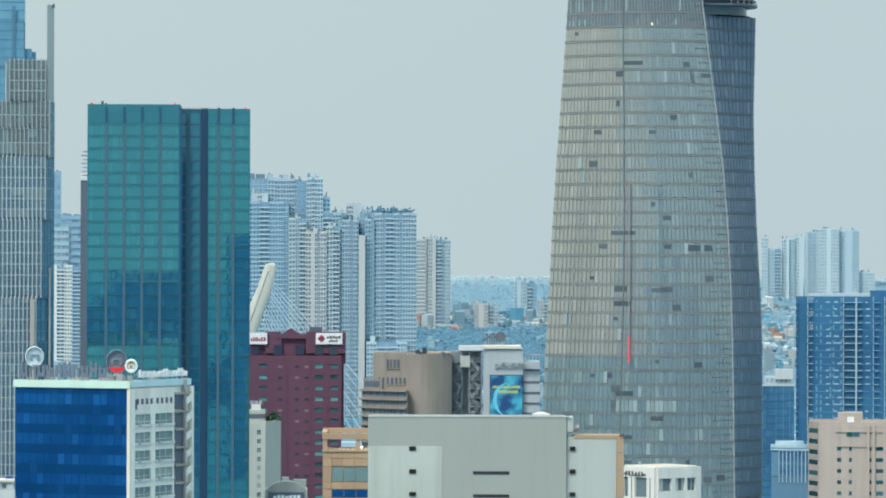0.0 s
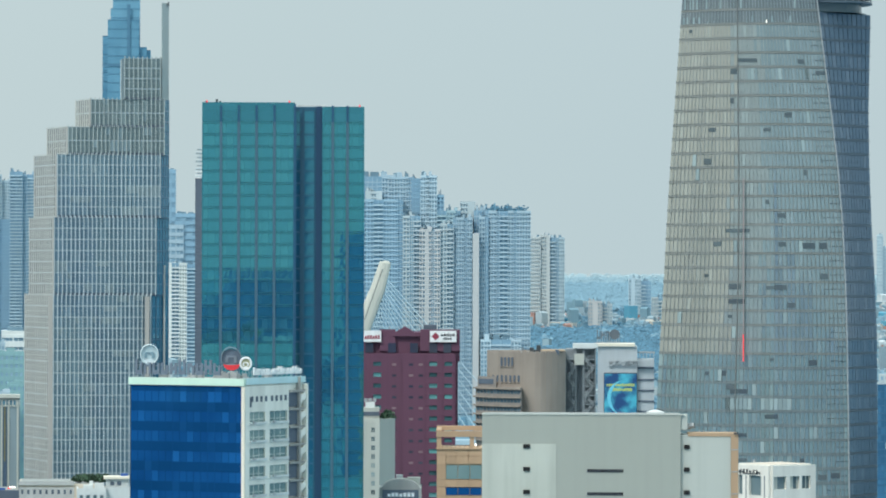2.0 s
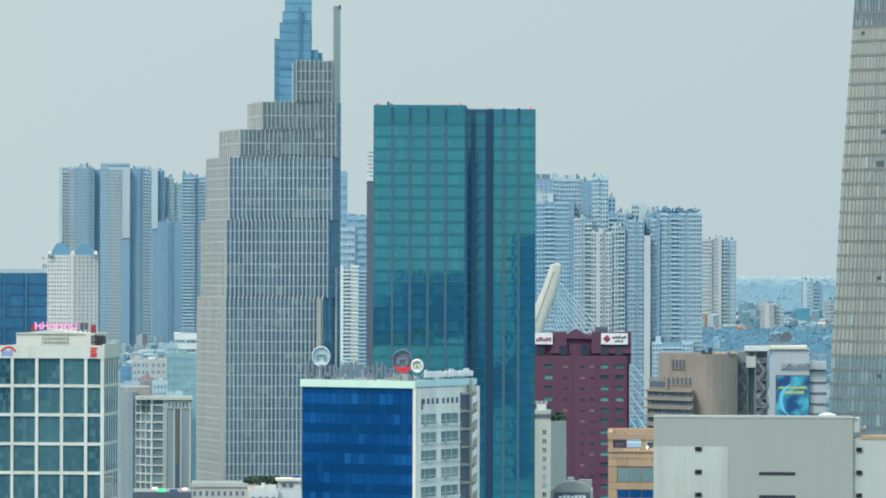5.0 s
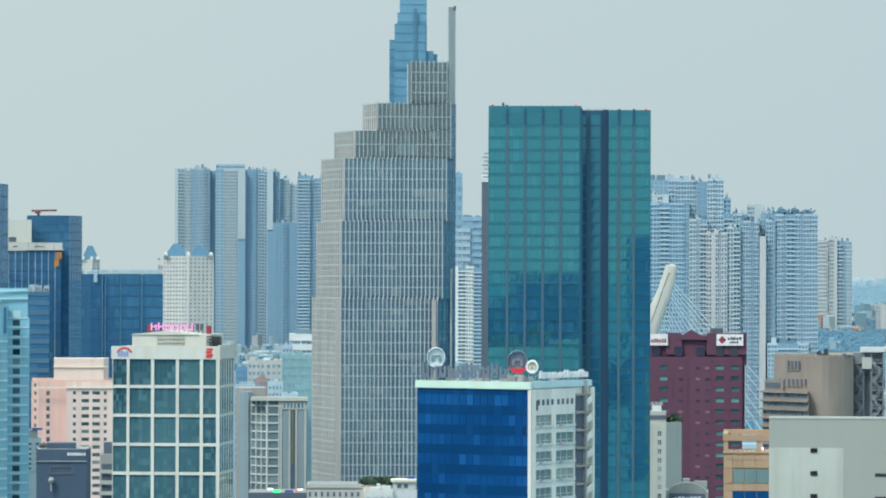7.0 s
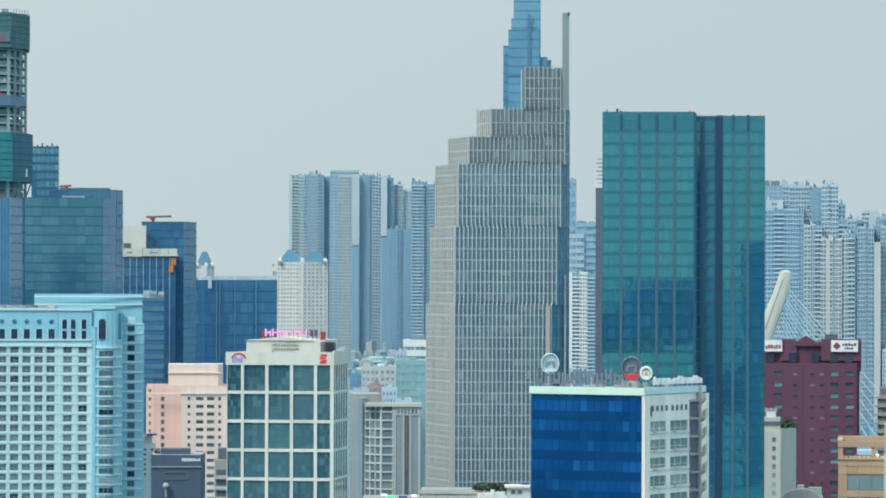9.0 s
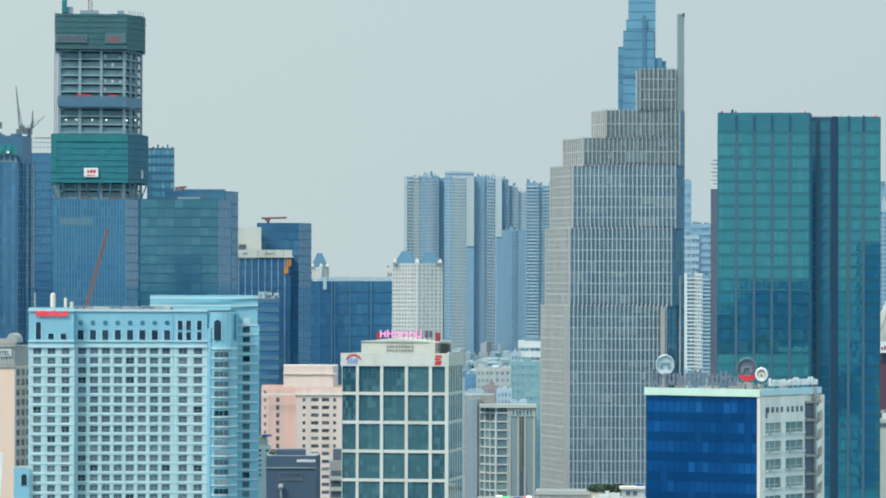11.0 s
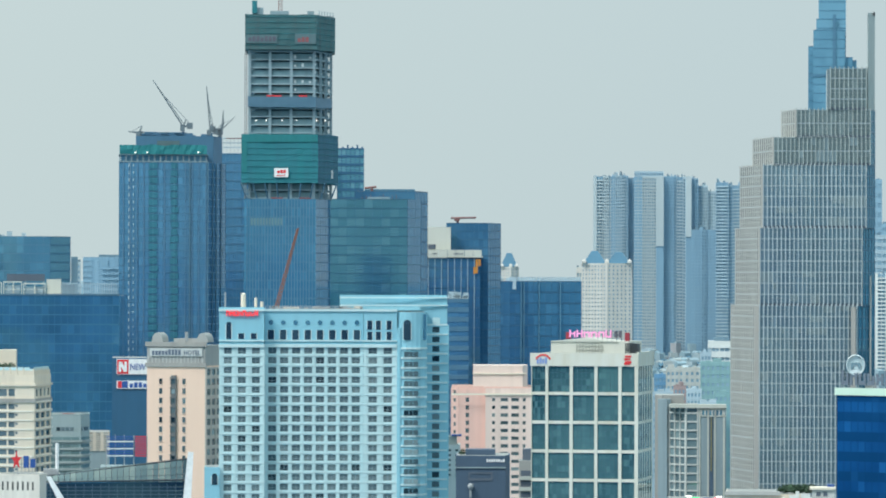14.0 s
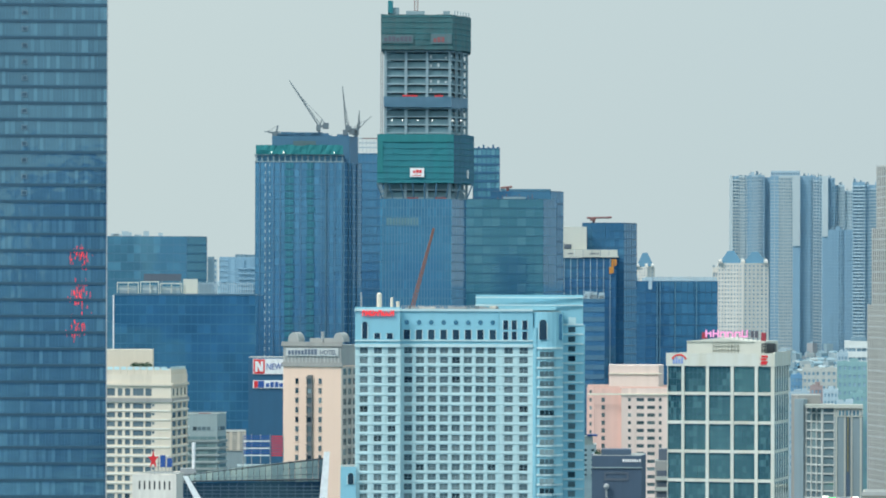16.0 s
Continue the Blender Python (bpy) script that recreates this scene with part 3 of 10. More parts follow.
def tiled_block():
    t = site("orange_tiled_block", 4.121, 720, "orange stone-tiled office block with an open roof terrace", "building")
    x0, x1 = -3.86, 4.63
    body(t, [(x0, 0), (x1, 0), (x1, 18), (x0, 18)], 90.08, ORANGE_TILE, "wall")
    bm = bmesh.new()
    for xx in (-3.86, 1.74):
        box(bm, xx, xx + 0.77, -0.2, 1, 90.08, 93.16)
    box(bm, -3.95, 4.82, -0.4, 1.2, 92.20, 93.16)
    box(bm, -3.95, -3.09, 1.2, 16, 92.39, 93.35)
    box(bm, -3.95, 4.82, 14, 16, 92.78, 93.55)
    box(bm, -3.95, 4.82, -0.5, 0.3, 90.08, 90.37)
    part("terrace_frame", bm, ORANGE_TILE, t)
    # tiles
    zs, cols = [90.08, 88.92, 87.58, 84.88, 83.63, 82.19, 80.46], [-3.86, -2.32, -0.58, 1.54, 3.86]
    for i in range(len(zs) - 1):
        for j in range(len(cols) - 1):
            if i in (2, 4) and j:
                continue
            solid(t, "tile", ORANGE_TILE, cols[j] + 0.04, cols[j + 1] - 0.04, -0.25, -0.01, zs[i + 1] + 0.04, zs[i] - 0.04)
    for za, zb, mt in ((84.98, 87.38, G_OFFICE), (82.28, 83.53, G_BLUE)):
        for j in range(3):
            w = (3.86 - -2.32) / 3
            solid(t, "window", mt, -2.32 + j * w + 0.06, -2.32 + (j + 1) * w - 0.06, -0.12, 0.0, za, zb)
    bm = bmesh.new()
    for j in range(9):
        rod(bm, (-2.89 + j * 0.75, 0.5, 90.08), (-2.89 + j * 0.75, 0.5, 90.75), 0.05)
    rod(bm, (-2.89, 0.5, 90.75), (3.67, 0.5, 90.75), 0.06)
    part("railing", bm, DARK_STEEL, t)
    bm = bmesh.new()
    bmesh.ops.create_uvsphere(bm, u_segments=10, v_segments=8, radius=0.2, matrix=pose(2.80, -0.3, 90.85))
    part("round_lamp", bm, LED_WHITE, t, "lit white globe lamp")


tiled_block()


def low_white_block():
    t = site("low_white_office", 8.365, 780, "low white-painted corner office with a beige roof and deep openings", "building")
    p = plan(-6.16, -0.31, 7.19, 50)
    body(t, p, 84.87, WARM_WHITE, "wall", parapet=0.1, roof=ROOF_BEIGE)
    z0 = 77.37
    wr = (Vector(p[2]) - Vector(p[1])).length
    wl = (Vector(p[1]) - Vector(p[0])).length
    wall_face(t, p[1], p[2], z0, 84.77, [(wr * a, wr * b) for a, b in ((0.03, 0.33), (0.43, 0.66), (0.72, 0.93))], [(80.40, 82.75)], WARM_WHITE, G_LOW, 0.6, depth=0.05)
    wall_face(t, p[0], p[1], z0, 84.77, [(wl * 0.02, wl * 0.17), (wl * 0.38, wl * 0.76)], [(79.2, 82.85)], WARM_WHITE, G_LOW, 0.5, depth=0.05, corner=False)
    for a in (0.275, 0.86):
        solid(t, "wall_groove", SLATE, wl * a, wl * a + 0.22, -0.53, -0.505, z0, 82.85, m=face(p[0], p[1]))
    for a, b in ((0.05, 0.15), (0.46, 0.53), (0.62, 0.64), (0.84, 0.86)):
        solid(t, "curtain", LIGHT_WALL, wr * a, wr * b, -0.16, -0.06, 80.45, 82.7, m=face(p[1], p[2]))
    strokes(t, "sign_bar", DARK_STEEL, face(p[0], p[1]) @ pose(0, -0.52, 0), 0.1, wl * 0.74, 83.05, 83.95, 7, 0.1, 7, "dark sign letters as bars", 0.2)
    solid(t, "roof_box", STEEL, -3.6, -3.2, 9, 9.4, 84.9, 85.5)


ROOF_BEIGE = paint("beige_roof_screed", (0.62, 0.53, 0.44), dirt=0.3)
G_LOW = glazing("shaded_office_windows", (0.10, 0.15, 0.165), (0.24, 0.29, 0.29), bright=0.4)


WARM_WHITE = paint("warm_white_wall_paint", (0.72, 0.70, 0.64), dirt=0.4)
low_white_block()


# ---- maroon block ----
def maroon_block():
    t = site("maroon_tower", 3.415, 1400, "maroon-tiled serviced apartment tower with a small gable", "building")
    x0, x1 = -17.80, 15.38
    body(t, [(x0, 0), (x1, 0), (x1, 26), (x0, 26)], 99.31, BRICK_RED, "wall", roof=ROOFING)
    bm = bmesh.new()
    prism(bm, [(x0, -0.8), (16.13, -0.8), (16.13, 24), (x0, 24)], 99.31, 100.62)
    for xa, xb in ((-9.37, -4.12), (4.12, 17.25)):
        box(bm, xa, xb, -1.2, 3, 94.43, 101.56)
    box(bm, 15.38, 17.25, 0.5, 22, 90.87, 100.81)
    box(bm, 15.56, 16.69, 0.5, 22, 69.31, 90.87)
    part("cornice", bm, BRICK_RED, t)
    bm = bmesh.new()
    a = [bm.verts.new(q) for q in ((-5.62, -1.4, 99.31), (3.94, -1.4, 99.31), (2.62, -1.4, 100.44), (-0.94, -1.4, 102.69), (-4.50, -1.4, 100.44))]
    b = [bm.verts.new(q.co + Vector((0, 4, 0))) for q in a]
    bm.faces.new(a), bm.faces.new(b[::-1])
    for i in range(5):
        bm.faces.new((a[i], b[i], b[(i + 1) % 5], a[(i + 1) % 5]))
    part("gable", bm, BRICK_RED, t)
    rows = [(89.46 - q * 3.62, 90.87 - q * 3.62) for q in range(14)][::-1]
    cols = [(c - 1.31, c + 1.31) for c in (-10.12 - x0, 8.44 - x0, 13.50 - x0)]
    wall_face(t, (x0, -0.9), (x1, -0.9), 39.37, 93.68, cols, rows, BRICK_RED, CYAN_PANE, 0.5, limit=60)
    for q in range(14):
        for c in (-4.50, 1.12, 4.31):
            solid(t, "small_window", LOFT_PANE if (q * 3 + int(c)) % 4 else MAROON_BLIND, c - 0.7, c + 0.7, -1.5, -1.395, 89.56 - q * 3.62, 90.31 - q * 3.62)
    for c in (-7.50, -2.25, 5.62, 11.06, 15.00):
        solid(t, "pier", BRICK_RED, c - 0.28, c + 0.28, -1.6, -1.41, 20, 93.31)
    for c in (-12.74, -5.25, 2.06, 8.44, 13.13):
        solid(t, "loft_window", LOFT_PANE, c - 1.31, c + 1.31, -1.45, -0.8, 93.87, 97.06)
    for xa, xb, n in ((-14.80, -8.81, 6), (7.31, 16.13, 8)):
        board = solid(t, "sign_board", SIGN_WHITE, xa, xb, -2.1, -1.6, 97.43, 101.19, "white sign board")
        if n == 6:
            bars(board, "sign_bar", SIGN_MAROON, pose(0, -2.1, 0), xa + 0.4, xb - 0.4, 98.37, 99.69, 6, 0.06)
        else:
            solid(board, "sign_emblem", SIGN_MAROON, -0.94, 0.94, -0.08, 0, -0.94, 0.94, "maroon diamond emblem", m=pose(9.19, -2.1, 99.31, 0, 45, 0))
            bars(board, "sign_bar", DARK_STEEL, pose(0, -2.1, 0), 10.87, xb - 0.5, 99.31, 100.25, 5, 0.06)
            bars(board, "sign_bar", DARK_STEEL, pose(0, -2.1, 0), 11.62, xb - 1.5, 98.19, 98.94, 4, 0.06, 3)
    solid(t, "stair_head", SLATE, 5.25, 9.56, 4, 10, 99.31, 103.06)
    bm = bmesh.new()
    for q in range(5):
        box(bm, -7.87 + q * 1.6, -7.68 + q * 1.6, 3, 4, 99.31, 101.56 + (q % 2))
    part("roof_pipe", bm, STEEL, t)


LOFT_PANE = glazing("dark_loft_windows", (0.045, 0.05, 0.075), (0.09, 0.09, 0.12), bright=0.4)
MAROON_BLIND = plain("dusty_pink_blind", (0.24, 0.16, 0.18), 0.7)
SIGN_MAROON = plain("sign_maroon", (0.30, 0.04, 0.07), 0.5)
CYAN_PANE = glazing("cyan_lit_panes", (0.03, 0.06, 0.08), (0.16, 0.42, 0.42), bright=0.6)
maroon_block()


# ---- beige block with a rounded wall, and the slab with the screen ----
def rounded_block():
    t = site("rounded_beige_block", 4.950, 1330, "beige rendered block with a rounded blank wall and window bands", "building")
    pts = [(-10.70, 9), (-6.77, 3), (0.36, 0), (2.4, -0.9), (4.46, -1.5), (6.3, -1.5), (8.02, -1), (9.9, 0.1), (11.59, 1.5), (13.1, 3.2), (14.26, 5), (14.26, 25), (-10.70, 25)]
    body(t, pts, 95.18, BEIGE, "wall", roof=ROOFING, parapet=0.5)
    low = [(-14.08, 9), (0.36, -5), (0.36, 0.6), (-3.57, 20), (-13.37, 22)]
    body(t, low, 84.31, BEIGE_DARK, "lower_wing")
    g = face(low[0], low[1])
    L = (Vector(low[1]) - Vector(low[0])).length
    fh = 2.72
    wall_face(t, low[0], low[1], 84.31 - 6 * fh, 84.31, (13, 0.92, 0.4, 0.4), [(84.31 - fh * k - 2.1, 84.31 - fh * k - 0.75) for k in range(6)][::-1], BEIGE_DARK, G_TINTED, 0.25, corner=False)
    for k in range(7):
        z = 84.31 - fh * k
        solid(t, "sun_ledge", BEIGE, -0.4, L + 0.1, -1.1, -0.26, z - 0.62, z - 0.12, m=g)
        bm = bmesh.new()
        for q in range(14):
            x = L * (q + 0.5) / 14
            box(bm, x - 0.12, x + 0.12, -0.95, -0.26, z - 1.0, z - 0.63, 0, g)
        part("ledge_bracket_field", bm, BEIGE_DARK, t, kind="stuff")
    # an open roof terrace with dark gaps over the lower wing
    solid(t, "terrace_wall", BEIGE_DARK, 0.2, L * 0.42, 0.4, 0.8, 84.33, 87.6, m=g)
    solid(t, "terrace_gap", SLATE, 0.8, L * 0.36, 0.2, 0.39, 85.2, 86.8, m=g)
    for z0, z1, xa, xb, n in ((91.0, 93.75, -6.60, -2.14, 4), (86.0, 88.05, -9.27, 0.00, 7)):
        for q in range(n):
            x = xa + (xb - xa) * (q + 0.5) / n
            yy = float(np.interp(x, [p[0] for p in pts[:10]], [p[1] for p in pts[:10]]))
            solid(t, "slit_window", SLATE, x - 0.3, x + 0.3, yy - 0.35, yy + 0.4, z0, z1)
            solid(t, "slit_sill", BEIGE, x - 0.42, x + 0.42, yy - 0.5, yy + 0.4, z0 - 0.25, z0 - 0.02)
    for x, h in ((2.85, 1.6), (4.0, 0.9), (5.0, 2.3)):
        solid(t, "roof_box", DARK_STEEL, x, x + 1.3, 6, 9, 95.18, 95.18 + h)
    solid(t, "roof_pergola", PEACH_TRIM, 6.60, 13.91, 2.2, 9, 95.70, 96.25)
    solid(t, "roof_box", SLATE, 10.9, 12.1, 1.4, 2.1, 94.6, 96.2)
    bm = bmesh.new()
    for q in range(9):
        x = -9.5 + q * 1.3
        rod(bm, (x, 8.5, 95.6), (x, 8.5, 96.5), 0.05, sides=4)
    rod(bm, (-9.5, 8.5, 96.5), (1.2, 8.5, 96.5), 0.06, sides=4)
    part("roof_railing", bm, STEEL, t)


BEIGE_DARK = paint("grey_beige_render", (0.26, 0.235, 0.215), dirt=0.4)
PEACH_TRIM = paint("peach_trim", (0.56, 0.43, 0.31), dirt=0.3)
G_TINTED = glazing("smoky_window_bands", (0.07, 0.115, 0.145), (0.16, 0.22, 0.25), bright=0.4)


rounded_block()


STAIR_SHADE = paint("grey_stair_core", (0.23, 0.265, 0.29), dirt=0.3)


def screen_slab():
    t = site("hotel_slab_with_screen", 6.179, 1340, "white hotel slab with fire stairs and a bright video screen", "building")
    body(t, [(-4.31, 0), (8.26, 0), (8.26, 22), (-4.31, 22)], 97.15, SLAB_WALL, "tower_wall")
    bm = bmesh.new()
    box(bm, -5.03, 7.54, -0.8, 18, 97.15, 98.04)
    part("roof_slab", bm, CREAM, t)
    body(t, [(8.33, 1.5), (13.65, 1.5), (13.65, 20), (8.33, 20)], 93.02, SLAB_WALL, "side_wing")
    for z in (90.32, 86.55, 83.14, 79.74, 76.51):
        solid(t, "shadow_gap", SLATE, 8.44, 13.70, 1.2, 1.6, z - 0.25, z + 0.25)
    for q in range(5):
        solid(t, "roof_frame", STEEL, 8.98 + q * 1.1, 9.16 + q * 1.1, 1.6, 2, 93.02, 95.17)
    solid(t, "roof_frame", STEEL, 8.80, 13.83, 1.5, 2.1, 94.99, 95.53)
    # video screen
    m, nt, p = base_mat("screen_picture")
    w = noise_node(nt, 0.2, 4)
    c = mix_node(nt, ramp(nt, w, 0.44, 0.64), (0.008, 0.05, 0.15), (0.05, 0.33, 0.44))
    nt.links.new(c, p.inputs["Base Color"])
    nt.links.new(c, p.inputs["Emission Color"])
    p.inputs["Emission Strength"].default_value = 0.35
    scr = solid(t, "screen", m, -2.16, 8.08, -0.5, -0.02, 75.43, 88.53, "glowing blue video screen")
    solid(t, "screen_frame", DARK_STEEL, -2.33, 8.26, -0.4, -0.015, 75.07, 88.80)
    bars(scr, "screen_line", LED_YELLOW, pose(0, -0.5, 0), -1.5, 7.4, 84.5, 85.4, 13, 0.03, 3)
    bars(scr, "screen_line", LED_YELLOW, pose(0, -0.5, 0), -0.72, 6.65, 83.0, 83.9, 11, 0.03, 5)
    bm = bmesh.new()
    arc = []
    for k in range(17):
        q = radians(105 + 140 * k / 16)
        w = 0.9 * math.sin(math.pi * (k + 0.4) / 16.8)
        arc.append([bm.verts.new((4.6 + r * math.cos(q), y, 80.9 + r * math.sin(q))) for r, y in ((5.6 + w * 0.3, -0.54), (5.6 - w, -0.54), (5.6 - w, -0.505), (5.6 + w * 0.3, -0.505))])
    for u, v in zip(arc, arc[1:]):
        for k in range(4):
            bm.faces.new((u[k], v[k], v[(k + 1) % 4], u[(k + 1) % 4]))
    part("screen_crescent", bm, SCREEN_GLOW, scr, "pale glowing curve on the screen")
    strokes(t, "letter_bar", SLAB_WALL, pose(0, 0, 0), -0.72, 12.75, 90.86, 92.84, 13, 0.7, 2, "raised white letters as bars", 0.2)
    strokes(t, "letter_bar", SIGN_BACK, pose(0, 2, 0), -4.67, -0.54, 99.48, 102.71, 3, 0.5, 8, "roof sign seen from behind")
    bm = bmesh.new()
    bmesh.ops.create_cone(bm, cap_ends=True, segments=20, radius1=1.62, radius2=1.62, depth=0.4, matrix=pose(1.08, 2, 100.92, 90))
    part("roof_disc", bm, SIGN_BACK, t)
    bm = bmesh.new()
    for q in range(10):
        rod(bm, (-4.31 + q * 0.75, 2.5, 98.04), (-4.31 + q * 0.75, 2.5, 101.99), 0.1)
    part("sign_posts", bm, STEEL, t)
    # fire stairs: landings with rails and zigzag flights before a grey core
    body(t, [(-14.37, 3), (-4.85, 3), (-4.85, 20), (-14.37, 20)], 96.25, STAIR_SHADE, "stair_core")
    for xa, xb in ((-14.19, -11.30), (-8.62, -5.21)):
        for q in range(12):
            z = 93.02 - q * 2.87
            a, b = (xa, xb) if q % 2 else (xb, xa)
            bm = bmesh.new()
            box(bm, xa, xb, -0.4, 3, z - 0.2, z + 0.05)
            for k in range(7):
                x = xa + (xb - xa) * k / 6
                box(bm, x - 0.06, x + 0.06, -0.5, -0.4, z + 0.05, z + 1.05)
            box(bm, xa, xb, -0.52, -0.4, z + 1.05, z + 1.2)
            part("stair_landing", bm, STAIR_GREY, t)
            bm = bmesh.new()
            for k in range(8):
                x0, x1 = sorted((a + (b - a) * k / 8, a + (b - a) * (k + 1) / 8))
                zz = z - 2.87 + 2.87 * (k / 7) ** 1.4
                box(bm, x0, x1, -0.9, 0.5, zz - 0.15, zz + 0.15)
                box(bm, x0, x1, -0.95, -0.85, zz + 0.75, zz + 1.05)
            part("stair_flight", bm, STAIR_PALE, t)
    for x in (-14.37, -11.20, -8.80, -5.03):
        solid(t, "stair_post", STAIR_GREY, x - 0.2, x + 0.2, -0.4, 0.1, 20, 96.61)
    solid(t, "stair_roof", WHITE, -12.21, -4.31, -1, 8, 96.61, 98.04)
    solid(t, "lift_box", LIGHT_WALL, -11.68, -8.62, -0.8, 2, 91.22, 94.81)


SIGN_BACK = plain("weathered_sign_back", (0.115, 0.14, 0.165), 0.6)
SLAB_WALL = paint("blue_white_render", (0.43, 0.475, 0.50), dirt=0.25)
STAIR_GREY = paint("stair_grey_paint", (0.25, 0.29, 0.31), dirt=0.3)
STAIR_PALE = paint("pale_stair_paint", (0.40, 0.44, 0.46), dirt=0.3)
LED_YELLOW = plain("yellow_screen_text", (0.42, 0.50, 0.12), glow=0.2)
SCREEN_GLOW = plain("screen_pale_blue", (0.10, 0.42, 0.55), glow=0.4)
screen_slab()


def small_grey_block():
    t = site("small_grey_apartment_block", 3.031, 1160, "slim grey apartment block with white framed windows and a planted roof", "building")
    p = plan(-6.98, 0.16, 4.35, 35)
    body(t, p, 79.24, LIGHT_WALL, "wall", parapet=0.8, roof=ROOFING)
    wall_face(t, p[0], p[1], 55.98, 79.24, (2, 0.28, 0, 0), (9, 0.5, 0.2, 1), LIGHT_WALL, G_ROOM, 0.15, corner=False, cross=1)
    solid(t, "roof_room", LIGHT_WALL, -4.66, 0.00, 6, 12, 79.24, 82.97)
    solid(t, "roof_room", WHITE, -3.88, -1.24, 8, 11, 82.97, 84.52)
    bm = bmesh.new()
    for q in range(3):
        rod(bm, (-3.73 + q * 1.2, 9, 84.52), (-3.73 + q * 1.2, 9, 85.46), 0.5, sides=10)
    part("water_tank", bm, STEEL, t)
    for a, b in ((-4.35, 0.00),):
        solid(t, "dark_opening", SLATE, a, b, 5.8, 5.99, 80.80, 81.88)
    bush(t, 2.33, 9, 79.24, 2.2, 60, 3)


def bush(parent, x, y, z, r, n, seed, name="roof_plant"):
    """A clump of many small leaves."""
    rnd = random.Random(seed)
    bm = bmesh.new()
    for i in range(n * 4):
        a, b, c = rnd.uniform(0, 6.3), rnd.uniform(-0.2, 1), rnd.random() ** 0.4
        q = Vector((x + r * c * math.cos(a) * math.sqrt(1 - b * b), y + r * c * math.sin(a) * math.sqrt(1 - b * b), z + r * (0.4 + b * c)))
        s = rnd.uniform(0.12, 0.3) * r
        d1, d2 = Vector((rnd.uniform(-1, 1), rnd.uniform(-1, 1), rnd.uniform(-1, 1))) * s, Vector((rnd.uniform(-1, 1), rnd.uniform(-1, 1), rnd.uniform(-1, 1))) * s
        bm.faces.new([bm.verts.new(q + e) for e in (d1, d2, -d1, -d2)])
    return part(name, bm, LEAF, parent, kind="stuff")


small_grey_block()


def arched_roof_block():
    t = site("low_arched_hotel", 3.338, 1080, "low pale hotel with an arched pediment and dark sign", "building")
    body(t, [(-5.78, 0), (5.06, 0), (5.06, 14), (-5.78, 14)], 65.30, LIGHT_WALL, "wall", roof=ROOFING)
    bm = bmesh.new()
    n = 14
    a = [bm.verts.new((-0.29 + 4.92 * math.cos(math.pi * i / n), -0.4, 64.72 + 2.75 * math.sin(math.pi * i / n))) for i in range(n + 1)]
    b = [bm.verts.new(v.co + Vector((0, 8, 0))) for v in a]
    bm.faces.new(a), bm.faces.new(b[::-1])
    for i in range(n):
        bm.faces.new((a[i], b[i], b[i + 1], a[i + 1]))
    part("arched_pediment", bm, CONCRETE, t)
    board = solid(t, "sign_board", SLATE, -4.92, 4.34, -0.9, -0.5, 62.13, 64.72)
    bars(board, "sign_bar", SIGN_WHITE, pose(0, -0.9, 0), -3.76, 3.33, 62.99, 64.00, 7, 0.06)
    solid(t, "roof_room", LIGHT_WALL, 1.45, 4.77, 5, 9, 65.30, 67.61)
    solid(t, "roof_room", WHITE, -1.45, 0.29, 6, 9, 66.46, 68.19)


arched_roof_block()


def tan_block():
    t = site("tan_office_block", 10.924, 1130, "tan rendered office block with small square windows", "building")
    p = [(-10.22, 7), (-7.51, 0), (13.49, 0), (13.49, 24), (-10.22, 24)]
    body(t, p, 80.60, TAN, "wall", parapet=0.8, roof=ROOFING)
    wall_face(t, p[0], p[1], 57.94, 80.60, (1, 0.92, 0, 0), (8, 0.45, 0, 0.2), TAN, G_GREEN, 0.2, corner=False)
    rows = [(73.80 - q * 2.97, 74.86 - q * 2.97) for q in range(7)][::-1]
    cols = [(-2.70 - -7.51, -1.58 - -7.51), (0.45 - -7.51, 1.20 - -7.51), (5.70 - -7.51, 6.45 - -7.51), (7.65 - -7.51, 9.60 - -7.51)]
    wall_face(t, p[1], p[2], 53.41, 80.60, cols, rows, TAN, G_GREEN, 0.35, corner=True, name="small_window")
    for x in (5.55, 7.05, 9.90):
        solid(t, "pilaster", TAN, x - 0.35, x + 0.35, -0.9, -0.36, 53.41, 80.90)
    for z in (75.01, 78.94):
        solid(t, "ledge", TAN, -3.00, 10.50, -0.7, -0.37, z - 0.15, z + 0.15)
    solid(t, "roof_room", TAN, -2.55, 4.05, 4, 11, 80.60, 83.78)
    solid(t, "access_door", SIGN_WHITE, 0.00, 1.80, 3.85, 4.0, 80.90, 82.72)
    bm = bmesh.new()
    for x in (0.60, 2.40):
        prism(bm, [(x - 0.8, -0.6), (x + 0.8, -0.6), (x + 0.8, -0.37), (x - 0.8, -0.37)], 77.73, 78.94)
    part("arched_window", bm, G_GREEN, t)


tan_block()


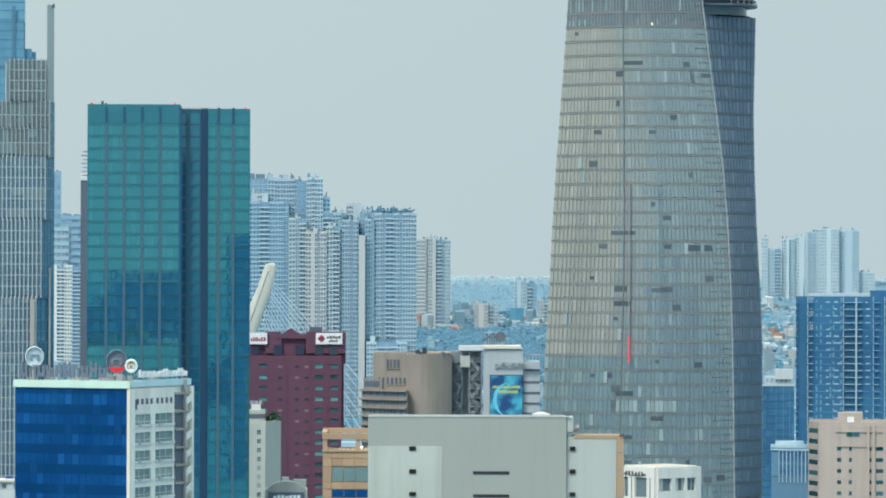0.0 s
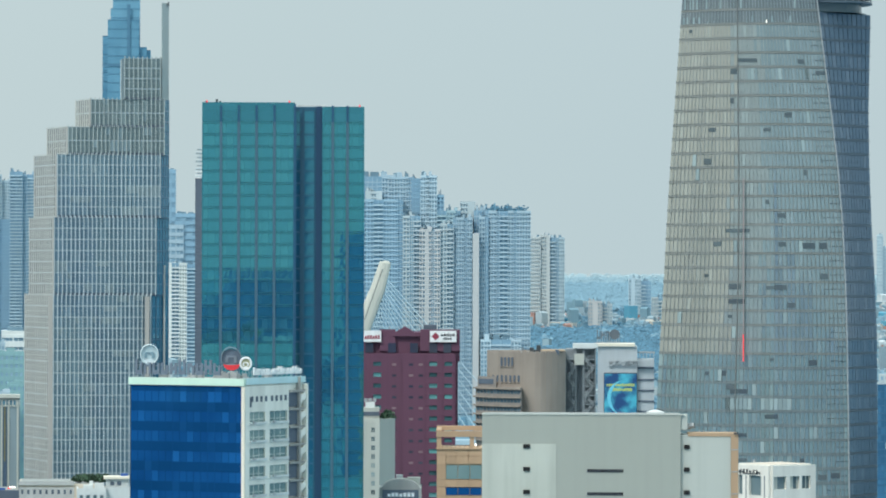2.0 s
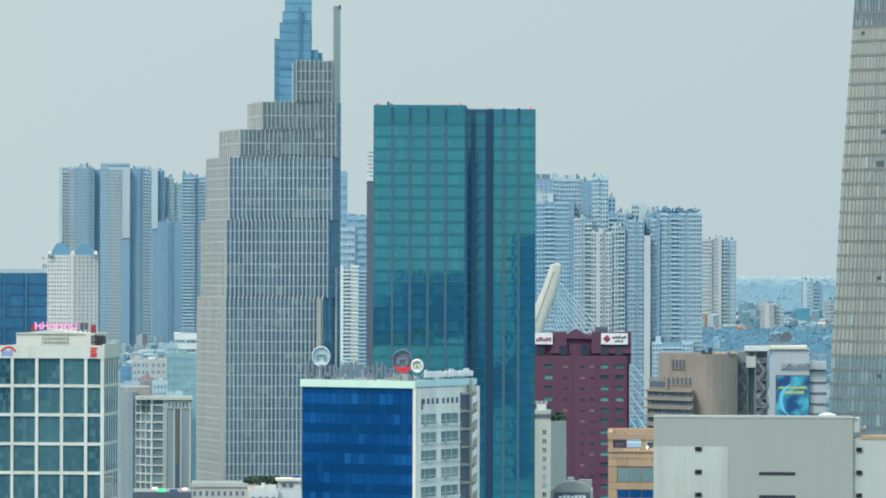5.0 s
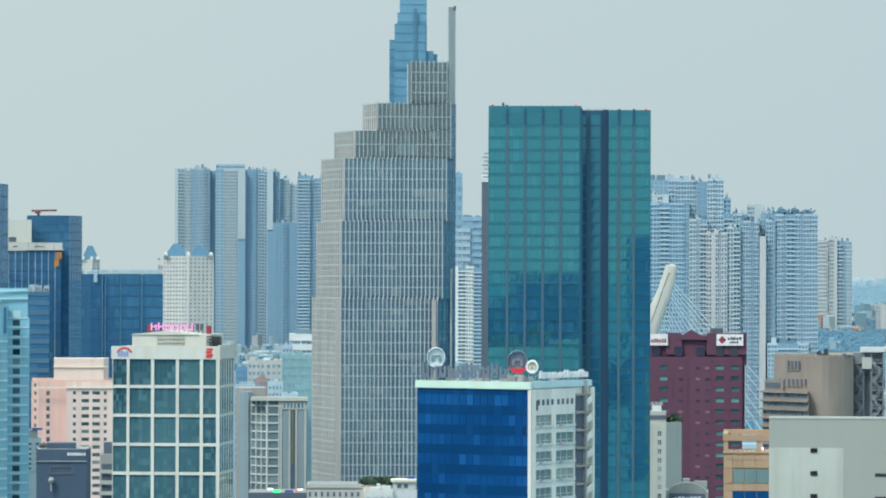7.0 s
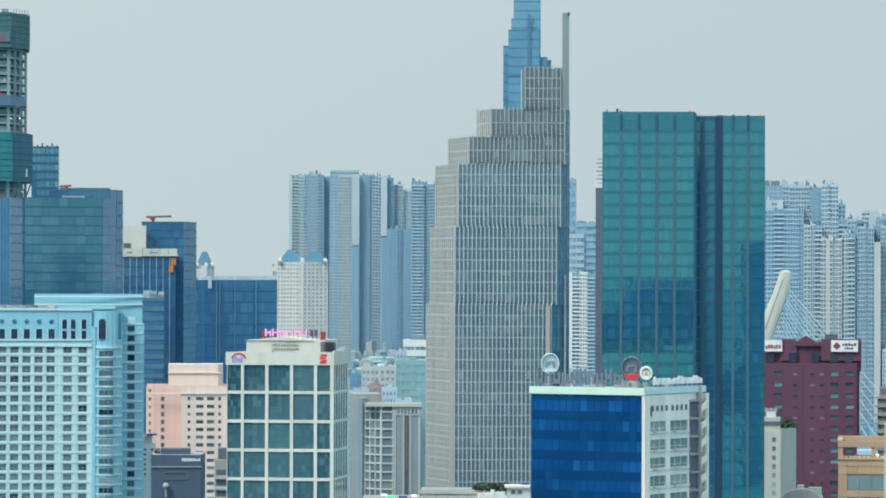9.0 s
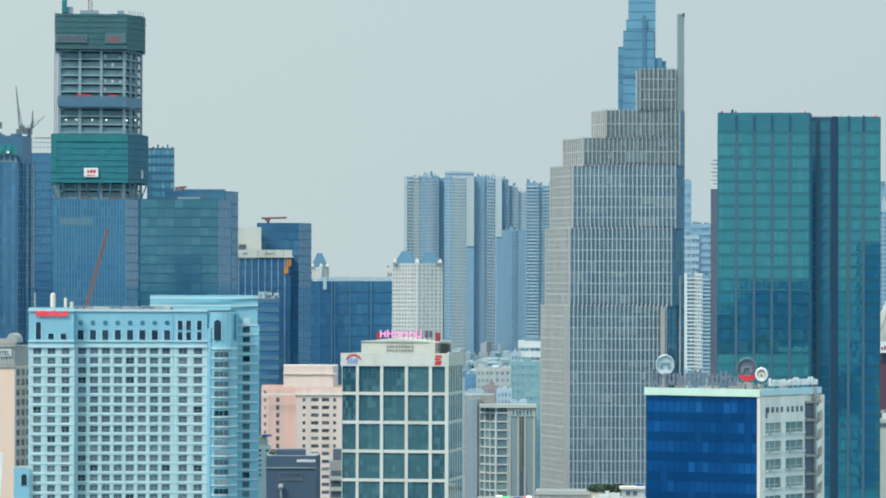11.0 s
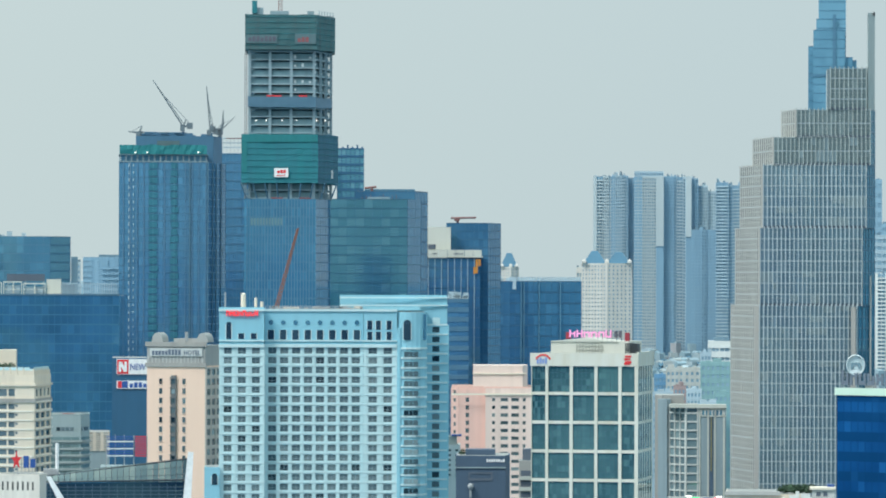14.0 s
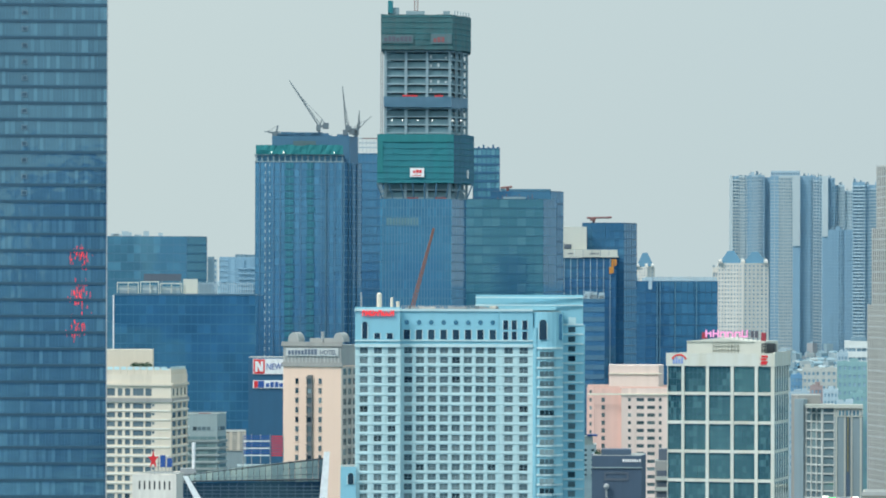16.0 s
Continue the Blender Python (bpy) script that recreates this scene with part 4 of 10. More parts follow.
def balcony_towers():
    t = site("dark_balcony_towers", 10.848, 2100, "dark blue residential towers with stacked pale balconies", "building")
    body(t, [(-22.62, 0), (15.34, 0), (15.34, 30), (-22.62, 30)], 110.64, G_NAVY, "wall")
    body(t, [(13.94, -6), (30.65, -6), (30.65, 30), (13.94, 30)], 113.73, G_NAVY, "wall")
    bm = bmesh.new()
    box(bm, -16.75, 13.94, 3, 25, 110.64, 112.05)
    for q in range(7):
        box(bm, -13.96 + q * 4, -12.84 + q * 4, 5, 20, 110.64, 112.61 + (q % 3))
    part("roof_deck", bm, FAR_CREAM, t)
    for q in range(28):
        z = 107.54 - q * 3.38
        for xa, xb, mt in ((-17.03, -14.24, FAR_GREY), (0.56, 10.04, FAR_GREY), (-23.74, -21.78, FAR_BLUE), (15.34, 18.40, FAR_BLUE), (20.91, 25.08, FAR_GREY)):
            bm = bmesh.new()
            yy = -6 if xa > 13.94 else 0
            box(bm, xa, xb, yy - 1.8, yy - 0.01, z, z + 0.3)
            box(bm, xa, xa + 0.4, yy - 1.8, yy - 0.01, z + 0.5, z + 2.9)
            part("balcony", bm, mt, t)
    bm = bmesh.new()
    rnd = random.Random(3)
    for q in range(28):
        z = 107.54 - q * 3.38
        for x in (-7.82, -3.91, -2.23, 11.71):
            if rnd.random() < 0.6:
                box(bm, x, x + rnd.uniform(1, 2.6), -0.2, -0.01, z, z + 0.6)
    box(bm, 6.69, 7.53, -2.2, -1.81, 0, 110.08)
    part("ledges", bm, FAR_GREY, t, kind="stuff")
    bm = bmesh.new()
    for q in range(28):
        z = 107.54 - q * 3.38
        box(bm, -13.6, 0.2, -0.12, -0.005, z - 0.2, z - 0.02)
        box(bm, 10.4, 15.2, -0.12, -0.005, z - 0.2, z - 0.02)
        box(bm, 18.6, 30.5, -6.12, -6.005, z - 0.2, z - 0.02)
        for x in (-12.9, -10.8, -6.1, -4.6, -0.8):
            if rnd.random() < 0.7:
                box(bm, x, x + 0.9, -0.14, -0.005, z + 0.2, z + rnd.uniform(1.2, 2.6))
    part("floor_line_field", bm, BALCONY_LINE, t, kind="stuff")
    for q in range(3):
        z = 107.54 - q * 6.76
        for xa, xb in ((-16.9, -15.7), (-15.4, -14.3)):
            bm = bmesh.new()
            for u0, u1, w0, w1 in ((xa, xb, z + 2.2, z + 2.5), (xa, xa + 0.22, z + 0.3, z + 2.2), (xb - 0.22, xb, z + 0.3, z + 2.2)):
                box(bm, u0, u1, -1.9, -1.75, w0, w1)
            part("balcony_frame", bm, FAR_WHITE, t)


BALCONY_LINE = paint("dusty_blue_ledges", (0.115, 0.255, 0.39), dirt=0.2)
balcony_towers()


def dark_low_block():
    t = site("dark_blue_low_block", 10.048, 1950, "dark blue glass block with a pale flat roof", "building")
    body(t, [(-9.09, 0), (5.45, 0), (5.45, 26), (-9.09, 26)], 69.76, G_NAVY, "wall", roof=ROOFING)
    wall_face(t, (-9.09, 0), (5.45, 0), 20, 69.76, (9, 0.88, 0, 0), (15, 0.84, 0, 0), NAVY_PANEL, G_NAVY, 0.25, limit=60, corner=False, name="glass_panel")
    for x in (-3.12, 0.26, 3.2):
        solid(t, "fin", FAR_ROOF, x, x + 0.35, -0.6, -0.26, 0, 69.24)
    solid(t, "parapet", FAR_CREAM, -9.3, 5.6, -0.4, 0.2, 69.8, 71.0)
    solid(t, "roof_room", FAR_CREAM, -8.57, 3.90, 8, 20, 69.76, 74.20)
    solid(t, "roof_room", HAZY_WALL, -3.38, 4.93, 6, 12, 72.90, 77.60)
    for k in range(5):
        solid(t, "roof_opening", FAR_DEEP, -7.6 + k * 2.2, -6.6 + k * 2.2, 7.8, 7.99, 71.6, 73.2)


HAZY_WALL = paint("hazy_cream_wall", (0.48, 0.53, 0.53), dirt=0.25)


dark_low_block()


def low_blue_hall():
    t = site("low_blue_hall", 10.162, 1900, "low blue-grey hall with tall window bays", "building")
    p = [(-8.60, 0), (10.11, -4), (10.11, 20), (-8.60, 20)]
    body(t, p, 43.08, HALL_BLUE, "wall", roof=ROOFING, parapet=0.5)
    wall_face(t, p[0], p[1], 30.88, 42.31, (9, 0.62, 3.5, 0), (2, 0.8, 0, 0), HALL_BLUE, G_NAVY, 0.4, corner=False)
    f = face(p[0], p[1])
    L = (Vector(p[1]) - Vector(p[0])).length
    for k in range(9):
        x = 3.6 + (L - 3.6) * k / 9
        solid(t, "column", FAR_WHITE, x - 0.15, x + 0.15, -0.8, -0.41, 28, 42.3, m=f)
    solid(t, "roof_edge", FAR_GREY, -0.3, L, -1.0, -0.41, 42.35, 43.0, m=f)
    bm = bmesh.new()
    n = 16
    prism(bm, [(-0.5 + 8.6 * math.cos(math.pi * 2 * k / n), 9 + 6 * math.sin(math.pi * 2 * k / n)) for k in range(n)], 43.1, 44.6)
    part("round_roof", bm, FAR_GREY, t)
    bm = bmesh.new()
    prism(bm, [(-0.5 + 6.4 * math.cos(math.pi * 2 * k / n), 9 + 4.5 * math.sin(math.pi * 2 * k / n)) for k in range(n)], 44.6, 46.2)
    part("round_roof", bm, FAR_WHITE, t)


HALL_BLUE = paint("dull_blue_cladding", (0.10, 0.205, 0.30), dirt=0.2)
low_blue_hall()
# ---- teal tower ----
def teal_tower():
    t = site("teal_glass_tower", 1.706, 1060, "tall teal glass office tower with vertical fins and a recessed notch", "skyscraper")
    xa, xb, xn, xm, xe = -20.21, 2.97, 8.35, 9.91, 20.40
    zt, zt2, zc = 163.01, 162.08, 158.10
    y2 = 3.0
    body(t, [(xa, 0), (xb, 0), (xb, 30), (xa, 30)], zt - 0.3, G_TEAL_DARK, "main_core", roof=ROOFING)
    body(t, [(xb + 0.05, y2), (xn, y2 + 0.4), (xm, y2 + 1.2), (xm + 0.1, y2 - 1), (xe, y2 - 1), (xe, 28), (xb + 0.05, 28)], zt2 - 0.3, G_TEAL_DARK, "side_core", roof=ROOFING)
    fh = 3.07
    n = int(zc / fh)
    zb = zc - n * fh
    fins = (-15.45, -10.98, -6.52, -2.04)
    edges = (xa,) + fins + (xb,)

    def lights(edges, x0, wide=0.44):
        """Three lights to a bay: a broad one between two narrow ones."""
        cs = []
        for a, b in zip(edges, edges[1:]):
            w = b - a - 0.7
            q = a - x0 + 0.35
            side = w * (1 - wide) / 2
            cs += [(q + 0.02, q + side - 0.06), (q + side + 0.06, q + side + w * wide - 0.06), (q + side + w * wide + 0.06, q + w - 0.02)]
        return cs

    rows = [(zb + fh * k + 0.30, zb + fh * (k + 1) - 0.42) for k in range(n)]
    wall_face(t, (xa, 0), (xb, 0), zb, zc, lights(edges, xa), rows, TEAL_FRAME, G_TEAL, 0.14, name="glass_panel", limit=300, depth=0.11)
    wall_face(t, (xa, 0), (xb, 0), zc, zt, [(a - xa + 0.35, b - xa - 0.35) for a, b in zip(edges, edges[1:])], [(zc + 0.2, zc + 2.9), (zc + 3.0, zt - 0.2)], TEAL_FRAME, G_TEAL_CROWN, 0.14, name="crown_panel", depth=0.1)
    wall_face(t, (xb + 0.3, y2), (xn, y2 + 0.4), zb, zt2, [(0.2, 1.6), (2.3, 4.6)], [(zb + fh * k + 0.25, min(zt2 - 0.1, zb + fh * (k + 1) - 0.2)) for k in range(n + 1)], NOTCH_FRAME, G_NOTCH, 0.14, name="notch_panel", limit=80, corner=False)
    e2 = (xm + 0.1, 12.64, 16.35, xe)
    wall_face(t, (xm + 0.1, y2 - 1), (xe, y2 - 1), zb, zc, lights(e2, xm + 0.1, 0.5), rows, TEAL_FRAME, G_TEAL2, 0.14, name="glass_panel", limit=150, depth=0.11)
    wall_face(t, (xm + 0.1, y2 - 1), (xe, y2 - 1), zc, zt2, [(a - e2[0] + 0.3, b - e2[0] - 0.3) for a, b in zip(e2, e2[1:])], [(zc + 0.2, zc + 2.4), (zc + 2.5, zt2 - 0.15)], TEAL_FRAME, G_TEAL_CROWN, 0.14, name="crown_panel", depth=0.1)
    wall_face(t, (xe, y2 - 1), (xe, 26), zb, zt2, (5, 0.85, 0, 0), (n + 1, 0.8, 0, 0), TEAL_FRAME, G_TEAL_DARK, 0.2, name="side_panel", limit=0, corner=False)
    # shadow lines over and under each spandrel
    for xl, xr, y in ((xa, xb, 0), (xm + 0.1, xe, y2 - 1)):
        bm = bmesh.new()
        for k in range(n + 1):
            for dz in (-0.36, 0.16):
                box(bm, xl, xr, y - 0.22, y - 0.145, zb + fh * k + dz - 0.05, zb + fh * k + dz + 0.07)
        part("spandrel_line_field", bm, TEAL_LINE, t, kind="stuff")
    for x, y in [(x, 0) for x in fins] + [(12.64, y2 - 1), (16.35, y2 - 1)]:
        solid(t, "fin", TEAL_FIN, x - 0.34, x + 0.34, y - 0.42, y - 0.23, 0, zc)
        solid(t, "crown_fin", TEAL_FIN_DARK, x - 0.30, x + 0.30, y - 0.42, y - 0.15, zc + 0.01, 162.3)
    for x, za, zz in ((12.2, 112.0, 139.0), (16.0, 118.0, 150.0)):
        solid(t, "green_strip", GREEN_STRIP, x - 0.06, x + 0.06, y2 - 1.30, y2 - 1.23, za, zz)
    solid(t, "corner_fin", TEAL_FIN_DARK, 2.76, 3.40, -0.5, 2.9, 0, 162.58)
    solid(t, "notch_fin", NOTCH_FRAME, 4.45, 5.05, y2 - 0.35, y2 - 0.16, 0, zt2)
    # a dark strip paints the shade inside the notch's gap
    solid(t, "notch_slot", NOTCH_SHADE, xn + 0.05, xm + 0.05, y2 - 0.2, y2 + 0.5, 0, zt2 + 0.1)
    bm = bmesh.new()
    rod(bm, (-16.54, 2, zt), (-16.54, 2, 163.86), 0.3)
    rod(bm, (-15.69, 3, zt), (-15.69, 3, 163.43), 0.25)
    rod(bm, (-19.36, 3, zt), (-19.36, 3, 163.43), 0.15)
    part("roof_masts", bm, DARK_STEEL, t, kind="stuff")
    bm = bmesh.new()
    for q in range(8):
        rod(bm, (3.96 + q * 0.95, 6, zt2), (3.96 + q * 0.95, 6, 162.58), 0.06)
    rod(bm, (3.96, 6, 162.51), (11.04, 6, 162.51), 0.08)
    part("roof_railing", bm, STEEL, t)
    for x, y in ((-19.0, 0.5), (1.70, 0.5), (19.41, 2.4)):
        z = zt2 if x > 14.59 else zt
        solid(t, "warning_light", LED_RED, x - 0.2, x + 0.2, y, y + 0.4, z - 0.3, z + 0.45)


TEAL_FRAME = glazing("teal_spandrel_glass", (0.015, 0.074, 0.118), (0.020, 0.086, 0.128), rough=0.03, ior=3.0, bright=0.4, tint=(0.22, 0.88, 0.96), blotch=0.5)
TEAL_LINE = paint("teal_shadow_lines", (0.012, 0.105, 0.135), rough=0.4, dirt=0.2)
TEAL_FIN = paint("slate_teal_fins", (0.058, 0.128, 0.180), rough=0.4, dirt=0.2)
TEAL_FIN_DARK = paint("navy_fins", (0.014, 0.075, 0.145), rough=0.4, dirt=0.2)
NOTCH_FRAME = paint("blue_teal_frames", (0.02, 0.098, 0.158), rough=0.35, dirt=0.2)
NOTCH_SHADE = paint("slot_shade_navy", (0.008, 0.046, 0.10), rough=0.4, dirt=0.2)
GREEN_STRIP = plain("dull_green_strip", (0.06, 0.15, 0.09), 0.4)
G_NOTCH = glazing("blue_teal_glass", (0.016, 0.095, 0.145), (0.024, 0.12, 0.165), rough=0.03, ior=2.6, bright=0.4, tint=(0.28, 0.82, 1.0), blotch=0.6)
G_TEAL_CROWN = glazing("blue_teal_crown_glass", (0.014, 0.082, 0.12), (0.02, 0.10, 0.14), rough=0.03, ior=2.8, bright=0.5, tint=(0.25, 0.85, 1.0), blotch=0.6)
G_TEAL2 = glazing("green_teal_glass", (0.014, 0.080, 0.128), (0.022, 0.105, 0.150), rough=0.02, ior=3.1, bright=0.4, tint=(0.24, 0.95, 1.0), blotch=0.6)
teal_tower()


# ---- white and cobalt bank block ----
def bank_block():
    t = site("cobalt_glass_bank_block", 1.184, 840, "white bank block with a cobalt glass front and roof signs", "building")
    p = plan(-22.63, 0.00, 12.15, 29.5)
    ft, fr = face(p[0], p[1]), face(p[1], p[2])
    wl, wr = (Vector(p[1]) - Vector(p[0])).length, (Vector(p[2]) - Vector(p[1])).length
    zr = 99.06
    body(t, p, zr - 0.5, BANK_WHITE, "core", roof=ROOFING)
    # cobalt front, five window rows with deep bands between
    z0, z1 = 40, 97.49
    rh = 4.00
    n = int((z1 - z0) / rh)
    wall_face(t, p[0], p[1], z1 - n * rh, z1, (16, 0.93, 0, 0), (n, 0.52, -0.2, 0.2), COBALT_BAND, G_BLUE, 0.1, limit=112, depth=0.06, name="glass_panel", corner=False)
    bm = bmesh.new()
    box(bm, -0.35, wl + 0.4, -0.5, 0.3, 97.60, zr, 0, ft)
    part("cornice", bm, PALE_GREEN, t, "pale green cornice")
    bm = bmesh.new()
    box(bm, 0.4, wr + 0.2, -0.5, 0.3, 97.83, zr + 0.05, 0, fr)
    part("cornice", bm, PALE_CYAN, t)
    bm = bmesh.new()
    box(bm, wl - 0.25, wl + 0.45, -0.35, -0.11, 40, 97.49, 0, ft)
    part("corner_pier", bm, CREAM, t)
    # white side: two bays of windows, then the stair tower
    ws = wr * 0.725
    q1 = tuple(Vector(p[1]) + (Vector(p[2]) - Vector(p[1])) * 0.725)
    wh = 3.63
    zt = 92.32
    rows = [(zt - wh * (i) - 2.36, zt - wh * i) for i in range(16)][::-1]
    cols = [(ws * 0.10, ws * 0.46), (ws * 0.56, ws * 0.97)]
    wall_face(t, p[1], q1, rows[0][0] - 1, 97.49, cols, rows, BANK_WHITE, G_OFFICE, 0.45, cross=2, name="window", corner=False, frame_mat=BANK_WHITE)
    bm = bmesh.new()
    for a, b in rows:
        for c, d in cols:
            box(bm, c - 0.15, d + 0.15, -0.85, -0.46, a - 0.12, a + 0.35, 0, fr)
            box(bm, c + 0.5, c + 1.6, -1.1, -0.86, a + 0.0, a + 0.5, 1, fr)
    part("window_ledge_field", bm, [WHITE, STEEL], t, kind="stuff")
    for i in range(8):
        x = ws * (0.13 + 0.105 * i) + (0.6 if i > 3 else 0)
        solid(t, "vent_slot", SLATE, x, x + ws * 0.05, -0.5, -0.44, 94.34, 95.46, m=fr)
    solid(t, "vent_slot", SLATE, ws * 0.10, ws * 0.14, -0.5, -0.44, 93.33, 95.35, m=fr)
    # stair tower with slanted panels
    for i in range(12):
        z = 96.36 - i * 3.63
        bm = bmesh.new()
        box(bm, ws + 0.2, ws + (wr - ws) * 0.62, -0.35, 0.1, z - 3.38, z - 0.45, 1, fr)
        box(bm, ws + 0.2, wr, -0.75, 0.1, z - 0.45, z, 0, fr)
        part("stair_bay", bm, [CONCRETE, SLATE], t)
        bm = bmesh.new()
        v = [bm.verts.new(fr @ Vector(q)) for q in ((ws + (wr - ws) * 0.62, -0.9, z - 2.70), (wr, -0.9, z - 1.58), (wr, -0.9, z - 0.11), (ws + (wr - ws) * 0.62, -0.9, z - 1.24))]
        w2 = [bm.verts.new(q.co + fr.to_3x3() @ Vector((0, 0.3, 0))) for q in v]
        bm.faces.new(v), bm.faces.new(w2[::-1])
        for k in range(4):
            bm.faces.new((v[k], w2[k], w2[(k + 1) % 4], v[(k + 1) % 4]))
        part("stair_panel", bm, BANK_WHITE, t)
    solid(t, "stair_post", CONCRETE, ws + (wr - ws) * 0.55, ws + (wr - ws) * 0.63, -0.9, 0.1, 40, 99.06, m=fr)
    solid(t, "stair_edge", BANK_WHITE, wr - 0.35, wr + 0.2, -1.15, 0.1, 40, 97.6, m=fr)
    # roof plant, railings
    rnd = random.Random(5)
    for i in range(16):
        x, y = rnd.uniform(2, wl - 3), rnd.uniform(3, 16)
        solid(t, "roof_plant", STEEL, x, x + rnd.uniform(0.5, 2), y, y + rnd.uniform(0.5, 1.5), zr - 0.5, zr + rnd.uniform(0.3, 1.3), m=ft)
    return t, ft, fr, wl, wr, zr


def roof_sign(t, m, x0, x1, z, h, n, mat, frame, name="roof_sign"):
    """Tall letters as bars on a steel frame."""
    s = tagged(new(name), "roof sign of tall plain bars on a steel frame", "sign")
    s.matrix_basis = t.matrix_basis
    w = (x1 - x0) / n
    strokes(s, "letter_bar", mat, m, x0, x1, z, z + h, n, 0.25, 4, weight=0.33)
    bm = bmesh.new()
    for i in range(n + 1):
        rod(bm, m @ Vector((x0 + w * i, 0.15, z - 1.2)), m @ Vector((x0 + w * i, 0.15, z + h * 0.7)), 0.06)
        rod(bm, m @ Vector((x0 + w * i, 1.6, z - 1.2)), m @ Vector((x0 + w * i, 0.15, z + h * 0.6)), 0.05)
    for f in (0.1, 0.6):
        rod(bm, m @ Vector((x0, 0.15, z + h * f)), m @ Vector((x1, 0.15, z + h * f)), 0.06)
    part("frame", bm, frame, s)
    return s


def emblem(t, x, y, z, r, rim, ball, mark, thick=0.12, label="round roof emblem with a raised ring and inner mark"):
    """A round emblem: a ring before a disc, a small inner mark over a curved base, on legs."""
    s = tagged(new("roof_emblem"), label, "sign")
    s.matrix_basis = t.matrix_basis
    part("ring", ring_mesh(x, y, z, r, thick), rim, s)
    bm = bmesh.new()
    bmesh.ops.create_cone(bm, cap_ends=True, segments=24, radius1=r * 0.95, radius2=r * 0.95, depth=0.15, matrix=pose(x, y + 0.3, z, 90))
    part("back_disc", bm, ball, s)
    for dx in (-0.42, 0.42):
        solid(s, "mark_bar", mark, x + (dx - 0.14) * r, x + (dx + 0.14) * r, y - 0.05, y + 0.2, z - 0.45 * r, z + 0.1 * r)
    solid(s, "mark_bar", mark, x - 0.5 * r, x + 0.5 * r, y - 0.05, y + 0.2, z + 0.1 * r, z + 0.26 * r)
    bm = bmesh.new()
    n = 10
    a = [bm.verts.new((x + r * 0.75 * math.cos(math.pi * k / n), y - 0.12, z - 0.95 * r + r * 0.42 * math.sin(math.pi * k / n))) for k in range(n + 1)]
    b = [bm.verts.new(v.co + Vector((0, 0.3, 0))) for v in a]
    bm.faces.new(a), bm.faces.new(b[::-1])
    for k in range(n):
        bm.faces.new((a[k], b[k], b[k + 1], a[k + 1]))
    part("curved_base", bm, rim, s)
    for q in (-0.6, 0, 0.6):
        bm = bmesh.new()
        rod(bm, (x + q * r, y + 0.45, z - r * 1.9), (x + q * r * 0.6, y + 0.45, z), 0.07)
        part("leg", bm, STEEL, s)


COBALT_BAND = glazing("navy_spandrel_glass", (0.005, 0.052, 0.150), (0.007, 0.06, 0.17), ior=1.5, tint=(0.1, 0.5, 1.0))
bank, bank_l, bank_r, bank_wl, bank_wr, bank_zr = bank_block()
roof_sign(bank, bank_l, 0.9, bank_wl - 5.0, bank_zr + 0.6, 3.04, 10, plain("dull_metal_letters", (0.16, 0.20, 0.25), 0.5, 0.2), STEEL)
roof_sign(bank, bank_r, bank_wr * 0.15, bank_wr * 0.97, bank_zr + 0.6, 1.58, 10, SIGN_WHITE, STEEL)
PALE_STEEL = plain("pale_steel", (0.68, 0.76, 0.78), 0.4, 0.2)
PALE_DISC = plain("pale_blue_disc", (0.50, 0.62, 0.65), 0.35, 0.1)
DISC_GLASS = plain("blue_grey_disc", (0.22, 0.34, 0.40), 0.3, 0.2)
SLATE_DISC = plain("dull_violet_disc", (0.135, 0.175, 0.23), 0.5, 0.2)
SLATE_RIM = plain("dull_violet_rim", (0.22, 0.26, 0.31), 0.5, 0.2)
YELLOW_DISC = plain("faded_yellow_disc", (0.42, 0.42, 0.25), 0.5)
emblem(bank, -18.92, 10.8, 103.68, 1.78, PALE_STEEL, PALE_DISC, DISC_GLASS, 0.07)
emblem(bank, -2.48, 6.0, 103.00, 1.98, SLATE_RIM, SLATE_DISC, SLATE_RIM, 0.05, "round dull violet roof emblem seen from behind")
emblem(bank, 0.45, 3.5, 101.99, 1.07, SIGN_WHITE, YELLOW_DISC, SIGN_WHITE, 0.2, "round white roof emblem with a yellow inner disc")
red_crescent = bmesh.new()
rc = [red_crescent.verts.new((-2.36 + 1.65 * math.cos(math.pi * k / 14), 1.0, 102.0 - 1.35 * math.sin(math.pi * k / 14))) for k in range(15)]
rc += [red_crescent.verts.new((-2.36 - 1.65 * math.cos(math.pi * k / 8), 1.0, 102.0 - 0.25 * math.sin(math.pi * k / 8))) for k in range(1, 8)]
rd = [red_crescent.verts.new(v.co + Vector((0, 0.4, 0))) for v in rc]
red_crescent.faces.new(rc), red_crescent.faces.new(rd[::-1])
for k in range(len(rc)):
    red_crescent.faces.new((rc[k], rd[k], rd[(k + 1) % len(rc)], rc[(k + 1) % len(rc)]))
part("red_crescent", red_crescent, SIGN_RED, bank, "red crescent sign on the roof")


